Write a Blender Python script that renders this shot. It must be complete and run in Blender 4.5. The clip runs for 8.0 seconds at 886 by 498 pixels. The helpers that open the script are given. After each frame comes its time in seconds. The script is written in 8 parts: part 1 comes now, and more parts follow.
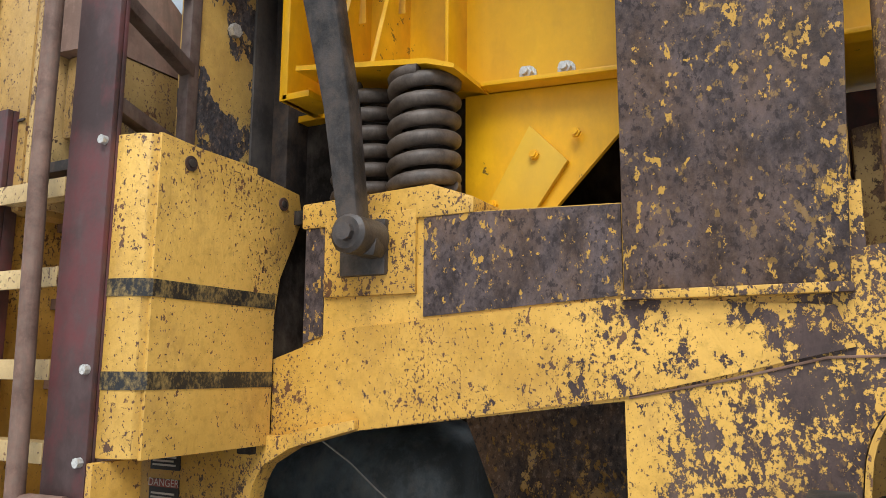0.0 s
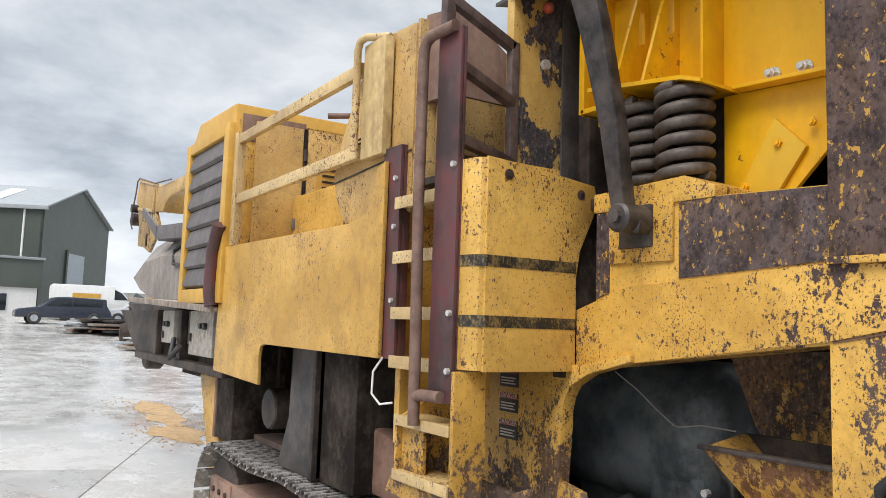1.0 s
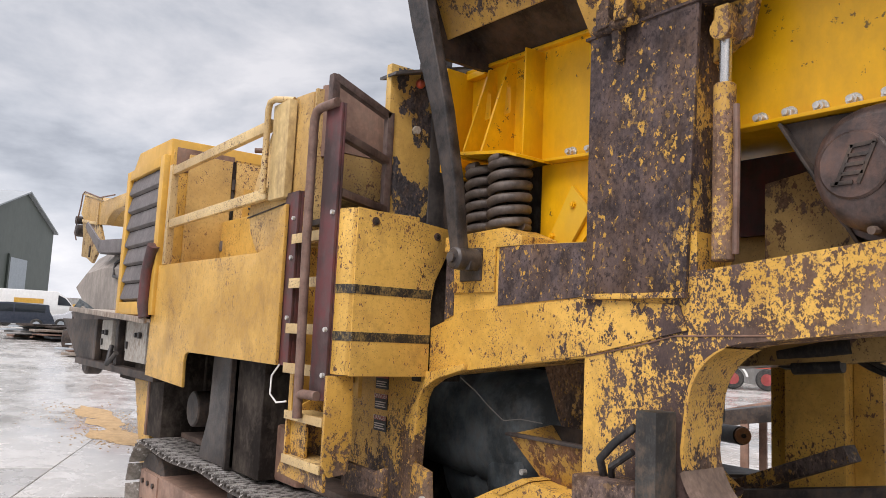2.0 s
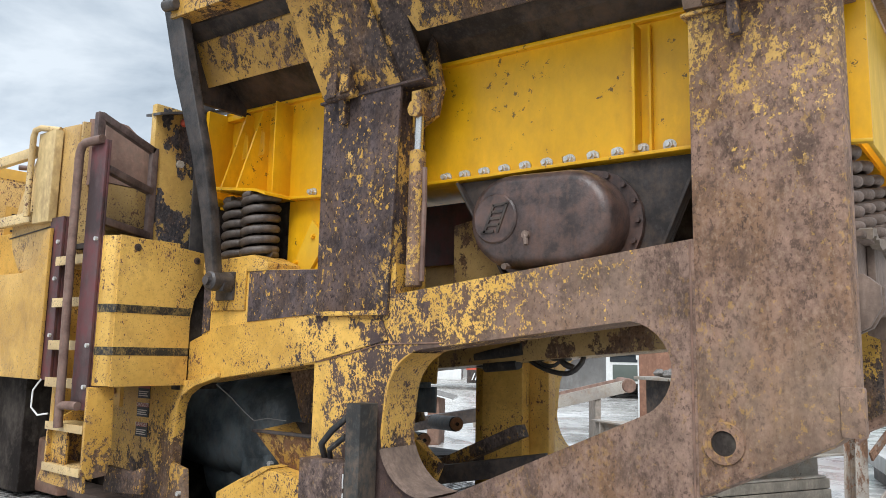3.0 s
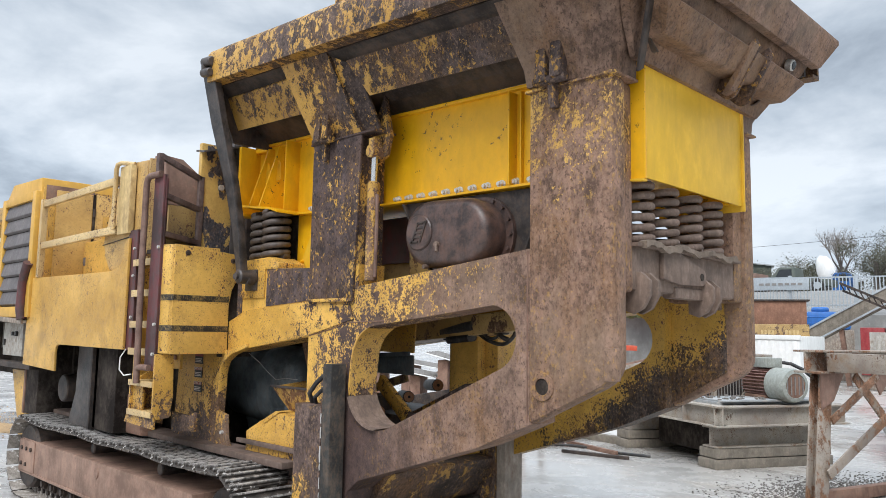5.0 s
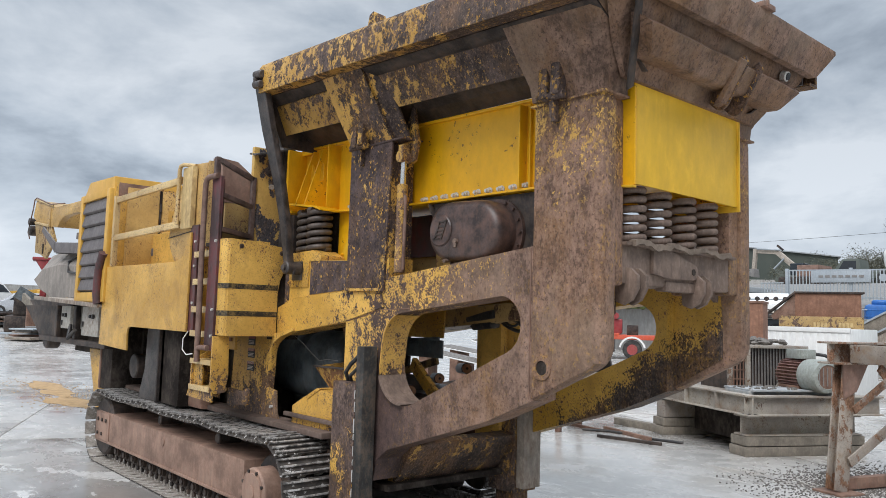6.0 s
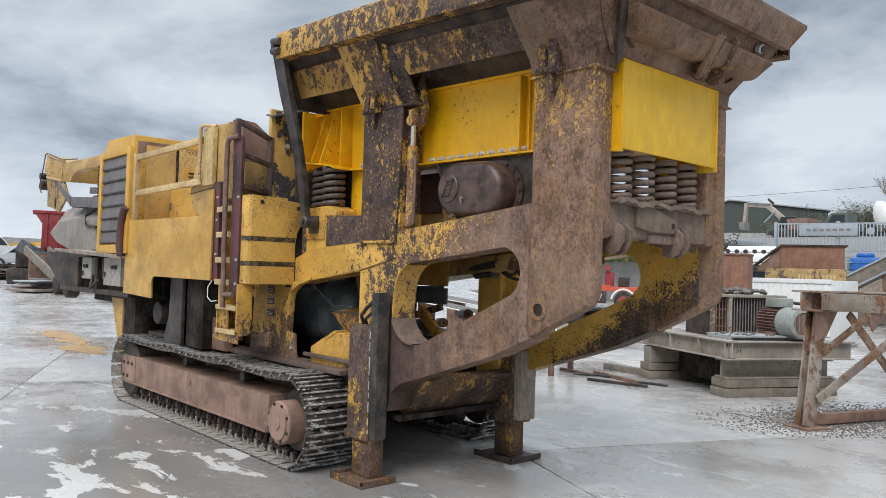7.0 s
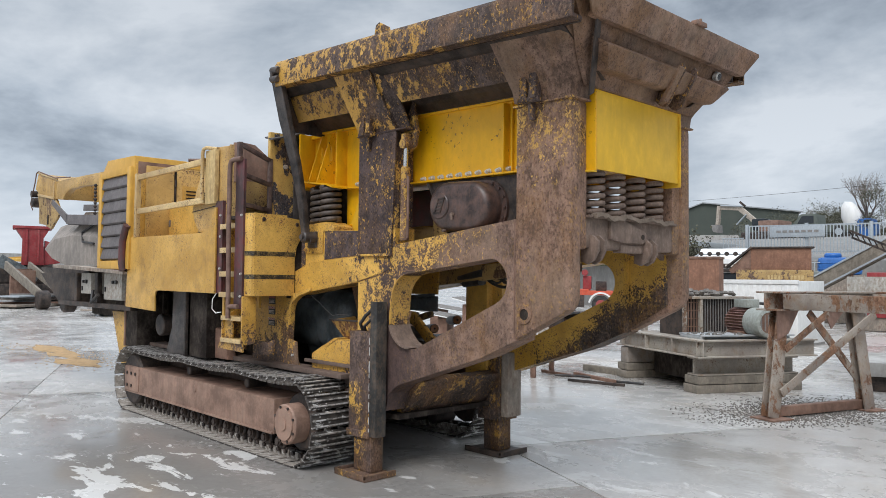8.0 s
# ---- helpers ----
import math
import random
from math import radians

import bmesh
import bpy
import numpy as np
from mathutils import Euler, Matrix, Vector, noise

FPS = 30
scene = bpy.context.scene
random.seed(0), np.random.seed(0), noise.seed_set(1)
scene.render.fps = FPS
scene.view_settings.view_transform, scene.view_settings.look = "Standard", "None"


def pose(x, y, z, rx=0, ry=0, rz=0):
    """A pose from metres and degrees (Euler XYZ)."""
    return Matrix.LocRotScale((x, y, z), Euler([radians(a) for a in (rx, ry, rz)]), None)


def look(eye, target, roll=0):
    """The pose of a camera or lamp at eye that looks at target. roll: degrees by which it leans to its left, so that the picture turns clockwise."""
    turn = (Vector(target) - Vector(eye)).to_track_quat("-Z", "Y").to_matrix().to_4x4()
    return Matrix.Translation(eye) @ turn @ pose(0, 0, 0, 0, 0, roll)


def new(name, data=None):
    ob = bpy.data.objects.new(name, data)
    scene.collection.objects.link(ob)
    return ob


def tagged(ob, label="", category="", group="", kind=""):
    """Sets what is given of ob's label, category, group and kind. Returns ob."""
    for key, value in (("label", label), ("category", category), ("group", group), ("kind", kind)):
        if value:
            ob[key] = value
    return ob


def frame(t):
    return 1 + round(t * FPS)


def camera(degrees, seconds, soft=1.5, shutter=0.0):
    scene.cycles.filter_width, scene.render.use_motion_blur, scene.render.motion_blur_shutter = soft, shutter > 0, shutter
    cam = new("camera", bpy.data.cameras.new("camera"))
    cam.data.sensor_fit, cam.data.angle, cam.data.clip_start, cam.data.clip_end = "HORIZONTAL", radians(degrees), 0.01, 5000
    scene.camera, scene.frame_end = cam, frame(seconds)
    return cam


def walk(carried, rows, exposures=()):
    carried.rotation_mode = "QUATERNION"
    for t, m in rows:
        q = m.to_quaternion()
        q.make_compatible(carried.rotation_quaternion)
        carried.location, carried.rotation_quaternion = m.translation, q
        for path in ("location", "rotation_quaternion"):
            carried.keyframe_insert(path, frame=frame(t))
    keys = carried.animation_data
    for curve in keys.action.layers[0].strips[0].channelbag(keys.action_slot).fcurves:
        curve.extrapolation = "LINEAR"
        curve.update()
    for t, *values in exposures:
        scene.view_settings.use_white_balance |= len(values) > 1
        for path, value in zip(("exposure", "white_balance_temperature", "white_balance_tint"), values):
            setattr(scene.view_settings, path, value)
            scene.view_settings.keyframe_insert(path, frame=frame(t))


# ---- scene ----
cam = camera(60.7, 8.0, soft=0.5)
PATH = [
    (0, (0.31, -1.628, 1.572), (-0.611, 0.119, 1.889), 0.3),
    (0.5, (0.64, -1.847, 1.531), (-0.804, -0.487, 1.783), 1.1),
    (1, (1.002, -1.97, 1.531), (-0.659, -0.874, 1.729), 1.9),
    (1.2, (1.178, -1.951, 1.546), (-0.527, -0.923, 1.739), 2.2),
    (2.3, (2.013, -2.203, 1.572), (0.529, -0.888, 1.836), 2.2),
    (2.5, (2.141, -2.261, 1.577), (0.746, -0.857, 1.866), 1.6),
    (3, (2.45, -2.383, 1.572), (1.238, -0.815, 1.843), 1.2),
    (3.5, (2.819, -2.45, 1.55), (1.671, -0.832, 1.804), 1.2),
    (4, (3.183, -2.515, 1.553), (1.943, -0.963, 1.784), 1.4),
    (4.5, (3.484, -2.663, 1.572), (2.141, -1.196, 1.784), 1.5),
    (4.7, (3.611, -2.721, 1.56), (2.249, -1.272, 1.772), 1.2),
    (5.8, (4.226, -2.934, 1.56), (2.736, -1.615, 1.761), 1.6),
    (6, (4.308, -2.973, 1.557), (2.806, -1.665, 1.739), 1.7),
    (6.5, (4.489, -3.117, 1.533), (2.983, -1.806, 1.65), 1.8),
    (7, (4.643, -3.388, 1.527), (3.15, -2.06, 1.586), 1.7),
    (7.5, (4.854, -3.581, 1.525), (3.379, -2.231, 1.568), 1.3),
    (8, (4.945, -3.804, 1.548), (3.491, -2.433, 1.626), 0.6),
]
walk(cam, [(t, look(eye, target, roll)) for t, eye, target, roll in PATH],
     [(0, 0.32, 6500, 10), (0.5, 0.43, 6200, 0), (1, 0.28, 6650, 13), (2.5, 0.22, 6850, 19), (3, 0.36, 6250, 10), (3.5, 0.42, 6250, 10), (4.5, 0.42, 6300, 11), (6, 0.05, 6350, 12), (6.5, 0.04, 6350, 12), (8, -0.02, 6350, 12)])

# ---------- world and light ----------
world = bpy.data.worlds.new("overcast_sky")
scene.world = world
world.use_nodes = True
wn, wl = world.node_tree.nodes, world.node_tree.links
wn.clear()
w_out = wn.new("ShaderNodeOutputWorld")
w_bg = wn.new("ShaderNodeBackground")
w_sky = wn.new("ShaderNodeTexSky")
w_sky.sky_type = "NISHITA"
w_sky.sun_disc = False
w_sky.sun_elevation = radians(48)
w_sky.sun_rotation = radians(155)
w_sky.dust_density = 3.0
w_tc = wn.new("ShaderNodeTexCoord")
w_sep = wn.new("ShaderNodeSeparateXYZ")
wl.new(w_tc.outputs["Generated"], w_sep.inputs[0])
w_com = wn.new("ShaderNodeMapping")
w_com.inputs["Scale"].default_value = (1.0, 1.0, 2.3)
w_com.inputs["Location"].default_value = (1.3, 2.2, 0.4)
wl.new(w_tc.outputs["Generated"], w_com.inputs[0])
w_noise = wn.new("ShaderNodeTexNoise")
w_noise.inputs["Scale"].default_value = 2.9
w_noise.inputs["Detail"].default_value = 7.0
w_noise.inputs["Roughness"].default_value = 0.57
w_noise.inputs["Distortion"].default_value = 0.2
wl.new(w_com.outputs[0], w_noise.inputs["Vector"])
w_ramp = wn.new("ShaderNodeValToRGB")
w_ramp.color_ramp.elements[0].position = 0.33
w_ramp.color_ramp.elements[0].color = (0.225, 0.268, 0.318, 1)
w_ramp.color_ramp.elements[1].position = 0.62
w_ramp.color_ramp.elements[1].color = (0.67, 0.72, 0.755, 1)
w_mid = w_ramp.color_ramp.elements.new(0.465); w_mid.color = (0.44, 0.50, 0.555, 1)
wl.new(w_noise.outputs["Fac"], w_ramp.inputs[0])
# overcast skies are brighter overhead than at the horizon
w_lift = wn.new("ShaderNodeMapRange")
w_lift.inputs["From Min"].default_value = 0.45; w_lift.inputs["From Max"].default_value = 1.0
w_lift.inputs["To Min"].default_value = 1.0; w_lift.inputs["To Max"].default_value = 3.6
wl.new(w_sep.outputs["Z"], w_lift.inputs[0])
w_low = wn.new("ShaderNodeMapRange")
w_low.inputs["From Min"].default_value = 0.0; w_low.inputs["From Max"].default_value = 0.28
w_low.inputs["To Min"].default_value = 1.25; w_low.inputs["To Max"].default_value = 1.0
wl.new(w_sep.outputs["Z"], w_low.inputs[0])
w_both = wn.new("ShaderNodeMath"); w_both.operation = "MULTIPLY"
w_glow = wn.new("ShaderNodeMapRange"); w_glow.interpolation_type = "SMOOTHSTEP"
w_glow.inputs["From Min"].default_value = -0.80; w_glow.inputs["From Max"].default_value = -1.0
w_glow.inputs["To Min"].default_value = 1.0; w_glow.inputs["To Max"].default_value = 1.08
wl.new(w_sep.outputs["X"], w_glow.inputs[0])
w_thin = wn.new("ShaderNodeMath"); w_thin.operation = "MULTIPLY"      # the cloud is thinner towards the west
wl.new(w_glow.outputs[0], w_thin.inputs[0]); wl.new(w_lift.outputs[0], w_thin.inputs[1])
wl.new(w_thin.outputs[0], w_both.inputs[0]); wl.new(w_low.outputs[0], w_both.inputs[1])
w_mul = wn.new("ShaderNodeVectorMath"); w_mul.operation = "SCALE"
wl.new(w_ramp.outputs[0], w_mul.inputs[0]); wl.new(w_both.outputs[0], w_mul.inputs["Scale"])
w_sk = wn.new("ShaderNodeVectorMath"); w_sk.operation = "SCALE"; w_sk.inputs["Scale"].default_value = 0.1
wl.new(w_sky.outputs[0], w_sk.inputs[0])
w_mix = wn.new("ShaderNodeMix"); w_mix.data_type = "RGBA"; w_mix.inputs["Factor"].default_value = 0.92
wl.new(w_sk.outputs[0], w_mix.inputs["A"]); wl.new(w_mul.outputs[0], w_mix.inputs["B"])
wl.new(w_mix.outputs["Result"], w_bg.inputs["Color"])
w_bg.inputs["Strength"].default_value = 1.0
wl.new(w_bg.outputs[0], w_out.inputs[0])

sun_data = bpy.data.lights.new("sun", "SUN")
sun_data.energy = 2.3
sun_data.angle = radians(35)
sun_data.color = (1.0, 0.985, 0.96)
sun = new("sun", sun_data)
sun.matrix_world = look((6, -12, 16), (0, 0, 0))

# ---------- materials ----------
class Tree:
    """A small builder of node materials."""
    def __init__(self, name):
        self.m = bpy.data.materials.new(name)
        self.m.use_nodes = True
        self.n, self.l = self.m.node_tree.nodes, self.m.node_tree.links
        self.b = self.n["Principled BSDF"]
        tc = self.n.new("ShaderNodeTexCoord")
        self.pos = tc.outputs["Object"]

    def put(self, sock, v):
        if hasattr(v, "is_linked"):
            self.l.new(v, sock)
        elif isinstance(v, tuple) and len(v) == 3 and sock.type == "RGBA":
            sock.default_value = (*v, 1)
        else:
            sock.default_value = v

    def noise(self, scale, detail=5.0, rough=0.55, stretch=(1, 1, 1), shift=(0, 0, 0), distort=0.0):
        mp = self.n.new("ShaderNodeMapping")
        mp.inputs["Scale"].default_value = stretch
        mp.inputs["Location"].default_value = shift
        self.l.new(self.pos, mp.inputs[0])
        t = self.n.new("ShaderNodeTexNoise")
        t.inputs["Scale"].default_value = scale
        t.inputs["Detail"].default_value = detail
        t.inputs["Roughness"].default_value = rough
        t.inputs["Distortion"].default_value = distort
        self.l.new(mp.outputs[0], t.inputs["Vector"])
        return t.outputs["Fac"]

    def math(self, op, a, b=0.0, c=0.0):
        t = self.n.new("ShaderNodeMath"); t.operation = op
        for s, v in zip(t.inputs, (a, b, c)):
            self.put(s, v)
        return t.outputs[0]

    def step(self, v, lo, hi, a=0.0, b=1.0):
        t = self.n.new("ShaderNodeMapRange")
        self.put(t.inputs[0], v)
        for k, x in zip((1, 2, 3, 4), (lo, hi, a, b)):
            t.inputs[k].default_value = x
        return t.outputs[0]

    def mix(self, f, a, b):
        t = self.n.new("ShaderNodeMix"); t.data_type = "RGBA"
        self.put(t.inputs["Factor"], f); self.put(t.inputs["A"], a); self.put(t.inputs["B"], b)
        return t.outputs["Result"]

    def xyz(self):
        t = self.n.new("ShaderNodeSeparateXYZ")
        self.l.new(self.pos, t.inputs[0])
        return t.outputs

    def bump(self, h, strength=0.3, dist=0.01):
        t = self.n.new("ShaderNodeBump")
        t.inputs["Strength"].default_value = strength
        t.inputs["Distance"].default_value = dist
        self.put(t.inputs["Height"], h)
        self.l.new(t.outputs[0], self.b.inputs["Normal"])

    def done(self, color, rough, metal=0.0, spec=0.5):
        self.put(self.b.inputs["Base Color"], color)
        self.put(self.b.inputs["Roughness"], rough)
        self.put(self.b.inputs["Metallic"], metal)
        self.put(self.b.inputs["Specular IOR Level"], spec)
        return self.m


RUST = (0.118, 0.070, 0.053)
WORN = (0.62, 0.365, 0.070)


def worn_paint(name, paint=WORN, under=RUST, keep=0.5, grad=(0, 0, 0), size=3.0, fine=0.55, shift=0.0, gloss=0.40, chips=0.0, stretch=(1, 1, 0.75), dust=0.0, grime=0.35, scratch=1.0, rusty=0.65, scuff=0.8, flecks=0.0, rims=(), grit=0.10, drips=0.4, isles=1.0, primer=None, holds=()):
    """Paint that has flaked off brown primer. keep: how much paint is left; grad: how that grows along x, y, z."""
    k = Tree(name)
    big = k.noise(size, 5, 0.6, stretch, (shift, shift * 1.7, 0))
    small = k.noise(size * 4.5, 9, 0.74, stretch, (0, shift, shift))
    v = k.math("MULTIPLY_ADD", small, fine, k.math("MULTIPLY", big, 1 - fine))
    s = k.xyz()
    # the edges of the paint break up into small flakes
    v = k.math("MULTIPLY_ADD", k.math("SUBTRACT", k.noise(82, 5, 0.70, stretch, (9, shift, 4)), 0.5), grit, v)
    v = k.math("ADD", v, keep - 0.5)
    for g, o in zip(grad, s):
        if g:
            v = k.math("MULTIPLY_ADD", o, g, v)
    # paint that has held along the welded edges at these x
    for x0, wide in rims:
        v = k.math("ADD", v, k.step(k.math("ABSOLUTE", k.math("SUBTRACT", s[0], x0)), wide, 0.0, 0, 0.10))
    # and patches of it that have held or gone round these x, z
    for x0, z0, wide, more in holds:
        dx, dz = k.math("SUBTRACT", s[0], x0), k.math("SUBTRACT", s[2], z0)
        dist = k.math("SQRT", k.math("ADD", k.math("MULTIPLY", dx, dx), k.math("MULTIPLY", dz, dz)))
        v = k.math("ADD", v, k.step(dist, wide, wide * 0.2, 0, more))
    mask = k.step(v, 0.494, 0.502)
    # fine chips and scratches through the paint, in clumps
    clump = k.noise(3.2, 5, 0.6, (1, 1, 1), (5, shift, 2))
    speck = k.math("MULTIPLY_ADD", clump, 0.42, k.noise(44, 5, 0.66, (1, 1, 0.7), (shift, 3, 1)))
    chip = k.step(speck, 0.836 - chips, 0.846 - chips)
    pits = k.math("MULTIPLY_ADD", clump, 0.34, k.noise(130, 3, 0.6, (1, 1, 0.8), (shift, 1, 6)))
    chip = k.math("MAXIMUM", chip, k.step(pits, 0.785 - chips, 0.80 - chips))
    scr = k.noise(13, 5, 0.72, (3.2, 3.2, 0.2), (shift, 9, 0))
    chip = k.math("MAXIMUM", chip, k.math("MULTIPLY", k.step(scr, 0.675, 0.685), scratch))
    scr2 = k.noise(11, 5, 0.72, (0.25, 0.25, 3.4), (shift, 2, 4))
    chip = k.math("MAXIMUM", chip, k.math("MULTIPLY", k.step(scr2, 0.70, 0.71), scratch))
    # islands of paint left on the bare steel
    isle = k.math("MULTIPLY_ADD", big, 0.45, k.noise(46, 6, 0.7, (1, 1, 0.7), (3, shift, 8)))
    isl = k.math("MULTIPLY", k.step(isle, 0.815, 0.835), 0.65 * isles)
    if flecks:
        fl = k.math("MULTIPLY_ADD", big, 0.3, k.noise(36, 6, 0.62, (1.1, 1.1, 0.75), (3, shift, 5)))
        isl = k.math("MAXIMUM", isl, k.step(fl, 0.79 - flecks, 0.80 - flecks))
    # tone of the paint
    tone = k.noise(1.6, 7, 0.65, (1, 1, 1), (0, 4, shift))
    fade = tuple(min(1, c * f) for c, f in zip(paint, (0.80, 0.77, 0.80)))
    pale = tuple(min(1, c * 1.08 + 0.03) for c in paint)
    col = k.mix(k.step(tone, 0.40, 0.60), fade, pale)
    gr = k.noise(6, 8, 0.74, (1, 1, 0.8), (2, 2, shift))
    col = k.mix(k.step(gr, 0.50, 0.66, 0, grime), col, (0.22, 0.12, 0.045))
    gr2 = k.noise(38, 5, 0.7, (1, 1, 1), (4, 1, shift))
    col = k.mix(k.step(gr2, 0.5, 0.66, 0, 0.4), col, tuple(c * 0.6 for c in paint))
    # the bare metal: dark primer, rust, pale dust and scuffs
    rn = k.noise(8, 10, 0.80, (1, 1, 0.7), (7, 0, shift))
    und = k.mix(k.step(rn, 0.40, 0.60), tuple(c * 0.45 for c in under), tuple(min(1, c * 1.6 + 0.015) for c in under))
    rr = k.noise(2.6, 8, 0.72, (1, 1, 0.6), (1, 8, shift))
    und = k.mix(k.step(rr, 0.47, 0.60, 0, rusty), und, (0.20, 0.105, 0.048))
    sp = k.noise(70, 5, 0.7, (1, 1, 0.7), (shift, 0, 3))
    und = k.mix(k.step(sp, 0.54, 0.60, 0, 0.75), und, tuple(c * 0.35 for c in under))
    pit = k.noise(24, 7, 0.72, (1, 1, 0.7), (2, shift, 11))
    und = k.mix(k.step(pit, 0.63, 0.65, 0, 0.8), und, tuple(c * 0.25 for c in under))
    und = k.mix(k.step(sp, 0.44, 0.38, 0, 0.6 * scuff), und, (0.32, 0.22, 0.15))
    run = k.noise(7, 6, 0.7, (2.2, 2.2, 0.14), (shift, 6, 2))
    und = k.mix(k.step(run, 0.52, 0.66, 0, 0.45 * scuff * drips), und, tuple(min(1, c * 2.1 + 0.03) for c in under))
    und = k.mix(k.step(run, 0.47, 0.36, 0, 0.55 * drips), und, tuple(c * 0.45 for c in under))
    blot = k.noise(4.6, 9, 0.76, (1, 1, 0.85), (5, 5, shift))
    und = k.mix(k.step(blot, 0.50, 0.62, 0, 0.42), und, tuple(c * 0.55 for c in under))
    und = k.mix(k.step(blot, 0.46, 0.38, 0, 0.4 * scuff), und, tuple(min(1, c * 1.7 + 0.03) for c in under))
    if primer:
        edge = k.math("MULTIPLY_ADD", k.noise(3.0, 6, 0.65, (1, 1, 1), (2, shift, 9)), 0.9, s[0])
        und = k.mix(k.step(edge, primer[0] + 0.45, primer[1] + 0.45, 0.85, 0), und, k.mix(k.step(rn, 0.42, 0.6), (0.045, 0.032, 0.033), (0.085, 0.056, 0.053)))
    if dust:
        dn = k.noise(2.1, 8, 0.7, (1, 1, 0.55), (3, 3, shift))
        und = k.mix(k.step(dn, 0.48, 0.62, 0, dust), und, (0.26, 0.185, 0.13))
    final = k.mix(mask, und, col)
    final = k.mix(k.math("MULTIPLY", chip, mask), final, k.mix(k.step(rn, 0.4, 0.6), (0.075, 0.042, 0.030), (0.17, 0.078, 0.036)))
    final = k.mix(k.math("MULTIPLY", isl, k.math("SUBTRACT", 1.0, mask)), final, fade)
    if dust:
        final = k.mix(k.step(dn, 0.50, 0.66, 0, dust * 0.45), final, (0.26, 0.19, 0.135))
    rough = k.math("MULTIPLY_ADD", mask, gloss - 0.62, 0.62)
    rough = k.math("MULTIPLY_ADD", rn, 0.3, k.math("SUBTRACT", rough, 0.15))
    h = k.math("SUBTRACT", mask, chip)
    h = k.math("ADD", h, k.math("MULTIPLY", sp, 1.1))
    k.bump(k.math("MULTIPLY_ADD", k.noise(2.0, 3, 0.5), 3.0, h), 0.6, 0.003)
    return k.done(final, rough, 0.0, k.math("MULTIPLY_ADD", mask, 0.22, 0.25))


def plain(name, color, rough=0.6,  metal=0.0, var=0.25, size=6.0, bump=0.2, dirt=(0.13, 0.11, 0.09), dirty=0.25, depth=0.003, marks=0.0):
    k = Tree(name)
    a = k.noise(size, 8, 0.68)
    b = k.noise(size * 7, 6, 0.68, (1, 1, 0.6), (3, 1, 2))
    run = k.noise(size * 1.6, 6, 0.7, (2, 2, 0.2), (6, 2, 9))
    col = k.mix(k.step(a, 0.40, 0.60), tuple(c * (1 - var) for c in color), tuple(min(1, c * (1 + var)) for c in color))
    col = k.mix(k.step(run, 0.5, 0.64, 0, min(0.6, var + dirty * 0.5)), col, tuple(c * 0.55 for c in color))
    if dirty:
        col = k.mix(k.step(k.math("MULTIPLY_ADD", b, 0.5, k.math("MULTIPLY", a, 0.5)), 0.47, 0.62, 0, dirty * 2), col, dirt)
        col = k.mix(k.step(b, 0.44, 0.32, 0, dirty), col, tuple(min(1, c * 1.5 + 0.03) for c in color))
    if marks:
        mk = k.math("MULTIPLY_ADD", k.noise(2.4, 4, 0.6, (1, 1, 1), (8, 2, 2)), 0.5, k.noise(21, 6, 0.7, (1, 1, 1.0), (2, 5, 1)))
        col = k.mix(k.step(mk, 0.92 - marks, 0.93 - marks, 0, 0.85), col, (0.07, 0.045, 0.02))
    k.bump(k.math("ADD", b, k.noise(size * 20, 3, 0.6)), bump, depth)
    return k.done(col, k.math("MULTIPLY_ADD", b, 0.25, rough - 0.12), metal)


M = {}
M["frame"] = worn_paint("frame_paint", under=(0.184, 0.113, 0.082), keep=0.175, grad=(-0.15, 0, 0.20), size=4.2, fine=0.68, shift=1.0, dust=0.22, chips=0.01, grit=0.62, primer=(0.40, 1.05), isles=0.22, paint=(0.64, 0.36, 0.05), holds=((0.20, 1.62, 0.34, 0.04), (0.40, 1.42, 0.13, 0.12), (0.80, 1.80, 0.60, 0.075), (1.25, 1.80, 0.45, 0.06), (0.06, 1.36, 0.24, 0.05), (-0.02, 1.05, 0.40, 0.085), (0.28, 1.20, 0.18, -0.03), (0.85, 1.02, 0.35, -0.05)), rims=((-0.10, 0.10),))
M["post_dark"] = worn_paint("post_primer", under=(0.062, 0.043, 0.042), keep=0.335, size=3.6, fine=0.55, shift=14.0, rusty=0.25, scuff=0.15, flecks=0.027, rims=((-0.085, 0.05), (0.345, 0.09)), grit=0.25, isles=0.5, holds=((0.02, 2.35, 0.35, 0.06),))
M["guide_grey"] = plain("scuffed_grey_green_steel", (0.036, 0.034, 0.031), 0.6, var=0.5, size=6, bump=0.3, dirt=(0.15, 0.10, 0.065), dirty=0.35)
M["leg_brown"] = worn_paint("leg_primer", under=(0.085, 0.056, 0.047), keep=0.405, size=4.0, fine=0.5, shift=39.0, rusty=0.6, flecks=0.0, grit=0.4, isles=0.25, paint=(0.64, 0.36, 0.05))
M["post_brown"] = worn_paint("post_rust", under=(0.192, 0.113, 0.078), keep=0.165, grad=(-0.09, 0, 0.165), size=3.0, fine=0.62, shift=7.0, dust=0.3, grit=0.6, isles=0.55, holds=((1.80, 2.30, 0.45, 0.05),))
M["far_frame"] = worn_paint("far_frame_paint", paint=(0.52, 0.30, 0.035), under=(0.050, 0.037, 0.032), keep=0.2, grad=(-0.60, 0, 0.9), size=3.0, fine=0.6, shift=3.0, grit=0.7, isles=0.4)
M["panel"] = worn_paint("panel_paint", paint=(0.63, 0.37, 0.068), keep=0.70, size=2.5, fine=0.6, shift=11.0, chips=-0.014, grime=0.4)
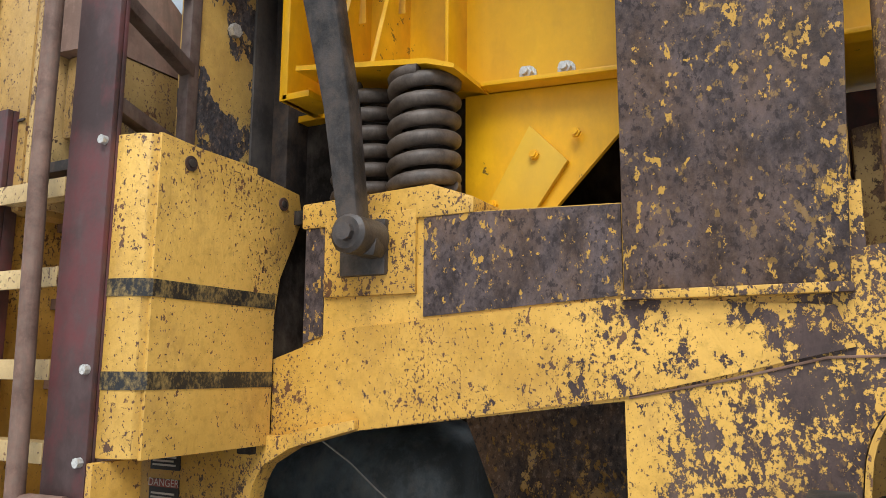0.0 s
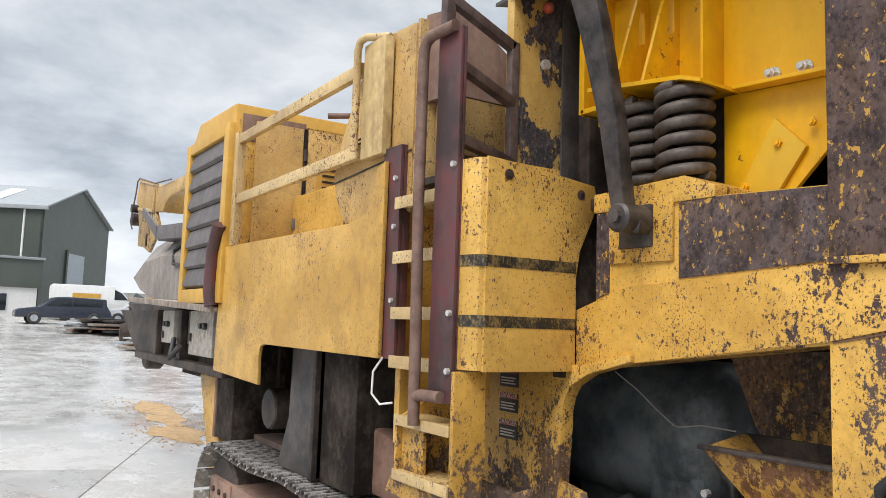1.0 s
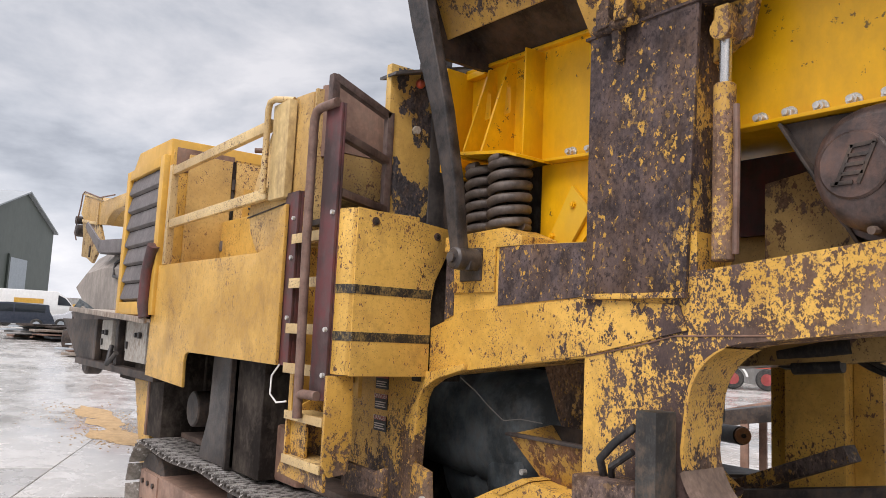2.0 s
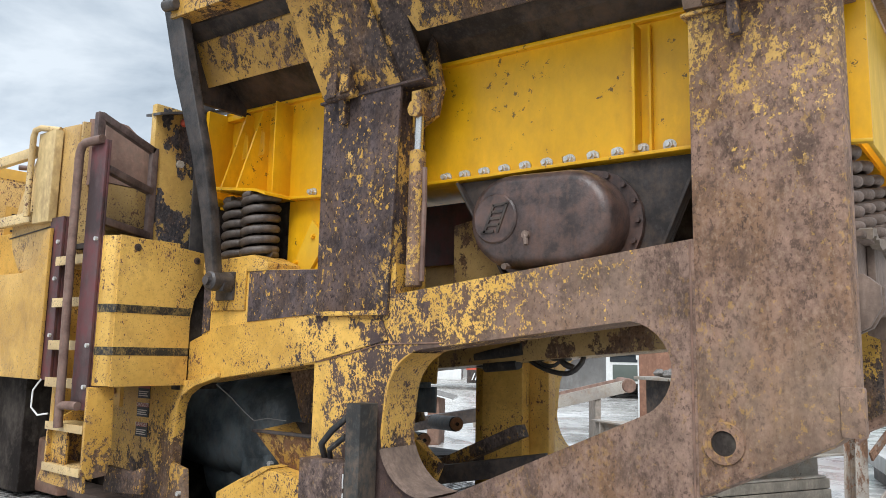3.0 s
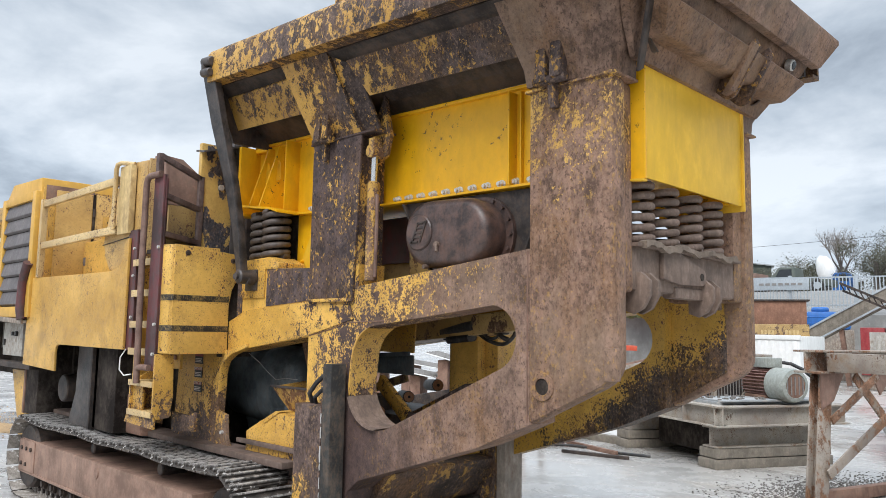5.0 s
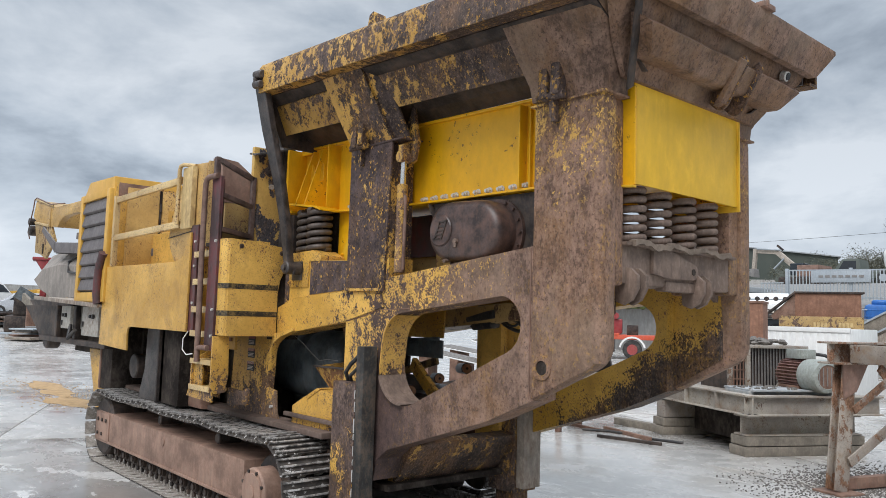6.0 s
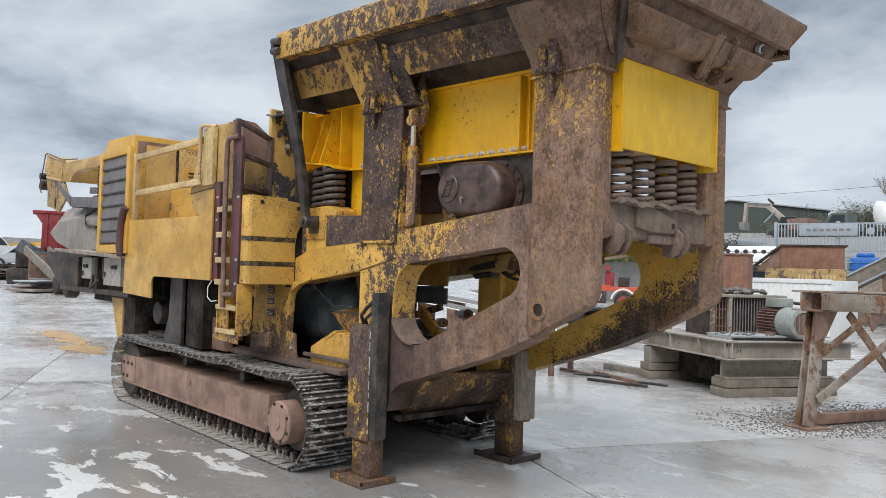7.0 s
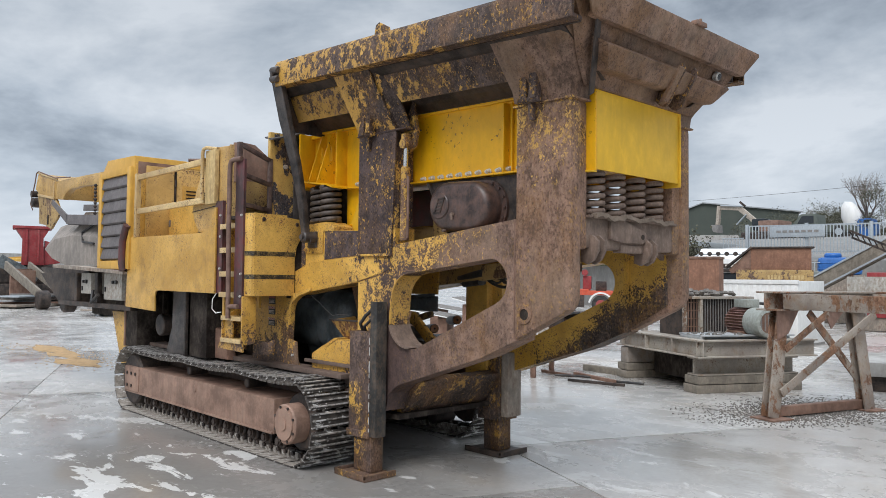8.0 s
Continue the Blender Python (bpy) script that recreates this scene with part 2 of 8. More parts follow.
M["step_paint"] = worn_paint("step_paint", paint=(0.62, 0.35, 0.055), under=(0.12, 0.075, 0.053), keep=0.3, size=4.0, fine=0.6, shift=81.0, chips=0.02, dust=0.25, grit=0.25, grad=(0, 0, 0.20))
M["skirt"] = worn_paint("skirt_paint", paint=(0.61, 0.355, 0.068), keep=0.72, size=1.8, fine=0.55, shift=15.0, chips=-0.03, grime=0.45)
M["beam"] = worn_paint("beam_paint", paint=(0.67, 0.38, 0.058), keep=0.528, grad=(-0.12, 0, 0), size=3.4, fine=0.65, shift=19.0, chips=0.012, grime=0.25, primer=(0.2, 0.8), grit=0.35)
M["beam_top"] = worn_paint("beam_primer", under=(0.070, 0.050, 0.049), keep=0.345, grad=(-0.045, 0, 0), size=3.4, fine=0.55, shift=21.0, rusty=0.35, scuff=0.2, flecks=0.027, grit=0.25)
M["hopper"] = worn_paint("hopper_paint", paint=(0.50, 0.275, 0.037), under=(0.058, 0.038, 0.032), keep=0.497, grad=(-0.05, 0, 0), size=3.6, fine=0.7, shift=23.0, dust=0.06, grit=0.16)
M["hopper_leg"] = worn_paint("hopper_leg_paint", paint=(0.62, 0.345, 0.050), under=(0.056, 0.038, 0.034), keep=0.462, grad=(-0.06, 0, 0), size=3.6, fine=0.6, shift=27.0, dust=0.05, grit=0.12, rims=((-0.13, 0.14), (0.33, 0.07)))
M["hopper_end"] = worn_paint("hopper_end_rust", under=(0.168, 0.102, 0.072), keep=0.2, size=3.0, fine=0.65, shift=29.0, dust=0.35, grit=0.3, drips=0.1, isles=0.12, scuff=0.4)
M["beige"] = worn_paint("pale_panel_paint", paint=(0.55, 0.37, 0.14), keep=0.60, size=2.0, fine=0.6, shift=31.0, chips=0.02)
# peeling paint in darker colours, which hold the shade round the jaw chute
M["chute_dark"] = worn_paint("chute_paint", paint=(0.42, 0.23, 0.03), under=(0.05, 0.035, 0.03), keep=0.44, size=3.5, fine=0.5, shift=61.0)
M["cream"] = plain("cream_paint", (0.55, 0.40, 0.18), 0.5, var=0.1, size=3, bump=0.08, dirt=(0.22, 0.13, 0.06), dirty=0.3)
M["rail"] = worn_paint("rail_paint", paint=(0.60, 0.43, 0.19), keep=0.64, size=6.0, fine=0.5, shift=35.0)
M["fresh"] = plain("fresh_yellow_paint", (0.80, 0.415, 0.004), 0.38, var=0.09, size=1.6, bump=0.1, dirt=(0.40, 0.21, 0.02), dirty=0.18, marks=0.01)
M["fresh_dull"] = plain("dusty_yellow_paint", (0.72, 0.425, 0.022), 0.5, var=0.1, size=1.4, bump=0.08, dirt=(0.42, 0.25, 0.04), dirty=0.18)
M["canopy"] = plain("canopy_yellow", (0.60, 0.34, 0.055), 0.42, var=0.1, size=1.5, bump=0.08, dirt=(0.3, 0.17, 0.05), dirty=0.2)
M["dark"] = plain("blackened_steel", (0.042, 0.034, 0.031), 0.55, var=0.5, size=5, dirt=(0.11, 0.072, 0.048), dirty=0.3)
M["bar_dark"] = plain("dark_grey_steel", (0.06, 0.053, 0.052), 0.58, var=0.35, size=7)
M["dark_pipe"] = plain("dark_rusty_pipe", (0.085, 0.052, 0.045), 0.6, var=0.4, size=9)
M["maroon"] = plain("maroon_paint", (0.066, 0.035, 0.034), 0.5, var=0.4, size=2.5, bump=0.15, dirt=(0.18, 0.022, 0.028), dirty=0.24)
M["red"] = worn_paint("faded_red_paint", paint=(0.30, 0.035, 0.035), under=(0.09, 0.045, 0.04), keep=0.6, size=3, fine=0.3, shift=45.0)
M["pipe"] = plain("rusty_pipe", (0.17, 0.095, 0.07), 0.6, var=0.35, size=9)
M["rust"] = plain("brown_rust", (0.20, 0.11, 0.075), 0.75, var=0.35, size=5, bump=0.35)
M["rust_pink"] = plain("pale_rust", (0.235, 0.140, 0.105), 0.75, var=0.3, size=4, bump=0.3, dirty=0.25)
M["rust_box"] = plain("orange_rust", (0.235, 0.115, 0.07), 0.8, var=0.25, size=3, bump=0.3, dirt=(0.12, 0.065, 0.045), dirty=0.3)
M["gearbox"] = plain("brown_cast_iron", (0.066, 0.042, 0.036), 0.40, var=0.6, size=5, bump=0.35, dirt=(0.15, 0.075, 0.048), dirty=0.28)
M["spring"] = plain("spring_steel", (0.078, 0.058, 0.047), 0.5, var=0.35, size=14, bump=0.3)
M["spring_dusty"] = plain("dusty_spring_steel", (0.170, 0.116, 0.086), 0.65, var=0.35, size=12, bump=0.3, dirt=(0.07, 0.05, 0.045), dirty=0.35)
M["bolt"] = plain("zinc_bolt", (0.66, 0.65, 0.62), 0.4, 0.45, var=0.2, size=30, bump=0.1)


def shoe_steel():
    """Muddy dark shoes, polished and scuffed white along the bars, paler on the inner side."""
    k = Tree("worn_shoe_steel")
    h = k.xyz()[2]
    top = k.step(h, 0.024, 0.032)
    n = k.noise(16, 7, 0.7)
    g = k.noise(5, 6, 0.7, (1, 1, 1), (3, 1, 2))
    worn = k.math("MULTIPLY", top, k.step(n, 0.44, 0.56, 0.1, 1.0))
    scuff = k.step(k.math("MULTIPLY_ADD", g, 0.5, n), 0.84, 0.88)
    mud = k.mix(k.step(n, 0.42, 0.60), (0.040, 0.034, 0.030), (0.105, 0.088, 0.074))
    mud = k.mix(k.step(h, 0.004, 0.0), mud, k.mix(k.step(n, 0.40, 0.62), (0.17, 0.145, 0.12), (0.40, 0.365, 0.325)))
    col = k.mix(scuff, k.mix(worn, mud, (0.52, 0.50, 0.475)), (0.66, 0.645, 0.62))
    k.bump(n, 0.4, 0.004)
    return k.done(col, k.math("MULTIPLY_ADD", worn, -0.30, 0.60), k.math("MULTIPLY", worn, 0.6))


M["track"] = shoe_steel()
M["tray"] = plain("rusty_track_frame", (0.255, 0.155, 0.112), 0.7, var=0.35, size=3, bump=0.3, dirt=(0.27, 0.20, 0.155), dirty=0.25)
M["hose"] = plain("black_rubber", (0.02, 0.02, 0.022), 0.5, var=0.3)
M["engine"] = plain("blue_grey_casting", (0.070, 0.087, 0.096), 0.42, var=0.6, size=4, bump=0.3)
M["louvre"] = plain("grey_louvre", (0.135, 0.122, 0.122), 0.6, var=0.25, size=5, dirt=(0.10, 0.085, 0.08))
M["belt"] = plain("grey_conveyor_belt", (0.265, 0.235, 0.208), 0.7, var=0.25, size=3)
M["concrete_grey"] = plain("dusty_grey_steel", (0.275, 0.235, 0.195), 0.8, var=0.35, size=3, bump=0.4, dirt=(0.13, 0.085, 0.06), dirty=0.4)
M["timber"] = plain("weathered_timber", (0.205, 0.178, 0.142), 0.85, var=0.3, size=6, bump=0.5)
M["white"] = plain("white_paint", (0.72, 0.72, 0.70), 0.45, var=0.06, size=2, bump=0.05, dirty=0.12, dirt=(0.4, 0.37, 0.33))
M["black_tape"] = plain("black_stripe", (0.012, 0.012, 0.013), 0.5, var=0.2, size=16, bump=0.1, dirt=(0.42, 0.28, 0.09), dirty=0.34)
M["label_black"] = plain("label_black", (0.02, 0.02, 0.02), 0.45, var=0.1, bump=0.02, dirty=0.05)
M["label_red"] = plain("label_red", (0.30, 0.05, 0.03), 0.45, var=0.15, bump=0.02)
M["ink"] = plain("pale_ink", (0.6, 0.55, 0.48), 0.5, var=0.05, bump=0.0, dirty=0.1)
M["green_clad"] = plain("green_cladding", (0.085, 0.10, 0.085), 0.5, var=0.06, size=0.4, bump=0.02, dirty=0.05)
M["green_dark"] = plain("dark_green_cladding", (0.05, 0.062, 0.05), 0.5, var=0.06, size=0.4, bump=0.02, dirty=0.05)
M["roof_grey"] = plain("grey_roof_sheet", (0.30, 0.32, 0.33), 0.5, var=0.06, size=0.5, bump=0.02, dirty=0.05)
M["grey_wall"] = plain("grey_block_wall", (0.40, 0.39, 0.37), 0.85, var=0.1, size=0.6, bump=0.1)
M["galv"] = plain("galvanised_steel", (0.36, 0.40, 0.43), 0.5, 0.0, var=0.12, size=3, bump=0.05, dirty=0.15)
M["blue"] = plain("blue_plastic", (0.02, 0.13, 0.42), 0.4, var=0.12, size=2, bump=0.05, dirty=0.1)
M["glass_dark"] = plain("dark_glass", (0.02, 0.025, 0.03), 0.08, var=0.1, bump=0.0, dirty=0.0)
M["tyre"] = plain("tyre_rubber", (0.025, 0.025, 0.025), 0.8, var=0.2)
M["car_dark"] = plain("dark_blue_car_paint", (0.03, 0.038, 0.055), 0.2, var=0.1, bump=0.0, dirty=0.05)
M["car_silver"] = plain("silver_car_paint", (0.55, 0.56, 0.58), 0.25, 0.3, var=0.05, bump=0.0, dirty=0.05)
M["truck_red"] = plain("orange_red_paint", (0.55, 0.075, 0.03), 0.4, var=0.15, size=3, bump=0.05)
M["machine_red"] = plain("dark_red_paint", (0.28, 0.025, 0.03), 0.45, var=0.2, size=3, bump=0.05)
M["green_curtain"] = plain("green_tarpaulin", (0.02, 0.13, 0.10), 0.5, var=0.15, size=2, bump=0.1, dirty=0.1)
M["sand"] = plain("orange_sand", (0.43, 0.275, 0.13), 0.9, var=0.25, size=5, bump=0.4)
M["gravel"] = plain("grey_gravel", (0.17, 0.155, 0.14), 0.85, var=0.45, size=16, bump=0.4)
M["grass"] = plain("bank_grass", (0.10, 0.125, 0.035), 0.9, var=0.4, size=1.2, bump=0.6)
M["bark"] = plain("grey_bark", (0.10, 0.085, 0.075), 0.9, var=0.3, size=6, bump=0.5)
M["leaf"] = plain("winter_thicket", (0.085, 0.085, 0.055), 0.8, var=0.5, size=2, bump=0.2, dirty=0.1)
M["twig"] = plain("bare_twigs", (0.24, 0.205, 0.18), 0.9, var=0.3, size=3, bump=0.2)
M["chrome"] = plain("bright_rod", (0.7, 0.68, 0.65), 0.25, 0.9, var=0.1, bump=0.03, dirty=0.1)
M["mesh_grey"] = plain("grey_mesh", (0.22, 0.21, 0.2), 0.7, var=0.2)
M["column"] = worn_paint("column_paint", paint=(0.60, 0.385, 0.10), under=(0.062, 0.056, 0.062), keep=0.512, grad=(0, -0.42, 0.0), size=5.0, fine=0.1, shift=33.0, chips=-0.03, grit=0.06)
M["old_yellow"] = worn_paint("old_yellow_paint", paint=(0.40, 0.26, 0.085), under=(0.10, 0.062, 0.045), keep=0.53, size=3.0, fine=0.6, shift=37.0, dust=0.4)
M["rock_rust"] = worn_paint("rock_box_rust", paint=(0.46, 0.27, 0.05), under=(0.16, 0.075, 0.04), keep=0.50, size=3.5, fine=0.6, shift=63.0)
M["old_panel"] = worn_paint("old_panel_paint", paint=(0.54, 0.335, 0.095), under=(0.14, 0.085, 0.055), keep=0.69, size=2.2, fine=0.6, shift=65.0, chips=-0.015, dust=0.25)
M["roller_rust"] = plain("roller_rust", (0.42, 0.20, 0.10), 0.7, var=0.25, size=12)
M["grey_box"] = plain("grey_cabinet_paint", (0.40, 0.38, 0.34), 0.5, var=0.2, size=4, dirt=(0.17, 0.11, 0.07), dirty=0.4)
M["fin_rust"] = plain("red_brown_fins", (0.20, 0.10, 0.085), 0.7, var=0.25, size=8, dirt=(0.3, 0.26, 0.23))
M["cowl_grey"] = plain("green_grey_paint", (0.30, 0.32, 0.29), 0.5, var=0.15, size=4, dirty=0.25)
M["base_blue"] = plain("dusty_blue_grey_paint", (0.30, 0.32, 0.33), 0.65, var=0.2, size=4, dirty=0.3, dirt=(0.42, 0.37, 0.32))
M["pale_dust"] = plain("dust_caked_steel", (0.44, 0.385, 0.325), 0.85, var=0.3, size=3, bump=0.5, dirt=(0.20, 0.15, 0.11), dirty=0.35)
M["brace_black"] = plain("scuffed_black_steel", (0.036, 0.031, 0.030), 0.45, var=0.6, size=7, bump=0.3, dirt=(0.10, 0.072, 0.055), dirty=0.28)
M["trestle_rust"] = worn_paint("trestle_rust", paint=(0.29, 0.25, 0.205), under=(0.20, 0.105, 0.062), keep=0.515, size=1.8, fine=0.5, shift=71.0, chips=-0.04, gloss=0.75, grime=0.55, scratch=0.3)
M["clevis_dusty"] = plain("dusty_brown_casting", (0.185, 0.130, 0.100), 0.75, var=0.35, size=6, bump=0.35, dirt=(0.09, 0.06, 0.045), dirty=0.3)
M["strip_tan"] = plain("muddy_rubber_strip", (0.17, 0.128, 0.096), 0.85, var=0.3, size=9, bump=0.4)
M["dust_rust"] = worn_paint("dusty_rusty_steel", paint=(0.31, 0.28, 0.235), under=(0.15, 0.10, 0.072), keep=0.58, size=1.8, fine=0.5, shift=71.0, chips=-0.04, gloss=0.75, grime=0.55, scratch=0.3)
M["bank_top"] = plain("grey_hardstanding", (0.23, 0.225, 0.215), 0.85, var=0.15, size=0.6, bump=0.1)
M["ledge"] = plain("dusty_brown_ledge", (0.115, 0.080, 0.063), 0.8, var=0.35, size=4, bump=0.3, dirt=(0.10, 0.065, 0.05), dirty=0.35)
M["chassis"] = worn_paint("chassis_paint", paint=(0.62, 0.35, 0.052), under=(0.070, 0.047, 0.040), keep=-0.15, grad=(-0.13, 0, 0.44), size=3.2, fine=0.6, shift=73.0, dust=0.2, chips=0.01, grit=0.5)
M["lining"] = worn_paint("lining_paint", paint=(0.60, 0.34, 0.055), under=(0.075, 0.050, 0.042), keep=-0.06, grad=(0, 0, 0.46), size=4.0, fine=0.6, shift=51.0, chips=0.01, grit=0.4)
# near-black: stands in for the shade in holes, gaps and closed-off spaces
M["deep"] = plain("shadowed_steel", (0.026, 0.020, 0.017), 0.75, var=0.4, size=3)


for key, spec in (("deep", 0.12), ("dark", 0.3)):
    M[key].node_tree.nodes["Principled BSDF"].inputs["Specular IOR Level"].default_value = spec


def concrete():
    """A wet, trampled concrete yard with damp patches and pale cement slurry."""
    k = Tree("wet_concrete")
    k.pos = k.n.new("ShaderNodeNewGeometry").outputs["Position"]
    a = k.noise(0.30, 8, 0.62, (1, 1, 1), (2.0, 0, 0), 0.6)
    b = k.noise(1.5, 8, 0.66, (1, 1.3, 1), (4, 0, 0), 0.5)
    c = k.noise(22, 6, 0.7)
    d = k.noise(5.5, 8, 0.7, (1, 1, 1), (1, 5, 0), 0.3)
    w = k.math("MULTIPLY_ADD", b, 0.45, k.math("MULTIPLY", a, 0.55))
    col = k.mix(k.step(w, 0.40, 0.60), (0.56, 0.54, 0.51), (0.42, 0.40, 0.37))
    col = k.mix(k.step(d, 0.42, 0.70, 0, 0.38), col, (0.33, 0.31, 0.285))
    col = k.mix(k.step(c, 0.45, 0.72, 0, 0.35), col, (0.20, 0.18, 0.16))
    stain = k.noise(0.8, 7, 0.7, (1, 2.0, 1), (8, 2, 0))
    col = k.mix(k.step(stain, 0.54, 0.70, 0, 0.45), col, (0.44, 0.37, 0.29))
    # a darker patch on the machine's near side, and the slurry round it
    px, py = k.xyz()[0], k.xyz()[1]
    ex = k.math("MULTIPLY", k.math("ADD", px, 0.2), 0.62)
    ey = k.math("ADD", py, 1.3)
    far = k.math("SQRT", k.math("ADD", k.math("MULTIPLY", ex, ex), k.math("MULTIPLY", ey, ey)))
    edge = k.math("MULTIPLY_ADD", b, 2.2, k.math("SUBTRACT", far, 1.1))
    dark_patch = k.step(edge, 2.5, 1.4, 0, 0.72)
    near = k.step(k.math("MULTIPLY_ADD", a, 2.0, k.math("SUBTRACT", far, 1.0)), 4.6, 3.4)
    col = k.mix(dark_patch, col, (0.135, 0.125, 0.115))
    # milky slurry drying in the hollows
    sl = k.math("MULTIPLY_ADD", a, 0.35, k.noise(1.35, 9, 0.62, (1, 2.1, 1), (3.4, 7, 0), 0.5))
    slur = k.math("MULTIPLY", k.step(sl, 0.745, 0.765), near)
    col = k.mix(k.math("MULTIPLY", slur, 0.7), col, (0.72, 0.71, 0.68))
    rough = k.step(w, 0.40, 0.60, 0.32, 0.13)
    rough = k.math("ADD", rough, k.math("MULTIPLY", d, 0.05))
    rough = k.math("MULTIPLY_ADD", slur, 0.06, rough)
    h = k.math("ADD", k.math("MULTIPLY", c, 0.7), k.math("MULTIPLY", d, 1.6))
    k.bump(h, 0.06, 0.004)
    k.b.inputs["Specular IOR Level"].default_value = 0.8
    k.b.inputs["Coat Weight"].default_value = 0.35
    k.put(k.b.inputs["Coat Roughness"], k.step(w, 0.40, 0.60, 0.40, 0.13))
    return k.done(col, rough)


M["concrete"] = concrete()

from mathutils import geometry

# ---------- mesh helpers ----------
class Mesh:
    """Collects shaped primitives of one part."""
    def __init__(self):
        self.v, self.f = [], []

    def add(self, verts, faces):
        o = len(self.v)
        self.v += [tuple(p) for p in verts]
        self.f += [tuple(i + o for i in face) for face in faces]
        return self

    def take(self, bm):
        bm.verts.index_update()
        self.add([v.co for v in bm.verts], [[v.index for v in f.verts] for f in bm.faces])
        bm.free()
        return self

    def box(self, x0, x1, y0, y1, z0, z1, bevel=0.006, turn=None):
        bm = bmesh.new()
        bmesh.ops.create_cube(bm, size=1)
        for v in bm.verts:
            v.co = Vector((x0 + (x1 - x0) * (v.co.x + 0.5), y0 + (y1 - y0) * (v.co.y + 0.5), z0 + (z1 - z0) * (v.co.z + 0.5)))
        if bevel:
            b = min(bevel, 0.45 * min(abs(x1 - x0), abs(y1 - y0), abs(z1 - z0)))
            bmesh.ops.bevel(bm, geom=bm.edges[:], offset=b, segments=2, profile=0.6, affect="EDGES")
        if turn:
            bmesh.ops.transform(bm, matrix=turn, verts=bm.verts)
        return self.take(bm)

    def prism(self, poly, a, b, axis="y", holes=(), bevel=0.0):
        """A polygon in the plane across axis, from a to b along it, with holes through it."""
        def at(p, d):
            return {"y": (p[0], d, p[1]), "x": (d, p[0], p[1]), "z": (p[0], p[1], d)}[axis]
        bm = bmesh.new()
        loops = [list(poly)] + [list(h) for h in holes]
        sides = []
        for d in (a, b):
            sides.append([[bm.verts.new(at(p, d)) for p in lp] for lp in loops])
        if holes:
            tris = geometry.tessellate_polygon([[Vector((p[0], p[1], 0)) for p in lp] for lp in loops])
            for flat in ([v for lp in sides[0] for v in lp], [v for lp in sides[1] for v in lp]):
                for t in tris:
                    try:
                        bm.faces.new([flat[i] for i in t])
                    except ValueError:
                        pass
        else:
            bm.faces.new(sides[0][0]); bm.faces.new(list(reversed(sides[1][0])))
        for la, lb in zip(*sides):
            n = len(la)
            for i in range(n):
                bm.faces.new((la[i], la[(i + 1) % n], lb[(i + 1) % n], lb[i]))
        bmesh.ops.recalc_face_normals(bm, faces=bm.faces)
        if bevel:
            sharp = [e for e in bm.edges if len(e.link_faces) == 2 and e.calc_face_angle(0) > 0.6]
            bmesh.ops.bevel(bm, geom=sharp, offset=bevel, segments=2, profile=0.6, affect="EDGES")
        return self.take(bm)

    def loft(self, rings, cap=True):
        """Closed rings of equal length, joined one to the next."""
        n = len(rings[0])
        verts = [p for r in rings for p in r]
        faces = []
        for r in range(len(rings) - 1):
            for i in range(n):
                faces.append((r * n + i, r * n + (i + 1) % n, (r + 1) * n + (i + 1) % n, (r + 1) * n + i))
        if cap:
            faces += [tuple(range(n)), tuple(range((len(rings) - 1) * n, len(rings) * n))[::-1]]
        return self.add(verts, faces)

    def cyl(self, p0, p1, r, seg=16, r1=None, rim=0.0):
        p0, p1 = Vector(p0), Vector(p1)
        q = (p1 - p0).to_track_quat("Z", "Y").to_matrix()
        r1 = r if r1 is None else r1
        ln = (p1 - p0).length
        prof = [(r, 0), (r1, ln)]
        if rim:
            prof = [(r - rim, 0), (r, rim), (r1, ln - rim), (r1 - rim, ln)]
        return self.loft([[p0 + q @ Vector((a * math.cos(t * math.tau / seg), a * math.sin(t * math.tau / seg), h)) for t in range(seg)] for a, h in prof])

    def tube(self, pts, r, seg=12):
        seg = max(seg, 12) if r > 0.012 else seg
        pts = [Vector(p) for p in pts]
        rings, up = [], None
        for i, p in enumerate(pts):
            d = (pts[min(i + 1, len(pts) - 1)] - pts[max(i - 1, 0)]).normalized()
            if up is None:
                up = d.orthogonal().normalized()
            up = (up - d * up.dot(d)).normalized()
            side = d.cross(up)
            rings.append([p + r * (math.cos(t * math.tau / seg) * up + math.sin(t * math.tau / seg) * side) for t in range(seg)])
        return self.loft(rings)

    def bar(self, p0, p1, w, d, up=(0, 0, 1), bevel=0.004):
        """A rectangular bar from p0 to p1, w across and d along up."""
        p0, p1, up = Vector(p0), Vector(p1), Vector(up)
        z = (p1 - p0).normalized()
        if abs(up.dot(z)) > 0.95 * up.length:
            up = Vector((0, 1, 0)) if abs(z.y) < 0.9 else Vector((1, 0, 0))
        y = (up - z * up.dot(z)).normalized()
        x = y.cross(z)
        m = Matrix((x, y, z)).transposed().to_4x4()
        m.translation = p0
        return self.box(-w / 2, w / 2, -d / 2, d / 2, 0, (p1 - p0).length, bevel, m)

    def spring(self, x, y, z0, z1, r, wire, turns):
        n = int(turns * 20)
        pts = []
        for i in range(n + 1):
            t = i / n
            # closed end coils
            s = min(1, max(0, (t - 0.09) / 0.82))
            pts.append((x + r * math.cos(t * turns * math.tau), y + r * math.sin(t * turns * math.tau), z0 + wire + (z1 - z0 - 2 * wire) * s))
        return self.tube(pts, wire, 12)

    def ball(self, p, r, seg=12, squash=1.0):
        rings = []
        for i in range(1, seg // 2 + 1):
            a = math.pi * (i - 0.5) / (seg // 2)
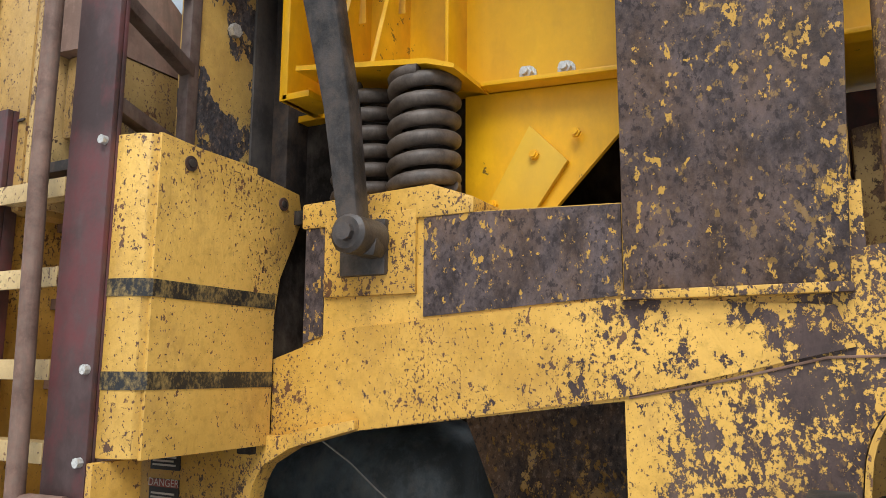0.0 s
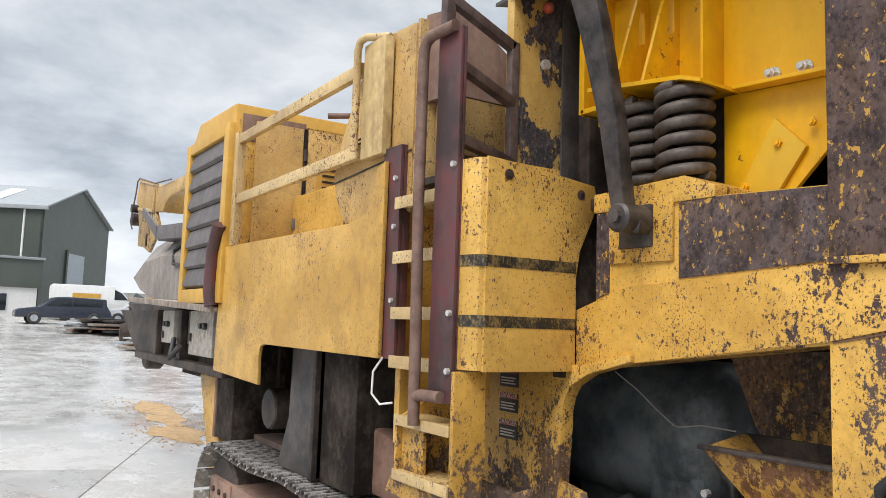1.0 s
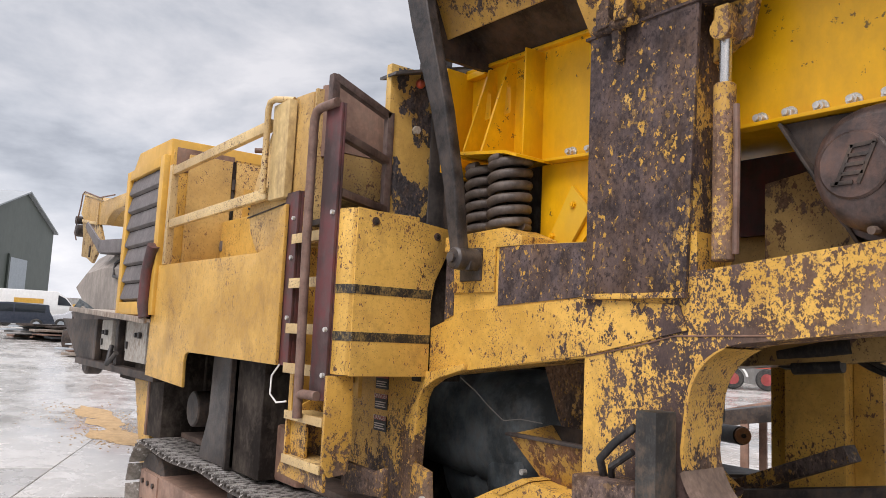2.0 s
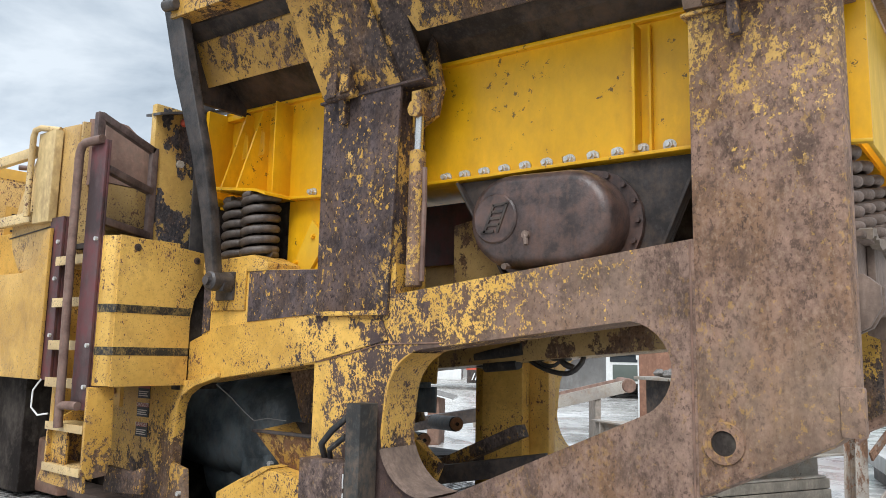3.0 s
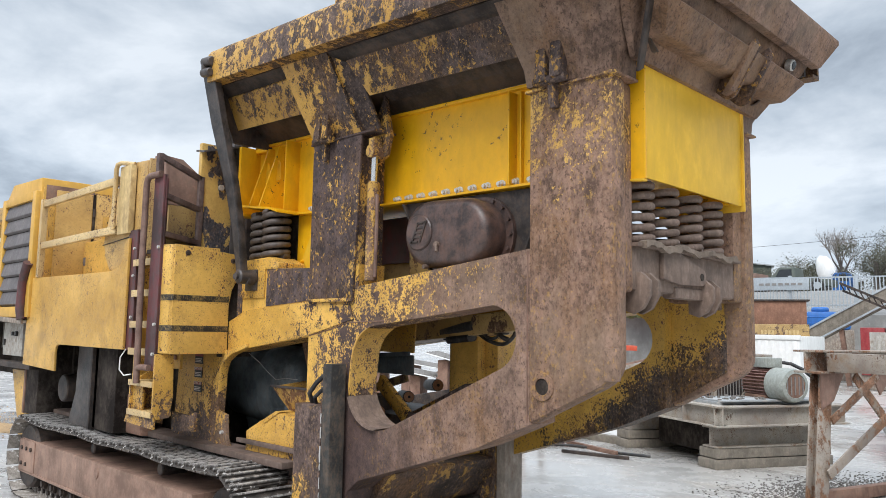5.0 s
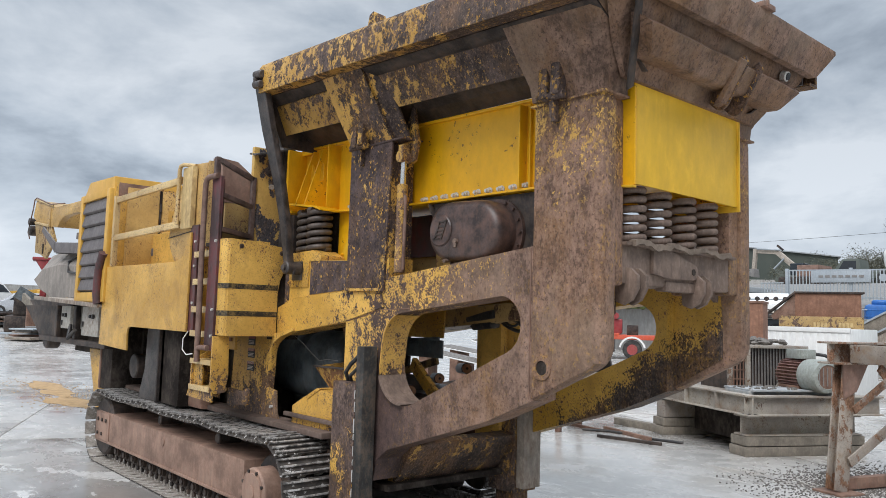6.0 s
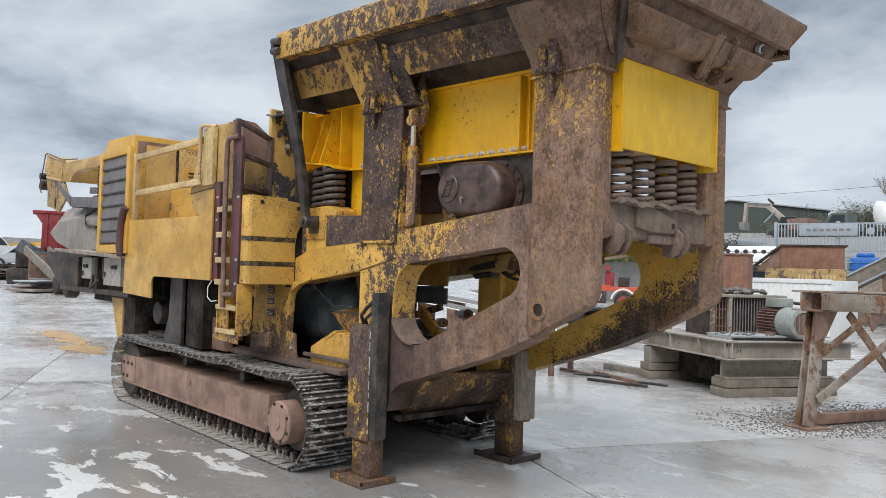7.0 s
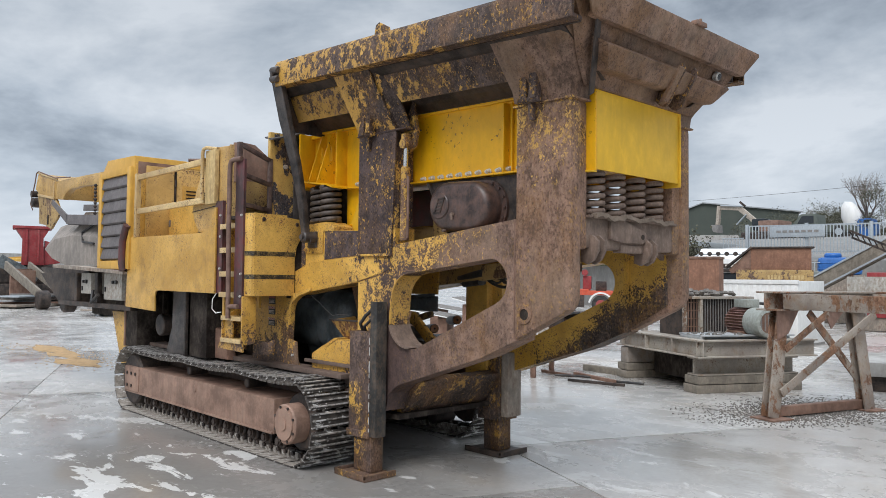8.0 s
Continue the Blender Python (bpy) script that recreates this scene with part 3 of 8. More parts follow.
            rings.append([(p[0] + r * math.sin(a) * math.cos(t * math.tau / seg), p[1] + r * math.sin(a) * math.sin(t * math.tau / seg), p[2] + squash * r * math.cos(a)) for t in range(seg)])
        return self.loft(rings)


def part(name, mesh, material, parent=None, label="", smooth=35):
    data = bpy.data.meshes.new(name)
    data.from_pydata(mesh.v, [], mesh.f)
    bm = bmesh.new(); bm.from_mesh(data)
    bmesh.ops.recalc_face_normals(bm, faces=bm.faces)
    bm.to_mesh(data); bm.free()
    data.shade_smooth()
    data.set_sharp_from_angle(angle=radians(smooth))
    data.materials.append(M[material] if isinstance(material, str) else material)
    ob = new(name, data)
    if parent:
        ob.parent = parent
    if label:
        ob["label"] = label
    return ob


def again(ob, m, parent=None):
    """Another piece on the same mesh."""
    c = bpy.data.objects.new(ob.name, ob.data)
    scene.collection.objects.link(c)
    c.parent = parent or ob.parent
    c.matrix_basis = m
    return c


def empty(name, label, category, at=(0, 0, 0), group=""):
    ob = new(name)
    ob.location = at
    ob.empty_display_size = 0.2
    return tagged(ob, label, category, group)


def arc(cx, cy, r, a0, a1, n=8):
    return [(cx + r * math.cos(radians(a0 + (a1 - a0) * i / n)), cy + r * math.sin(radians(a0 + (a1 - a0) * i / n))) for i in range(n + 1)]

# ---------- ground ----------
def rise(x):
    """The yard climbs gently beyond the conveyor end of the machine."""
    return min(1.35, max(0.0, (-x - 17) * 0.034))


ground_mesh = Mesh()
gx = [-400, -150, -100, -57, -45, -35, -27, -21, -17, -12, -4, 4, 12, 30, 80, 200, 400]
gy = [-400, -150, -60, -25, -12, -4, 4, 12, 25, 60, 150, 400]
ground_mesh.add([(x, y, rise(x) - 0.014) for y in gy for x in gx],
                [(j * len(gx) + i, j * len(gx) + i + 1, (j + 1) * len(gx) + i + 1, (j + 1) * len(gx) + i) for j in range(len(gy) - 1) for i in range(len(gx) - 1)])
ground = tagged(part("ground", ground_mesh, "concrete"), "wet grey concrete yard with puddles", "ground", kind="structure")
SLAB_L, SLAB_W, SLAB_TURN = 6.0, 4.59, 157.0
slab_mesh = Mesh().box(-SLAB_L / 2 + 0.008, SLAB_L / 2 - 0.008, -SLAB_W / 2 + 0.008, SLAB_W / 2 - 0.008, -0.1, 0.0, 0.006)
slab = None
su, sn = Vector((math.cos(radians(SLAB_TURN)), math.sin(radians(SLAB_TURN)), 0)), Vector((math.cos(radians(SLAB_TURN - 90)), math.sin(radians(SLAB_TURN - 90)), 0))
for i in range(-4, 4):
    for j in range(-3, 4):
        c = su * (2.0 + i * SLAB_L + (j % 2) * 1.4) + sn * (-3.16 + (j + 0.5) * SLAB_W)
        if c.x < -13.2:
            continue
        m = Matrix.Translation(c) @ pose(0, 0, 0, 0, 0, SLAB_TURN)
        if slab is None:
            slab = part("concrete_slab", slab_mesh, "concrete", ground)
            slab.matrix_basis = m
        else:
            again(slab, m, ground)

# ---------- the crusher ----------
crusher = empty("mobile_crusher", "worn yellow tracked jaw crusher with a rusty hopper", "crusher")
YC = 0.735          # the machine's middle
FAR = 2 * YC


SLOT = arc(1.38, 1.53, 0.16, -66, 83, 12) + arc(0.54, 1.37, 0.215, 98, 176, 8) + arc(0.55, 1.245, 0.24, 182, 294, 12)
FRAME = [(-0.11, 0.50), (-0.11, 1.51), (-1.06, 1.385), (-1.06, 1.60), (-0.97, 1.62), (-0.97, 1.99), (-0.90, 2.005), (-0.60, 1.96), (-0.10, 1.94),
         (0.36, 1.94), (0.36, 1.81), (1.62, 1.95), (1.62, 1.14), (1.30, 1.0), (0.41, 0.715), (0.31, 0.64), (0.27, 0.50)]
RPOST = [(1.61, 2.735), (2.07, 2.70), (2.07, 1.48)] + arc(1.93, 1.45, 0.14, 0, -62, 6) + [(1.61, 1.135)]
for side, (ya, yb, out) in enumerate(((0.0, 0.2, -1), (FAR - 0.2, FAR, 1))):
    face = ya if out < 0 else yb
    part("side_frame", Mesh().prism(FRAME, ya, yb, "y", [SLOT]), "frame" if out < 0 else "far_frame", crusher, "welded side plate, yellow paint flaking to brown rust")
    skin, thick, thin = face + out * 0.006, face - out * 0.21, face - out * 0.115
    part("rear_post", Mesh().prism(RPOST, min(skin, thin), max(skin, thin), "y", bevel=0.035)
         .box(1.64, 2.045, min(face - out * 0.08, thick), max(face - out * 0.08, thick), 1.74, 2.70, 0.03), "post_brown", crusher, "rust-brown box post with rounded edges")
    part("middle_post", Mesh().prism([(-0.10, 1.742), (-0.10, 2.735), (0.375, 2.715), (0.33, 1.742)], face, face + out * 0.018, "y", bevel=0.004)
         .box(-0.085, 0.345, ya + 0.003, yb - 0.003, 1.93, 2.72, 0.01), "post_dark", crusher, "dark brown primer-coloured post with yellow flecks")
    part("post_ledge", Mesh().box(-0.105, 0.335, min(face, face + out * 0.03), max(face, face + out * 0.03), 1.722, 1.742, 0.003), "beam", crusher)
    # yellow lower band of the forward beam, one plate thicker
    part("beam_band", Mesh().prism([(-1.062, 1.383), (-1.062, 1.60), (-0.82, 1.678), (-0.10, 1.728), (0.30, 1.70), (0.33, 1.62), (-0.11, 1.518)], face, face + out * 0.008, "y"), "beam", crusher)
    part("beam_skin", Mesh().prism([(-0.60, 1.702), (-0.60, 1.957), (-0.105, 1.937), (-0.105, 1.735)], face, face + out * 0.005, "y"), "beam_top", crusher)
    part("edge_skin", Mesh().prism([(-0.968, 1.64), (-0.968, 1.985), (-0.905, 1.995), (-0.905, 1.66)], face, face + out * 0.004, "y"), "beam_top", crusher)
    part("seam_weld", Mesh().tube([(-0.10, face + out * 0.002, 1.517), (0.10, face + out * 0.002, 1.556), (0.28, face + out * 0.002, 1.60), (0.62, face + out * 0.001, 1.61)], 0.003, 6), "rust", crusher)
    part("post_weld", Mesh().tube([(1.608, face + out * 0.002, 1.94), (1.608, face + out * 0.002, 1.15)], 0.004, 6), "rust", crusher)
    # bush in the lower corner
    ring = Mesh()
    cyl_y = (face + out * 0.002, face + out * 0.014)
    ring.loft([[(1.70 + r * math.cos(t * math.tau / 24), y, 1.317 + r * math.sin(t * math.tau / 24)) for t in range(24)] for r, y in ((0.066, cyl_y[0]), (0.062, cyl_y[1]), (0.038, cyl_y[1]), (0.036, face - out * 0.01))], cap=False)
    part("pin_bush", ring, "post_brown", crusher)
    part("pin_hole", Mesh().cyl((1.70, face + out * 0.004, 1.317), (1.70, face + out * 0.009, 1.317), 0.037, 20), "deep", crusher)
# yellow and oil-black inner face of the far post
part("inner_skin", Mesh().prism([(1.615, 1.955), (1.84, 1.955), (1.93, 1.82), (1.95, 1.60), (1.95, 1.36), (1.615, 1.16)], FAR - 0.125, FAR - 0.116, "y"), "far_frame", crusher)
# stub of plate at the rounded heel of the rear post
part("heel_plate", Mesh().box(2.02, 2.085, -0.012, 0.03, 1.36, 1.50, 0.01), "post_brown", crusher)

# opening lining: curved strip at the forward end of the slot
strip = Mesh()
ring_a = arc(0.54, 1.37, 0.213, 112, 176, 8) + arc(0.55, 1.245, 0.238, 180, 200, 3)
ring_b = arc(0.55, 1.245, 0.238, 198, 272, 10)
strip.loft([[(x, -0.012, z), (x, 0.19, z), (x + 0.012, 0.19, z), (x + 0.012, -0.012, z)] for x, z in ring_a])
lip = Mesh().loft([[(x, -0.028, z), (x, 0.19, z), (x + 0.012, 0.19, z + 0.008), (x + 0.012, -0.028, z + 0.008)] for x, z in ring_b])
part("liner_lip", lip, "clevis_dusty", crusher, "bare scuffed lip at the foot of the slot")
part("slot_liner", strip, "lining", crusher, "chipped yellow lining of the slot")
part("inner_plate", Mesh().prism([(-0.60, 1.40), (-0.14, 1.40), (-0.12, 1.66), (-0.60, 1.64)], 0.925, 0.94, "y", bevel=0.003), "lining", crusher, "chipped yellow plate inside the frame")
part("inner_guard", Mesh().box(-0.60, -0.13, 0.915, 0.93, 1.245, 1.385, 0.006).bar((-0.60, 0.905, 1.372), (-0.16, 0.905, 1.395), 0.02, 0.03), "engine", crusher)

# cross members between the two side frames
part("inner_column", Mesh().box(0.03, 0.29, 1.13, 1.27, 0.55, 1.56, 0.008), "panel", crusher, "yellow inner column of the far frame")
part("column_flange", Mesh().box(0.292, 0.41, 1.20, 1.268, 0.80, 1.56, 0.006), "panel", crusher)
part("roof_beam", Mesh().prism([(-0.40, 1.46), (1.24, 1.615), (1.24, 1.74), (-0.40, 1.60)], 0.95, 1.255, "y", bevel=0.01), "old_yellow", crusher, "dull yellow cross beam inside the frame")
part("cross_tube", Mesh().box(1.86, 2.04, 0.2, 1.27, 1.755, 1.965, 0.02), "clevis_dusty", crusher, "dusty brown cross beam under the springs")
part("cross_lip", Mesh().box(1.84, 2.075, 0.19, 1.28, 1.95, 1.968, 0.004), "spring_dusty", crusher)


def clevis(y):
    m = Mesh()
    prof = [(1.97, 1.84), (1.97, 1.67), (2.02, 1.65), (2.07, 1.675), (2.105, 1.735), (2.105, 1.80), (2.06, 1.84)]
    for dy in (-0.055, 0.020):
        m.prism(prof, y + dy, y + dy + 0.026, "y", bevel=0.004)
    m.cyl((2.05, y - 0.05, 1.745), (2.05, y + 0.04, 1.745), 0.022, 12)
    return m


part("lifting_clevis", clevis(0.29), "clevis_dusty", crusher)
part("lifting_clevis", clevis(0.92), "clevis_dusty", crusher)
part("clevis_beam", Mesh().box(1.98, 2.05, 0.58, 0.95, 1.735, 1.79, 0.01), "clevis_dusty", crusher)
part("gusset_tab", Mesh().prism([(0.44, 1.965), (0.56, 1.965)] + arc(0.83, 1.85, 0.045, 60, -90, 6) + [(0.60, 1.80), (0.44, 1.82)], 2.042, 2.066, "x", bevel=0.003), "clevis_dusty", crusher)
part("tab_hole", Mesh().cyl((2.064, 0.825, 1.85), (2.07, 0.825, 1.85), 0.018, 12), "deep", crusher)
# torn rubber strip under the springs
flap = Mesh()
rnd = random.Random(3)
top = [(0.24 + 0.98 * i / 28, 1.980 + 0.008 * math.sin(i * 0.7) + rnd.uniform(-0.006, 0.008)) for i in range(29)]
flap.loft([[(2.075 + rnd.uniform(0, 0.02), y, z), (2.082 + rnd.uniform(0, 0.012), y, z - rnd.uniform(0.022, 0.034)), (2.06, y, z - 0.03), (2.05, y, z)] for y, z in top])
part("rubber_strip", flap, "strip_tan", crusher)
part("corner_gusset", Mesh().prism([(1.30, 1.90), (1.30, 1.70), (1.22, 1.74), (1.24, 1.82)], 1.92, 1.95, "x"), "clevis_dusty", crusher)
for y in (0.36, 0.60, 0.85, 1.09):
    part("coil_spring", Mesh().spring(1.96, y, 1.965, 2.275, 0.078, 0.019, 6.6), "spring_dusty", crusher, "dusty brown coil spring")

# ---------- vibrating feeder (freshly painted) ----------
feeder = part("feeder_trough", Mesh()
    .prism([(-1.13, 2.42), (-1.13, 2.893), (2.03, 2.80), (2.03, 2.275), (1.5, 2.305), (0.2, 2.32), (-0.55, 2.35), (-1.05, 2.42)], 0.215, 0.235, "y")
    .prism([(-1.13, 2.42), (-1.13, 2.893), (2.03, 2.80), (2.03, 2.275), (1.5, 2.305), (0.2, 2.32), (-0.55, 2.35), (-1.05, 2.42)], 1.235, 1.255, "y")
    .box(-1.2, 2.0, 0.23, 1.24, 2.36, 2.38, 0.0), "fresh", crusher, "freshly painted bright yellow feeder trough")
part("feeder_end_plate", Mesh().box(2.083, 2.098, 0.214, 1.256, 2.262, 2.80, 0.004), "fresh_dull", feeder, "dusty yellow end plate")
part("end_cheek", Mesh().box(1.6, 2.112, 0.198, 0.214, 2.252, 2.81, 0.004), "fresh", feeder)
part("end_cheek", Mesh().box(1.6, 2.112, 1.256, 1.27, 2.235, 2.81, 0.004), "fresh_dull", feeder)
part("cheek_curl", Mesh().bar((2.04, 0.196, 2.25), (2.115, 0.196, 2.243), 0.03, 0.012), "fresh_dull", feeder)
part("trough_rim", Mesh().bar((-1.13, 0.205, 2.898), (2.03, 0.205, 2.805), 0.04, 0.018), "fresh", feeder)
part("trough_flange", Mesh().bar((0.30, 0.195, 2.312), (1.62, 0.195, 2.300), 0.06, 0.014)
     .bar((-0.52, 0.19, 2.345), (-0.05, 0.19, 2.318), 0.06, 0.014), "fresh", feeder)
part("trough_rib", Mesh().box(1.352, 1.364, 0.15, 0.216, 2.312, 2.80, 0.002).box(1.40, 1.41, 0.19, 0.216, 2.312, 2.80, 0.002), "fresh", feeder)
bolt_mesh = Mesh().cyl((0, 0, 0), (0, -0.006, 0), 0.025, 14).cyl((0, -0.006, 0), (0, -0.026, 0), 0.0185, 6).cyl((0, -0.026, 0), (0, -0.040, 0), 0.011, 10)
bolt = part("bolt", bolt_mesh, "bolt", feeder, "bright zinc bolt")
bolt.matrix_basis = pose(0.46, 0.214, 2.335)
for i in range(1, 11):
    again(bolt, pose(0.46 + 0.101 * i, 0.214, 2.335 - 0.0007 * i, 0, 37 * i, 0))
for x, z in ((-0.291, 2.362), (-0.40, 2.368)):
    again(bolt, pose(x, 0.214, z))
# the spring pocket at the forward end
part("pocket_flange", Mesh().loft([[(-1.03, y0, 2.435), (-0.60, y0, 2.375), (-0.52, y0, 2.345), (-0.52, y0, 2.333), (-0.60, y0, 2.36), (-1.03, y0, 2.42)] for y0 in (0.0, 0.216)]), "fresh", feeder)
for x0 in (-0.93, -0.79):
    rib = [(0.02, 2.40), (0.216, 2.40), (0.216, 2.86), (0.17, 2.86)]
    hole = [(0.145, 2.60), (0.185, 2.62), (0.18, 2.74), (0.16, 2.76)]
    part("gusset_rib", Mesh().prism(rib, x0, x0 + 0.014, "x", [hole]), "fresh", feeder)
part("end_rib", Mesh().box(-0.598, -0.588, 0.10, 0.216, 2.37, 2.86, 0.002), "fresh", feeder)
part("pocket_frame", Mesh().box(-1.13, -1.10, 0.05, 0.22, 2.36, 2.885, 0.004).box(-1.10, -0.96, 0.17, 0.214, 2.85, 2.88, 0.003).box(-1.12, -1.02, 0.05, 0.2, 2.36, 2.38, 0.003), "fresh", feeder)
part("lower_plate", Mesh().prism([(-0.60, 1.93), (-0.60, 2.345), (-0.10, 2.318), (-0.10, 2.24), (-0.40, 1.93)], 0.232, 0.25, "y"), "fresh", feeder)
part("brace_plate", Mesh().prism([(-0.575, 1.93), (-0.40, 2.225), (-0.295, 2.115), (-0.43, 1.93)], 0.212, 0.231, "y", bevel=0.002), "fresh_dull", feeder)
for x, z in ((-0.27, 2.185), (-0.385, 2.14), (-0.505, 2.015)):
    part("hex_nut", Mesh().cyl((x, 0.212, z), (x, 0.200, z), 0.014, 6).cyl((x, 0.200, z), (x, 0.194, z), 0.008, 10), "fresh", feeder)
for k, (x, y) in enumerate(((-0.865, 0.13), (-0.655, 0.09))):
    part("coil_spring", Mesh().spring(x, y, 2.03, 2.37, 0.082, 0.0205, 6.8), "spring", crusher, "grimy dark coil spring")
part("spring_seat", Mesh().prism([(-0.98, 1.95), (-0.98, 2.02), (-0.58, 2.035), (-0.46, 1.99), (-0.46, 1.95)], -0.01, 0.2, "y", bevel=0.008), "beam", crusher)

# vibrator gearbox on a black V bracket
vplate = part("vee_bracket", Mesh().prism([(0.54, 2.30), (1.60, 2.285), (1.45, 1.93), (1.25, 1.86), (0.82, 1.86), (0.74, 1.93)], 0.20, 0.225, "y", bevel=0.004)
     .bar((0.545, 0.19, 2.295), (0.79, 0.19, 1.88), 0.012, 0.05, (0, 1, 0)).bar((1.595, 0.19, 2.28), (1.43, 0.19, 1.91), 0.012, 0.05, (0, 1, 0)), "dark", crusher, "black greasy V-shaped bracket")


def stadium(cx, cz, half, r, n=12):
    return arc(cx - half, cz, r, 90, 270, n) + arc(cx + half, cz, r, -90, 90, n)


gear_rings = []
for y, gr in ((0.205, 0.185), (0.075, 0.185), (0.035, 0.17), (0.022, 0.14)):
    gear_rings.append([(x + 0.02, y, z + (x - 1.0) * -0.045) for x, z in stadium(1.0, 2.075, 0.125, gr)])
gear = part("gearbox", Mesh().loft(gear_rings), "gearbox", crusher, "brown cast gearbox housing with a round badge", smooth=50)
part("gear_flange", Mesh().loft([[(x + 0.02, y, z + (x - 1.0) * -0.045) for x, z in stadium(1.01, 2.075, 0.15, 0.2)] for y in (0.175, 0.20)]), "gearbox", gear)
badge = part("badge", Mesh().cyl((0.845, 0.045, 2.088), (0.845, 0.012, 2.088), 0.098, 28, rim=0.006), "gearbox", gear, "round raised badge with a letter mark")
letter = Mesh()
for a, b in (((-0.045, -0.055), (0.0, 0.055)), ((0.015, -0.055), (0.06, 0.055)), ((-0.02, 0.0), (0.035, 0.0)), ((-0.06, -0.05), (0.0, -0.05)), ((-0.005, 0.05), (0.065, 0.055)), ((-0.03, -0.025), (0.03, -0.025)), ((-0.012, 0.025), (0.045, 0.025))):
    letter.bar((0.845 + a[0], 0.010, 2.088 + a[1]), (0.845 + b[0], 0.010, 2.088 + b[1]), 0.011, 0.008, (0, 1, 0), 0.001)
part("badge_mark", letter, "dark", badge)
for i in range(7):
    a = radians(-70 + 23 * i)
    x, z = 1.175 + 0.188 * math.cos(a), 2.062 + 0.188 * math.sin(a)
    part("cover_bolt", Mesh().cyl((x, 0.178, z), (x, 0.158, z), 0.010, 6), "gearbox", gear)
part("sight_glass", Mesh().cyl((0.985, 0.03, 2.015), (0.985, 0.006, 2.015), 0.015, 12).cyl((0.985, 0.014, 2.015), (0.990, 0.008, 1.975), 0.009, 8), "spring_dusty", gear)
part("drain_plug", Mesh().cyl((0.89, 0.05, 1.905), (0.89, 0.012, 1.90), 0.012, 8), "spring_dusty", gear)
part("drive_guard", Mesh().prism([(0.36, 1.86), (0.36, 2.16), (0.62, 2.20), (0.95, 2.12), (0.95, 1.86)], 0.40, 0.46, "y", bevel=0.01), "old_yellow", crusher, "dull yellow guard plate behind the gearbox")
# added near-black sheets: the shade behind springs and gearbox is their colour
part("spring_shade", Mesh().box(-1.24, -0.58, 0.28, 0.30, 1.90, 2.42, 0.0), "deep", crusher)
part("gearbox_shade", Mesh().box(-0.95, 1.55, 0.72, 0.74, 1.75, 2.34, 0.0), "deep", crusher)
part("feeder_body", Mesh().box(-0.70, 0.75, 0.60, 0.70, 1.72, 2.01, 0.03), "old_panel", crusher, "dull yellow feeder body behind the gear case")
part("red_panel", Mesh().box(-0.1, 0.75, 0.55, 0.57, 2.0, 2.30, 0.0), "maroon", crusher)

# lock cylinder beside the middle post
ram = part("lock_cylinder", Mesh().cyl((0.435, 0.03, 1.84), (0.44, 0.03, 2.42), 0.036, 16, rim=0.006), "post_brown", crusher, "worn hydraulic cylinder")
part("rod", Mesh().cyl((0.44, 0.03, 2.40), (0.445, 0.03, 2.58), 0.02, 12), "chrome", ram)
part("rod_eye", Mesh().cyl((0.446, -0.01, 2.60), (0.446, 0.07, 2.60), 0.038, 14).box(0.42, 0.47, 0.0, 0.06, 2.60, 2.68, 0.004), "post_brown", ram)
part("hose_pipe", Mesh().tube([(0.485, 0.02, 1.86), (0.49, 0.02, 2.2), (0.487, 0.02, 2.34)], 0.011, 8), "pipe", ram)
part("cylinder_lug", Mesh().prism([(0.37, 2.74), (0.37, 2.52), (0.50, 2.58), (0.53, 2.70), (0.47, 2.95)], 0.07, 0.10, "y", bevel=0.003), "hopper_leg", ram)

# ---------- hopper ----------
def rimz(x):
    return 3.45 - (x + 0.93) * 0.052


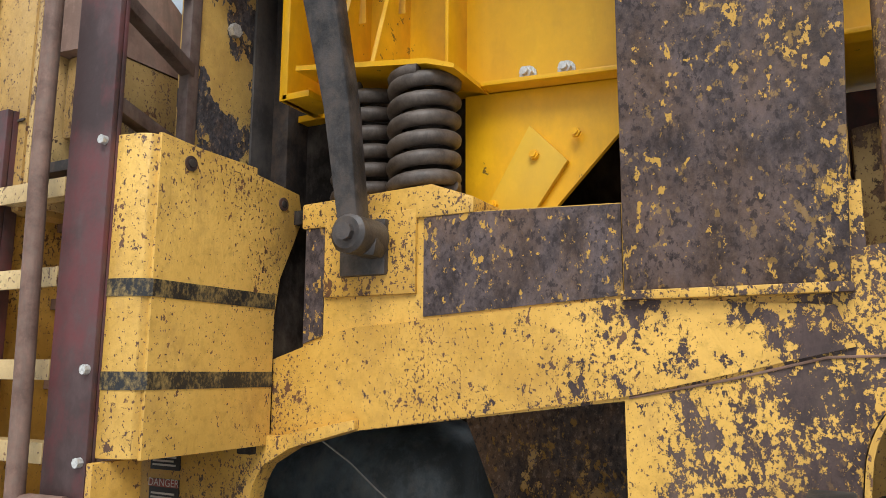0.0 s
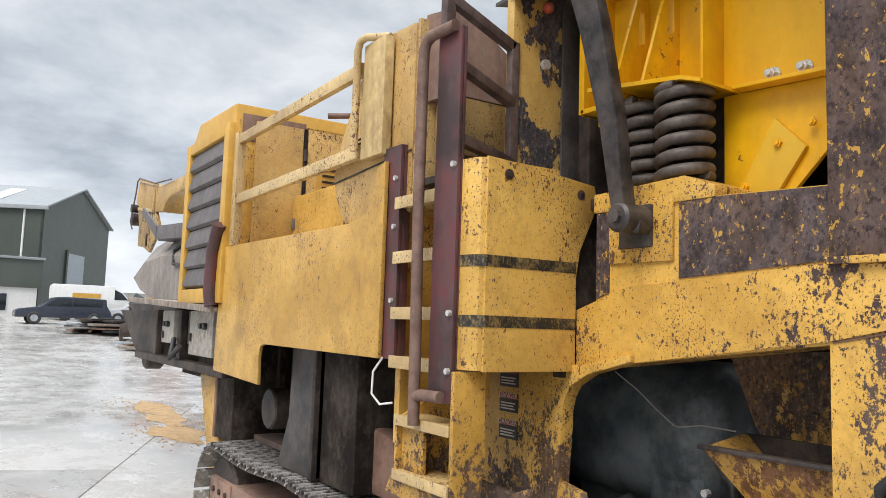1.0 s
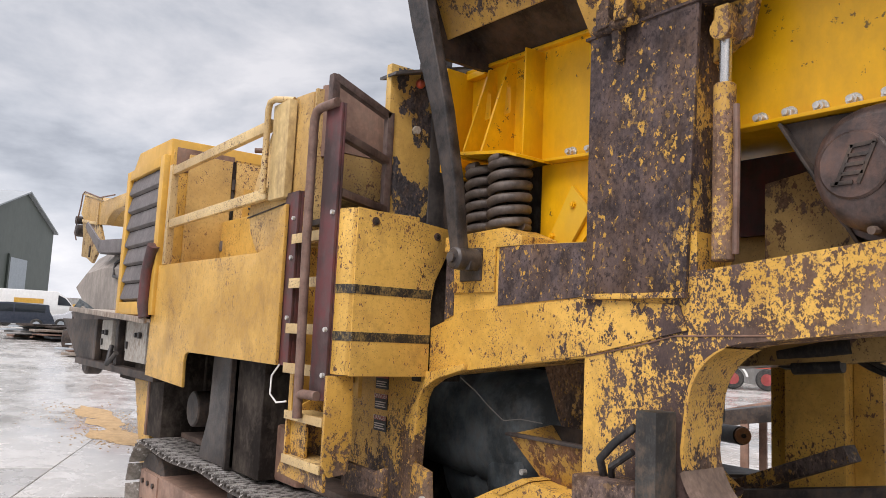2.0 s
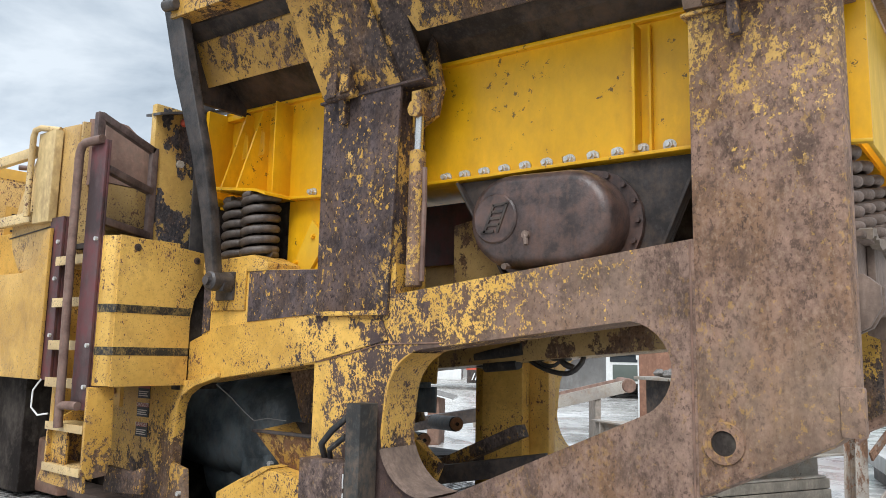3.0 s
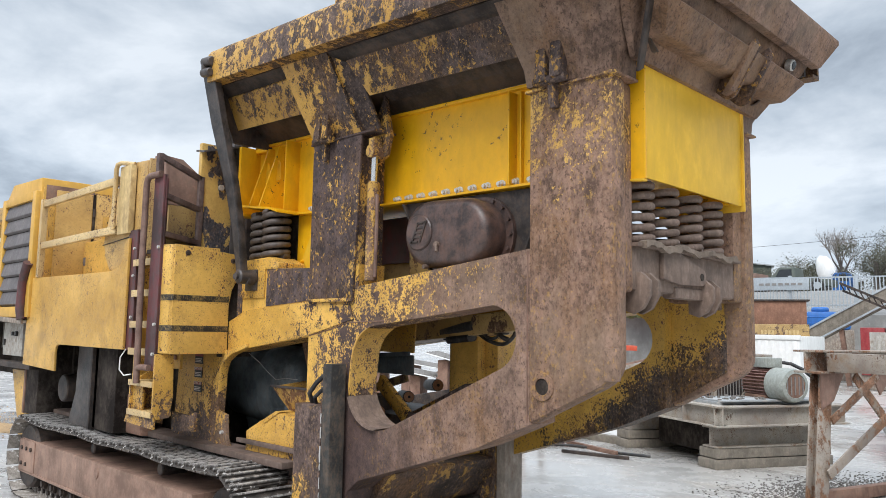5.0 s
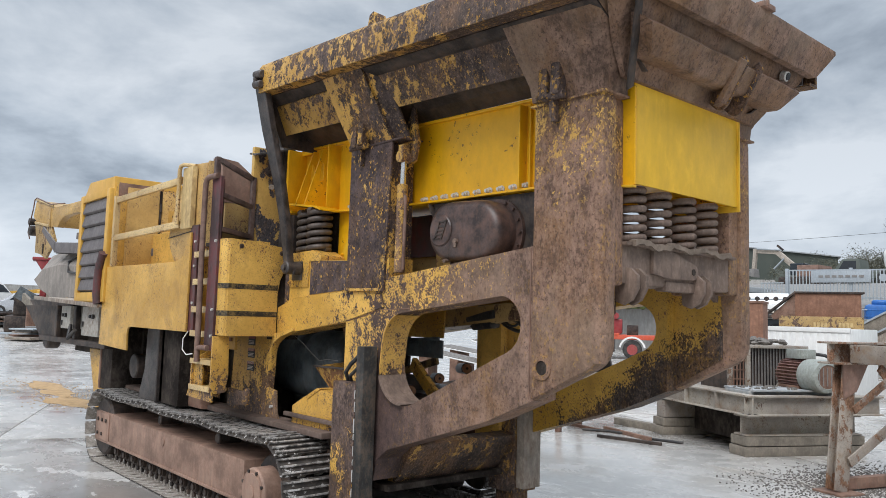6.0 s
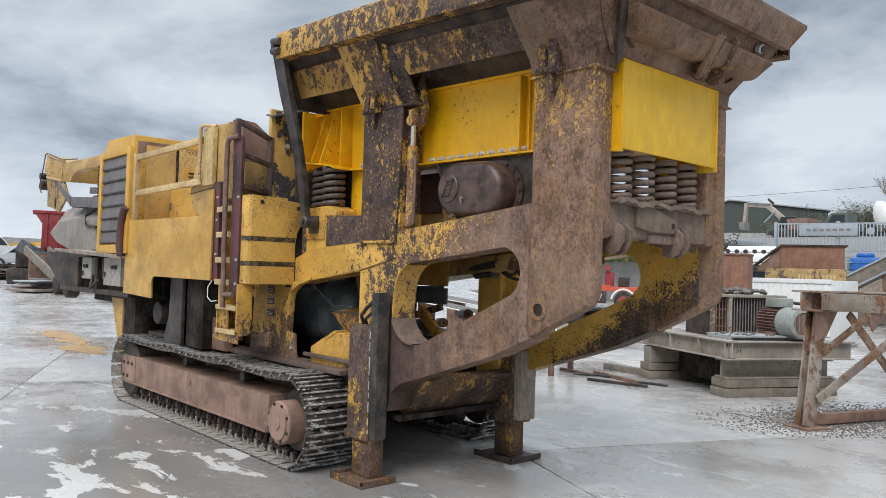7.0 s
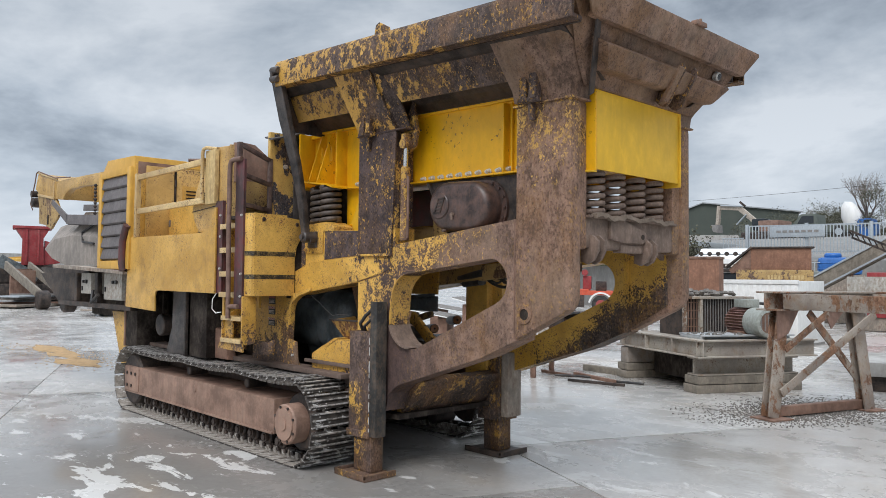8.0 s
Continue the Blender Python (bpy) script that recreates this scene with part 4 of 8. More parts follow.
hopper = None
for out, rim_y, wall_y in ((-1, -0.35, 0.19), (1, FAR + 0.35, FAR - 0.19)):
    rings = []
    for x in (-0.905, 2.335):
        t = rimz(x)
        rings.append([(x, rim_y, t - 0.215), (x, rim_y - 0.0 * out, t - 0.03), (x, rim_y - 0.02 * out, t), (x, rim_y - 0.13 * out, t), (x, rim_y - 0.13 * out, t - 0.03), (x, rim_y - 0.03 * out, t - 0.035), (x, rim_y - 0.02 * out, t - 0.20), (x, rim_y - 0.10 * out, t - 0.205), (x, rim_y - 0.10 * out, t - 0.222), (x, rim_y, t - 0.222)])
    ob = part("hopper_rim", Mesh().loft(rings), "hopper", hopper or crusher, "flaking yellow and rust rim beam")
    hopper = hopper or ob
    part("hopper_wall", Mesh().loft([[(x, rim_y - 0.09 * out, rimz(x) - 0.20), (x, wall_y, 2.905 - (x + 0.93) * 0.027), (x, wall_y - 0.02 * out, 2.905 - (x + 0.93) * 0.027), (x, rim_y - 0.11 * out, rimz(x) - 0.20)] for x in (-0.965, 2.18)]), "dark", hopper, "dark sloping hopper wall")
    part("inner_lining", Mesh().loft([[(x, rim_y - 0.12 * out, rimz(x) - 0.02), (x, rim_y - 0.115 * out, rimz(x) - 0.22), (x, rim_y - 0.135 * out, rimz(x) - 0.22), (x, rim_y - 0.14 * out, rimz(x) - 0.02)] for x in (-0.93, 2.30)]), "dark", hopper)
    s = -out
    y0 = -0.16 if out < 0 else FAR + 0.16
    for xa, xb, cut in ((-0.96, -0.12, 0.0), (0.37, 1.60, 0.55)):
        rings = []
        for x, lean in ((xa, cut), (xb, 0.0)):
            # a folded plate: a rounded nose, then a face that falls back towards the wall
            fold = [(0.12, 3.196), (0.030, 3.186), (0.008, 3.176), (0.0, 3.160), (0.006, 3.140), (0.090, 2.950), (0.104, 2.956), (0.022, 3.138), (0.016, 3.158), (0.032, 3.172), (0.12, 3.182)]
            rings.append([(x + lean * (3.19 - z), y0 + q * s, z - (x + 0.9) * 0.035) for q, z in fold])
        part("stiffener", Mesh().loft(rings), "hopper", hopper, "horizontal stiffener, yellow paint peeling")
    # fold-out legs that carry the wall
    b0, b1 = (-0.016, 0.17) if out < 0 else (FAR + 0.016, FAR - 0.17)
    t0, t1 = (-0.26, -0.06) if out < 0 else (FAR + 0.26, FAR + 0.06)
    part("hinge_leg", Mesh().loft([[(-0.105, b0, 2.735), (0.375, b0, 2.715), (0.375, b1, 2.715), (-0.105, b1, 2.735)], [(-0.175, t0, 3.235), (0.285, t0, 3.215), (0.285, t1, 3.215), (-0.175, t1, 3.235)]]), "hopper_leg", hopper, "hinged leg, yellow paint peeling off")
    part("leg_rib", Mesh().loft([[(0.36, b0 + 0.03 * s, 2.72), (0.48, b0 + 0.06 * s, 2.72), (0.48, b0 + 0.08 * s, 2.72), (0.36, b0 + 0.05 * s, 2.72)], [(0.29, t0 + 0.03 * s, 3.21), (0.42, t0 + 0.12 * s, 3.15), (0.42, t0 + 0.14 * s, 3.15), (0.29, t0 + 0.05 * s, 3.21)]]), "hopper_leg", hopper)
    rr = []
    for z, xa, xb, ya, yb, rad in ((2.72, 1.61, 2.085, b0, b1, 0.05), (2.80, 1.607, 2.09, b0 + 0.02 * out, b1, 0.06), (3.17, 1.555, 2.24, t0, t1, 0.07), (3.30, 1.53, 2.30, t0 + 0.06 * out, t1, 0.07)):
        z0 = z
        rr.append([(xa, ya, z0), (xb - rad, ya, z0 - 0.02), (xb - rad * 0.3, ya + rad * 0.3 * s, z0 - 0.02), (xb, ya + rad * s, z0 - 0.02), (xb, yb, z0 - 0.02), (xa, yb, z0)])
    part("hinge_leg", Mesh().loft(rr), "hopper_end", hopper, "rust-brown hinged corner leg")
    # hinge knuckles and flange plates
    for hx in (0.05, 1.775):
        y = b0 - 0.0
        part("hinge_knuckle", Mesh().bar((hx - 0.046, y + 0.03 * out, 2.885), (hx - 0.036, y + 0.045 * out, 2.70), 0.062, 0.060, (0, 1, 0), 0.012)
             .bar((hx + 0.050, y + 0.04 * out, 2.905), (hx + 0.050, y + 0.05 * out, 2.71), 0.062, 0.062, (0, 1, 0), 0.012)
             .bar((hx + 0.004, y + 0.03 * out, 2.74), (hx + 0.004, y + 0.012 * out, 2.585), 0.036, 0.045, (0, 1, 0), 0.008)
             .cyl((hx - 0.085, y + 0.045 * out, 2.715), (hx + 0.095, y + 0.045 * out, 2.712), 0.022, 12), "hopper_leg", hopper, "worn hinge knuckle with pin")
    part("leg_flange", Mesh().box(-0.12, 0.50, min(b0 + 0.010 * out, b0 - 0.16 * out), max(b0 + 0.010 * out, b0 - 0.16 * out), 2.711, 2.723, 0.003), "post_dark", hopper)
    part("post_flange", Mesh().box(1.60, 2.09, min(b0 + 0.006 * out, b0 - 0.2 * out), max(b0 + 0.006 * out, b0 - 0.2 * out), 2.692, 2.704, 0.003), "post_brown", hopper)
# rear end wall of the hopper: it flares outwards towards the rim
def flare(z, far):
    d = min(0.33, -0.13 + (z - 2.72) * 0.95)
    return FAR + d if far else -d


part("hopper_rim", Mesh().loft([[(x, (FAR + 0.35 - d if far else -0.35 + d), z) for x, z, d in ((2.34, 3.09, 0.14), (2.385, 3.09, 0.13), (2.452, 3.245, 0.005), (2.45, 3.27, 0.0), (2.43, 3.282, 0.0), (2.33, 3.287, 0.02), (2.33, 3.265, 0.03), (2.415, 3.245, 0.03), (2.365, 3.115, 0.14), (2.34, 3.112, 0.15))] for far in (0, 1)]), "hopper_end", hopper, "rust-brown rim beam at the feed end")
part("hopper_wall", Mesh().loft([[(x, flare(z, far), z) for x, z in ((2.33, 3.22), (2.29, 3.06), (2.19, 2.92), (2.135, 2.775), (2.11, 2.775), (2.15, 2.92), (2.30, 3.22))] for far in (0, 1)]), "hopper_end", hopper)
part("stiffener", Mesh().loft([[(x, flare(z, far) + (0.10 if not far else -0.03), z) for x, z in ((2.325, 2.995), (2.345, 2.97), (2.275, 2.865), (2.255, 2.855), (2.14, 2.865), (2.24, 3.04))] for far in (0, 1)]), "hopper_end", hopper)
for y in (0.86, 1.02):
    part("end_gusset", Mesh().prism([(2.13, 2.90), (2.14, 2.80)] + arc(2.21, 2.80, 0.05, 215, 330, 5) + [(2.375, 2.985), (2.355, 3.03)], y, y + 0.016, "y", bevel=0.003), "hopper_leg", hopper, "rusty yellow gusset under the feed lip")
part("gusset_web", Mesh().loft([[(x, y, z) for x, z in ((2.20, 2.765), (2.245, 2.775), (2.372, 2.985), (2.36, 3.0))] for y in (0.80, 0.875)]), "hopper_end", hopper)
part("work_lamp", Mesh().cyl((2.30, 1.41, 3.055), (2.338, 1.41, 3.042), 0.032, 16, rim=0.005), "bolt", hopper, "round lamp in a bright ring")
part("lamp_glass", Mesh().cyl((2.334, 1.41, 3.0435), (2.342, 1.41, 3.0405), 0.023, 16), "glass_dark", hopper)
part("corner_strip", Mesh().bar((2.44, -0.20, 3.27), (2.14, 0.11, 2.72), 0.06, 0.012, (1, 0, 0)), "dark", hopper)
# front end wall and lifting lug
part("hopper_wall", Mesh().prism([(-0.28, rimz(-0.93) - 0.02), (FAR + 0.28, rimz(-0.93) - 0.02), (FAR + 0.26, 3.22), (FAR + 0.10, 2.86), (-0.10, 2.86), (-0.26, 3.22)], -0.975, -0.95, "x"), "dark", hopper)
lug = [(0.44, rimz(0.5)), (0.46, rimz(0.5) + 0.085), (0.50, rimz(0.5) + 0.10), (0.60, rimz(0.5) + 0.045), (0.62, rimz(0.5) - 0.005)]
part("lifting_lug", Mesh().prism(lug, -0.30, -0.275, "y", bevel=0.003), "hopper", hopper)
part("edge_clamp", Mesh().box(2.42, 2.47, 0.85, 0.98, 3.27, 3.30, 0.004).box(2.46, 2.475, 0.88, 0.90, 3.28, 3.31, 0.002), "rust", hopper)
# folding brace
brace_line = [((-0.735, -0.11, 1.90), 0.030), ((-0.748, -0.125, 2.05), 0.034), ((-0.762, -0.14, 2.22), 0.040), ((-0.805, -0.185, 2.55), 0.052), ((-0.87, -0.26, 2.95), 0.068), ((-0.915, -0.33, 3.36), 0.070)]
brace = part("folding_brace", Mesh().loft([[(p[0] + dx * w, p[1] + dy * 0.028, p[2]) for dx, dy in ((-1, -0.8), (-0.92, -1), (0.92, -1), (1, -0.8), (1, 0.8), (0.92, 1), (-0.92, 1), (-1, 0.8))] for p, w in brace_line]), "brace_black", crusher, "long dark steel brace from the beam to the hopper rim")
part("pivot_plate", Mesh().box(-0.84, -0.70, -0.028, 0.002, 1.81, 1.955, 0.008), "brace_black", brace)
part("pivot_boss", Mesh().cyl((-0.735, -0.02, 1.90), (-0.735, -0.15, 1.90), 0.05, 18, rim=0.01).cyl((-0.735, -0.13, 1.90), (-0.73, -0.17, 1.90), 0.022, 8)
     .bar((-0.80, -0.08, 1.89), (-0.69, -0.06, 1.87), 0.05, 0.07, (0, 1, 0), 0.015), "brace_black", brace)
part("pad_plate", Mesh().box(-0.90, -0.62, -0.012, 0.0, 1.76, 1.975, 0.004), "beam", brace)
part("top_knuckle", Mesh().cyl((-0.94, -0.36, 3.37), (-0.83, -0.36, 3.36), 0.034, 14, rim=0.008).cyl((-0.93, -0.37, 3.29), (-0.83, -0.37, 3.28), 0.030, 14, rim=0.008).bar((-0.92, -0.365, 3.38), (-0.90, -0.37, 3.27), 0.03, 0.05, (0, 1, 0), 0.01), "brace_black", brace)

# ---------- support legs ----------
leg = part("support_leg", Mesh().box(-0.035, 0.225, -0.135, 0.0, 0.33, 1.12, 0.008).box(-0.045, 0.235, -0.15, 0.02, 0.29, 0.345, 0.006), "leg_brown", crusher, "brown box-section support leg")
part("guide_bar", Mesh().box(0.232, 0.312, -0.135, -0.03, 0.31, 1.36, 0.006), "guide_grey", leg, "grey-green guide channel")
rnd = random.Random(21)
z = 0.34
while z < 1.1:
    ln = rnd.uniform(0.02, 0.09)
    part("weld_bead", Mesh().tube([(0.229, -0.135, z), (0.229, -0.137, z + ln / 2), (0.229, -0.135, z + ln)], rnd.uniform(0.003, 0.0055), 6), "bolt", leg, "bright broken weld bead")
    z += ln + rnd.uniform(0.005, 0.05)
part("inner_leg", Mesh().box(0.03, 0.25, -0.125, -0.005, 0.03, 0.33, 0.006), "leg_brown", leg)
foot = part("foot_plate", Mesh().box(-0.03, 0.36, -0.27, 0.04, 0.002, 0.026, 0.005).box(-0.03, 0.36, -0.27, -0.255, 0.02, 0.05, 0.003).box(0.345, 0.36, -0.27, 0.04, 0.02, 0.05, 0.003).box(-0.03, -0.015, -0.27, 0.04, 0.02, 0.05, 0.003), "leg_brown", leg)
part("leg_hose", Mesh().tube([(0.04, -0.05, 1.10), (0.06, -0.1, 1.18), (0.12, -0.1, 1.24), (0.19, -0.08, 1.30)], 0.014, 8).tube([(0.07, -0.05, 1.10), (0.10, -0.09, 1.16), (0.18, -0.08, 1.22)], 0.012, 8), "hose", leg)
leg = part("support_leg", Mesh().box(0.16, 0.42, 1.16, 1.40, 0.30, 0.95, 0.008), "chute_dark", crusher, "black and yellow support leg")
part("guide_bar", Mesh().box(0.425, 0.50, 1.18, 1.36, 0.34, 0.9, 0.006), "concrete_grey", leg)
part("inner_leg", Mesh().box(0.20, 0.38, 1.20, 1.36, 0.03, 0.32, 0.006), "chute_dark", leg)
part("foot_plate", Mesh().box(0.07, 0.50, 1.09, 1.45, 0.002, 0.028, 0.005).box(0.07, 0.50, 1.09, 1.105, 0.02, 0.05, 0.003).box(0.485, 0.5, 1.09, 1.45, 0.02, 0.05, 0.003), "dark", leg)

# ---------- chassis ----------
chassis = part("chassis_plate", Mesh().prism([(-1.78, 0.72), (-1.72, 1.40), (-1.02, 1.40), (-0.78, 1.45), (-0.78, 1.425), (-0.98, 1.37)] + arc(-0.92, 1.20, 0.19, 140, 185, 5) + [(-1.13, 0.92), (-1.10, 0.80), (-0.98, 0.70), (-0.11, 0.62), (-0.11, 0.52), (-1.0, 0.56), (-1.78, 0.60)], -0.03, 0.03, "y", bevel=0.004), "chassis", crusher, "yellow chassis plate, rusty along its foot")
part("chassis_rail", Mesh().box(-4.55, -0.11, 0.00, 0.12, 0.46, 0.72, 0.01).box(-4.55, -0.14, -0.14, 0.06, 0.715, 0.755, 0.006), "ledge", crusher, "rusty chassis rail")
part("chassis_rail", Mesh().box(-4.55, -0.11, FAR - 0.12, FAR, 0.46, 0.72, 0.01), "rust", crusher)
# added near-black sheet: shade under the body is in its colour
part("belly_shade", Mesh().box(-4.5, 0.3, 0.1, FAR - 0.1, 0.42, 0.46, 0.0), "deep", crusher)
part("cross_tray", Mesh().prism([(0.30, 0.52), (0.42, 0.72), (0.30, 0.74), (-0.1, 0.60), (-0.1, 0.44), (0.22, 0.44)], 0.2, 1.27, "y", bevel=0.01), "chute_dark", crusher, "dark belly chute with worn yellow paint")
# added near-black sheets keep the space behind the engine opening dark
part("end_shade", Mesh().box(-1.80, -1.74, 0.02, FAR - 0.02, 0.6, 2.1, 0.0), "deep", crusher)
part("back_shade", Mesh().box(-1.75, -0.72, 1.05, 1.08, 0.6, 2.0, 0.0), "deep", crusher)
part("roof_shade", Mesh().box(-1.75, -0.95, 0.05, FAR - 0.05, 1.98, 2.02, 0.0), "deep", crusher)
part("knuckle_plate", Mesh().prism([(-1.13, 0.72), (-1.10, 0.98), (-0.98, 0.96), (-0.96, 0.80), (-0.90, 0.72)], -0.05, -0.02, "y", bevel=0.004), "step_paint", chassis)
part("plate_stud", Mesh().cyl((-1.0, -0.05, 0.84), (-1.0, -0.07, 0.84), 0.012, 10), "bolt", chassis)
# engine end, chute and guard in the arched opening
casting = part("drive_casing", Mesh().loft([[(x, 0.62 + r * 0.62 * math.cos(a), 0.98 + r * math.sin(a)) for a in [math.tau * i / 20 for i in range(20)]] for x, r in ((-1.50, 0.30), (-1.46, 0.36), (-1.10, 0.38), (-1.06, 0.36), (-1.05, 0.31), (-0.70, 0.30), (-0.66, 0.26), (-0.62, 0.16))]), "engine", crusher, "oily blue-grey drive casing", smooth=40)
hood = [[(x, 0.52 + 0.24 * r * math.copysign(abs(math.cos(a)) ** 0.75, math.cos(a)), 1.14 + 0.29 * r * math.copysign(abs(math.sin(a)) ** 0.75, math.sin(a))) for a in [math.tau * i / 28 for i in range(28)]]
        for x, r in ((-1.62, 0.9), (-1.20, 1.0), (-1.16, 0.94), (-1.12, 1.0), (-0.80, 0.98), (-0.72, 0.88), (-0.66, 0.68))]
part("casing_hood", Mesh().loft(hood), "engine", casting, "oily blue-grey hood", smooth=60)
part("casing_flange", Mesh().loft([[(x, 0.62 + 0.25 * math.cos(a), 0.98 + 0.40 * math.sin(a)) for a in [math.tau * i / 20 for i in range(20)]] for x in (-1.07, -1.03)]), "dark", casting)
part("casing_cover", Mesh().box(-1.0, -0.74, 0.30, 0.46, 0.84, 1.16, 0.05), "engine", casting, smooth=60)
part("casing_block", Mesh().box(-0.64, -0.35, 0.5, 0.95, 0.72, 1.1, 0.04), "dark", casting)
for i in range(8):
    a = math.tau * i / 20 + 1.6
    part("casing_bolt", Mesh().cyl((-1.03, 0.62 + 0.235 * math.cos(a), 0.98 + 0.38 * math.sin(a)), (-1.015, 0.62 + 0.235 * math.cos(a), 0.98 + 0.38 * math.sin(a)), 0.014, 6), "rust", casting)
part("casing_bolt", Mesh().cyl((-0.72, 0.30, 0.98), (-0.72, 0.275, 0.98), 0.014, 8), "bolt", casting)
part("earth_wire", Mesh().tube([(-0.99, 0.12, 1.38), (-0.92, 0.16, 1.32), (-0.86, 0.2, 1.25), (-0.82, 0.24, 1.20), (-0.78, 0.22, 1.20), (-0.70, 0.24, 1.215), (-0.58, 0.26, 1.21)], 0.0025, 6), "mesh_grey", casting)
part("hydraulic_hose", Mesh().tube([(-0.66, 0.4, 0.75), (-0.6, 0.3, 0.9), (-0.62, 0.3, 1.02), (-0.72, 0.34, 1.1)], 0.018, 8), "hose", casting)
part("jaw_chute", Mesh().prism([(-0.66, 1.46), (-0.10, 1.50), (-0.10, 1.12), (-0.50, 1.16), (-0.56, 1.22)], 0.34, 0.37, "y"), "chute_dark", crusher, "dark peeling yellow chute plate")
# open-topped rock box: sloping front, ends, and its inner shade as dark colours
skip = part("rock_box", Mesh().loft([[(-0.54, 0.03, 1.178), (-0.10, 0.03, 1.182), (-0.10, 0.09, 0.98), (-0.37, 0.09, 0.995)], [(-0.54, 0.05, 1.178), (-0.10, 0.05, 1.182), (-0.10, 0.11, 0.98), (-0.37, 0.11, 0.995)]]), "rock_rust", crusher, "rusty yellow open chute box")
part("box_rim", Mesh().bar((-0.55, 0.035, 1.18), (-0.10, 0.035, 1.184), 0.035, 0.014), "dark", skip)
part("box_end", Mesh().loft([[(-0.54, 0.03, 1.178), (-0.60, 0.34, 1.20), (-0.40, 0.32, 1.0), (-0.37, 0.09, 0.995)], [(-0.525, 0.03, 1.178), (-0.585, 0.34, 1.20), (-0.385, 0.32, 1.0), (-0.355, 0.09, 0.995)]]), "rock_rust", skip)
part("box_back", Mesh().prism([(-0.60, 1.20), (-0.10, 1.20), (-0.10, 0.98), (-0.40, 1.0)], 0.325, 0.338, "y"), "dark", skip)
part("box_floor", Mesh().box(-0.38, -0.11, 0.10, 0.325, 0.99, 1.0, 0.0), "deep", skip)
part("guard_box", Mesh().prism([(-0.73, 0.74), (-0.73, 0.88), (-0.56, 0.96), (-0.38, 1.03), (-0.12, 1.0), (-0.12, 0.74)], -0.035, 0.085, "y", bevel=0.012), "beam", crusher, "yellow guard box")
part("guard_lid", Mesh().prism([(-0.55, 0.955), (-0.38, 1.035), (-0.34, 1.03), (-0.50, 0.95)], -0.04, 0.20, "y"), "beam", crusher)
part("guard_strip", Mesh().box(-0.80, -0.08, -0.065, -0.038, 0.80, 0.83, 0.005), "ledge", crusher)
# fittings seen through the slot
for x, y, z, r in ((-0.175, 0.65, 1.005, 0.045), (-0.32, 1.06, 1.075, 0.042), (-0.295, 1.335, 1.15, 0.045)):
    d = Vector((-0.75, 0.55, -0.06)).normalized()
    e = Vector((x, y, z))
    roll = part("idler_roller", Mesh().cyl(e, e + d * 0.5, r, 16, rim=0.008), "dark", crusher)
    part("roller_end", Mesh().cyl(e - d * 0.012, e, r * 0.88, 16), "roller_rust", roll, "orange-rust roller end")
    part("roller_pin", Mesh().cyl(e - d * 0.022, e - d * 0.012, r * 0.25, 8), "dark", roll)
part("belt_channel", Mesh().bar((-0.5, 0.62, 0.86), (0.55, 0.95, 1.05), 0.05, 0.09), "dark", crusher)
part("belt_channel", Mesh().bar((-0.9, 1.0, 0.86), (0.2, 1.18, 1.02), 0.05, 0.08), "dark", crusher)
# added dark sheet hides the bright ground for the dark between the rollers
part("roller_shade_sheet", Mesh().box(-1.0, -0.02, 0.72, 1.40, 0.975, 0.99, 0.0), "dark", crusher)
part("roller_bracket", Mesh().bar((-0.34, 0.80, 1.20), (0.06, 0.71, 0.97), 0.04, 0.10), "beam", crusher, "spotted yellow roller bracket")
part("belt_sill", Mesh().bar((-0.60, 0.95, 0.745), (0.40, 0.95, 1.19), 0.10, 0.065), "chute_dark", crusher, "sloping dark sill under the belt")
part("belt_side", Mesh().bar((-0.8, 1.0, 1.08), (-0.28, 1.0, 1.22), 0.03, 0.06), "old_yellow", crusher)
for k, pts in enumerate(([(0.02, 1.10, 1.56), (0.12, 1.06, 1.50), (0.28, 1.04, 1.51), (0.42, 1.08, 1.56)],
                         [(0.18, 1.08, 1.55), (0.36, 1.04, 1.44), (0.54, 1.02, 1.40), (0.62, 1.04, 1.46), (0.60, 1.10, 1.55)],
                         [(0.05, 1.08, 1.52), (0.22, 1.03, 1.49), (0.40, 1.02, 1.47), (0.52, 1.04, 1.53)],
                         [(0.46, 1.06, 1.56), (0.52, 1.02, 1.46), (0.58, 1.03, 1.43)],
                         [(0.30, 1.05, 1.55), (0.38, 1.02, 1.46), (0.48, 1.02, 1.44), (0.55, 1.05, 1.53)])):
    fine = [Vector(pts[0]) + Vector((0.08, -0.02, 0.08))]
    for a, b, c, e in zip([pts[0]] + pts, pts, pts[1:], pts[2:] + [pts[-1]]):
        a, b, c, e = Vector(a), Vector(b), Vector(c), Vector(e)
        for q in (0.25, 0.5, 0.75, 1.0):
            fine.append(Vector((0.08, -0.02, 0.08)) + 0.5 * ((2 * b) + (c - a) * q + (2 * a - 5 * b + 4 * c - e) * q * q + (3 * b - a - 3 * c + e) * q ** 3))
    part("hydraulic_hose", Mesh().tube(fine, (0.026, 0.013, 0.012, 0.016, 0.010)[k], 8), "hose", crusher)
part("valve_block", Mesh().box(0.06, 0.32, 1.00, 1.10, 1.49, 1.63, 0.03).cyl((0.10, 0.98, 1.55), (0.40, 0.96, 1.60), 0.035, 12).cyl((0.16, 0.97, 1.50), (0.36, 0.97, 1.52), 0.028, 12).box(0.20, 0.27, 0.96, 1.02, 1.50, 1.66, 0.01), "hose", crusher)
part("hose_clamp", Mesh().box(0.52, 0.62, 1.00, 1.08, 1.54, 1.66, 0.02), "hose", crusher)

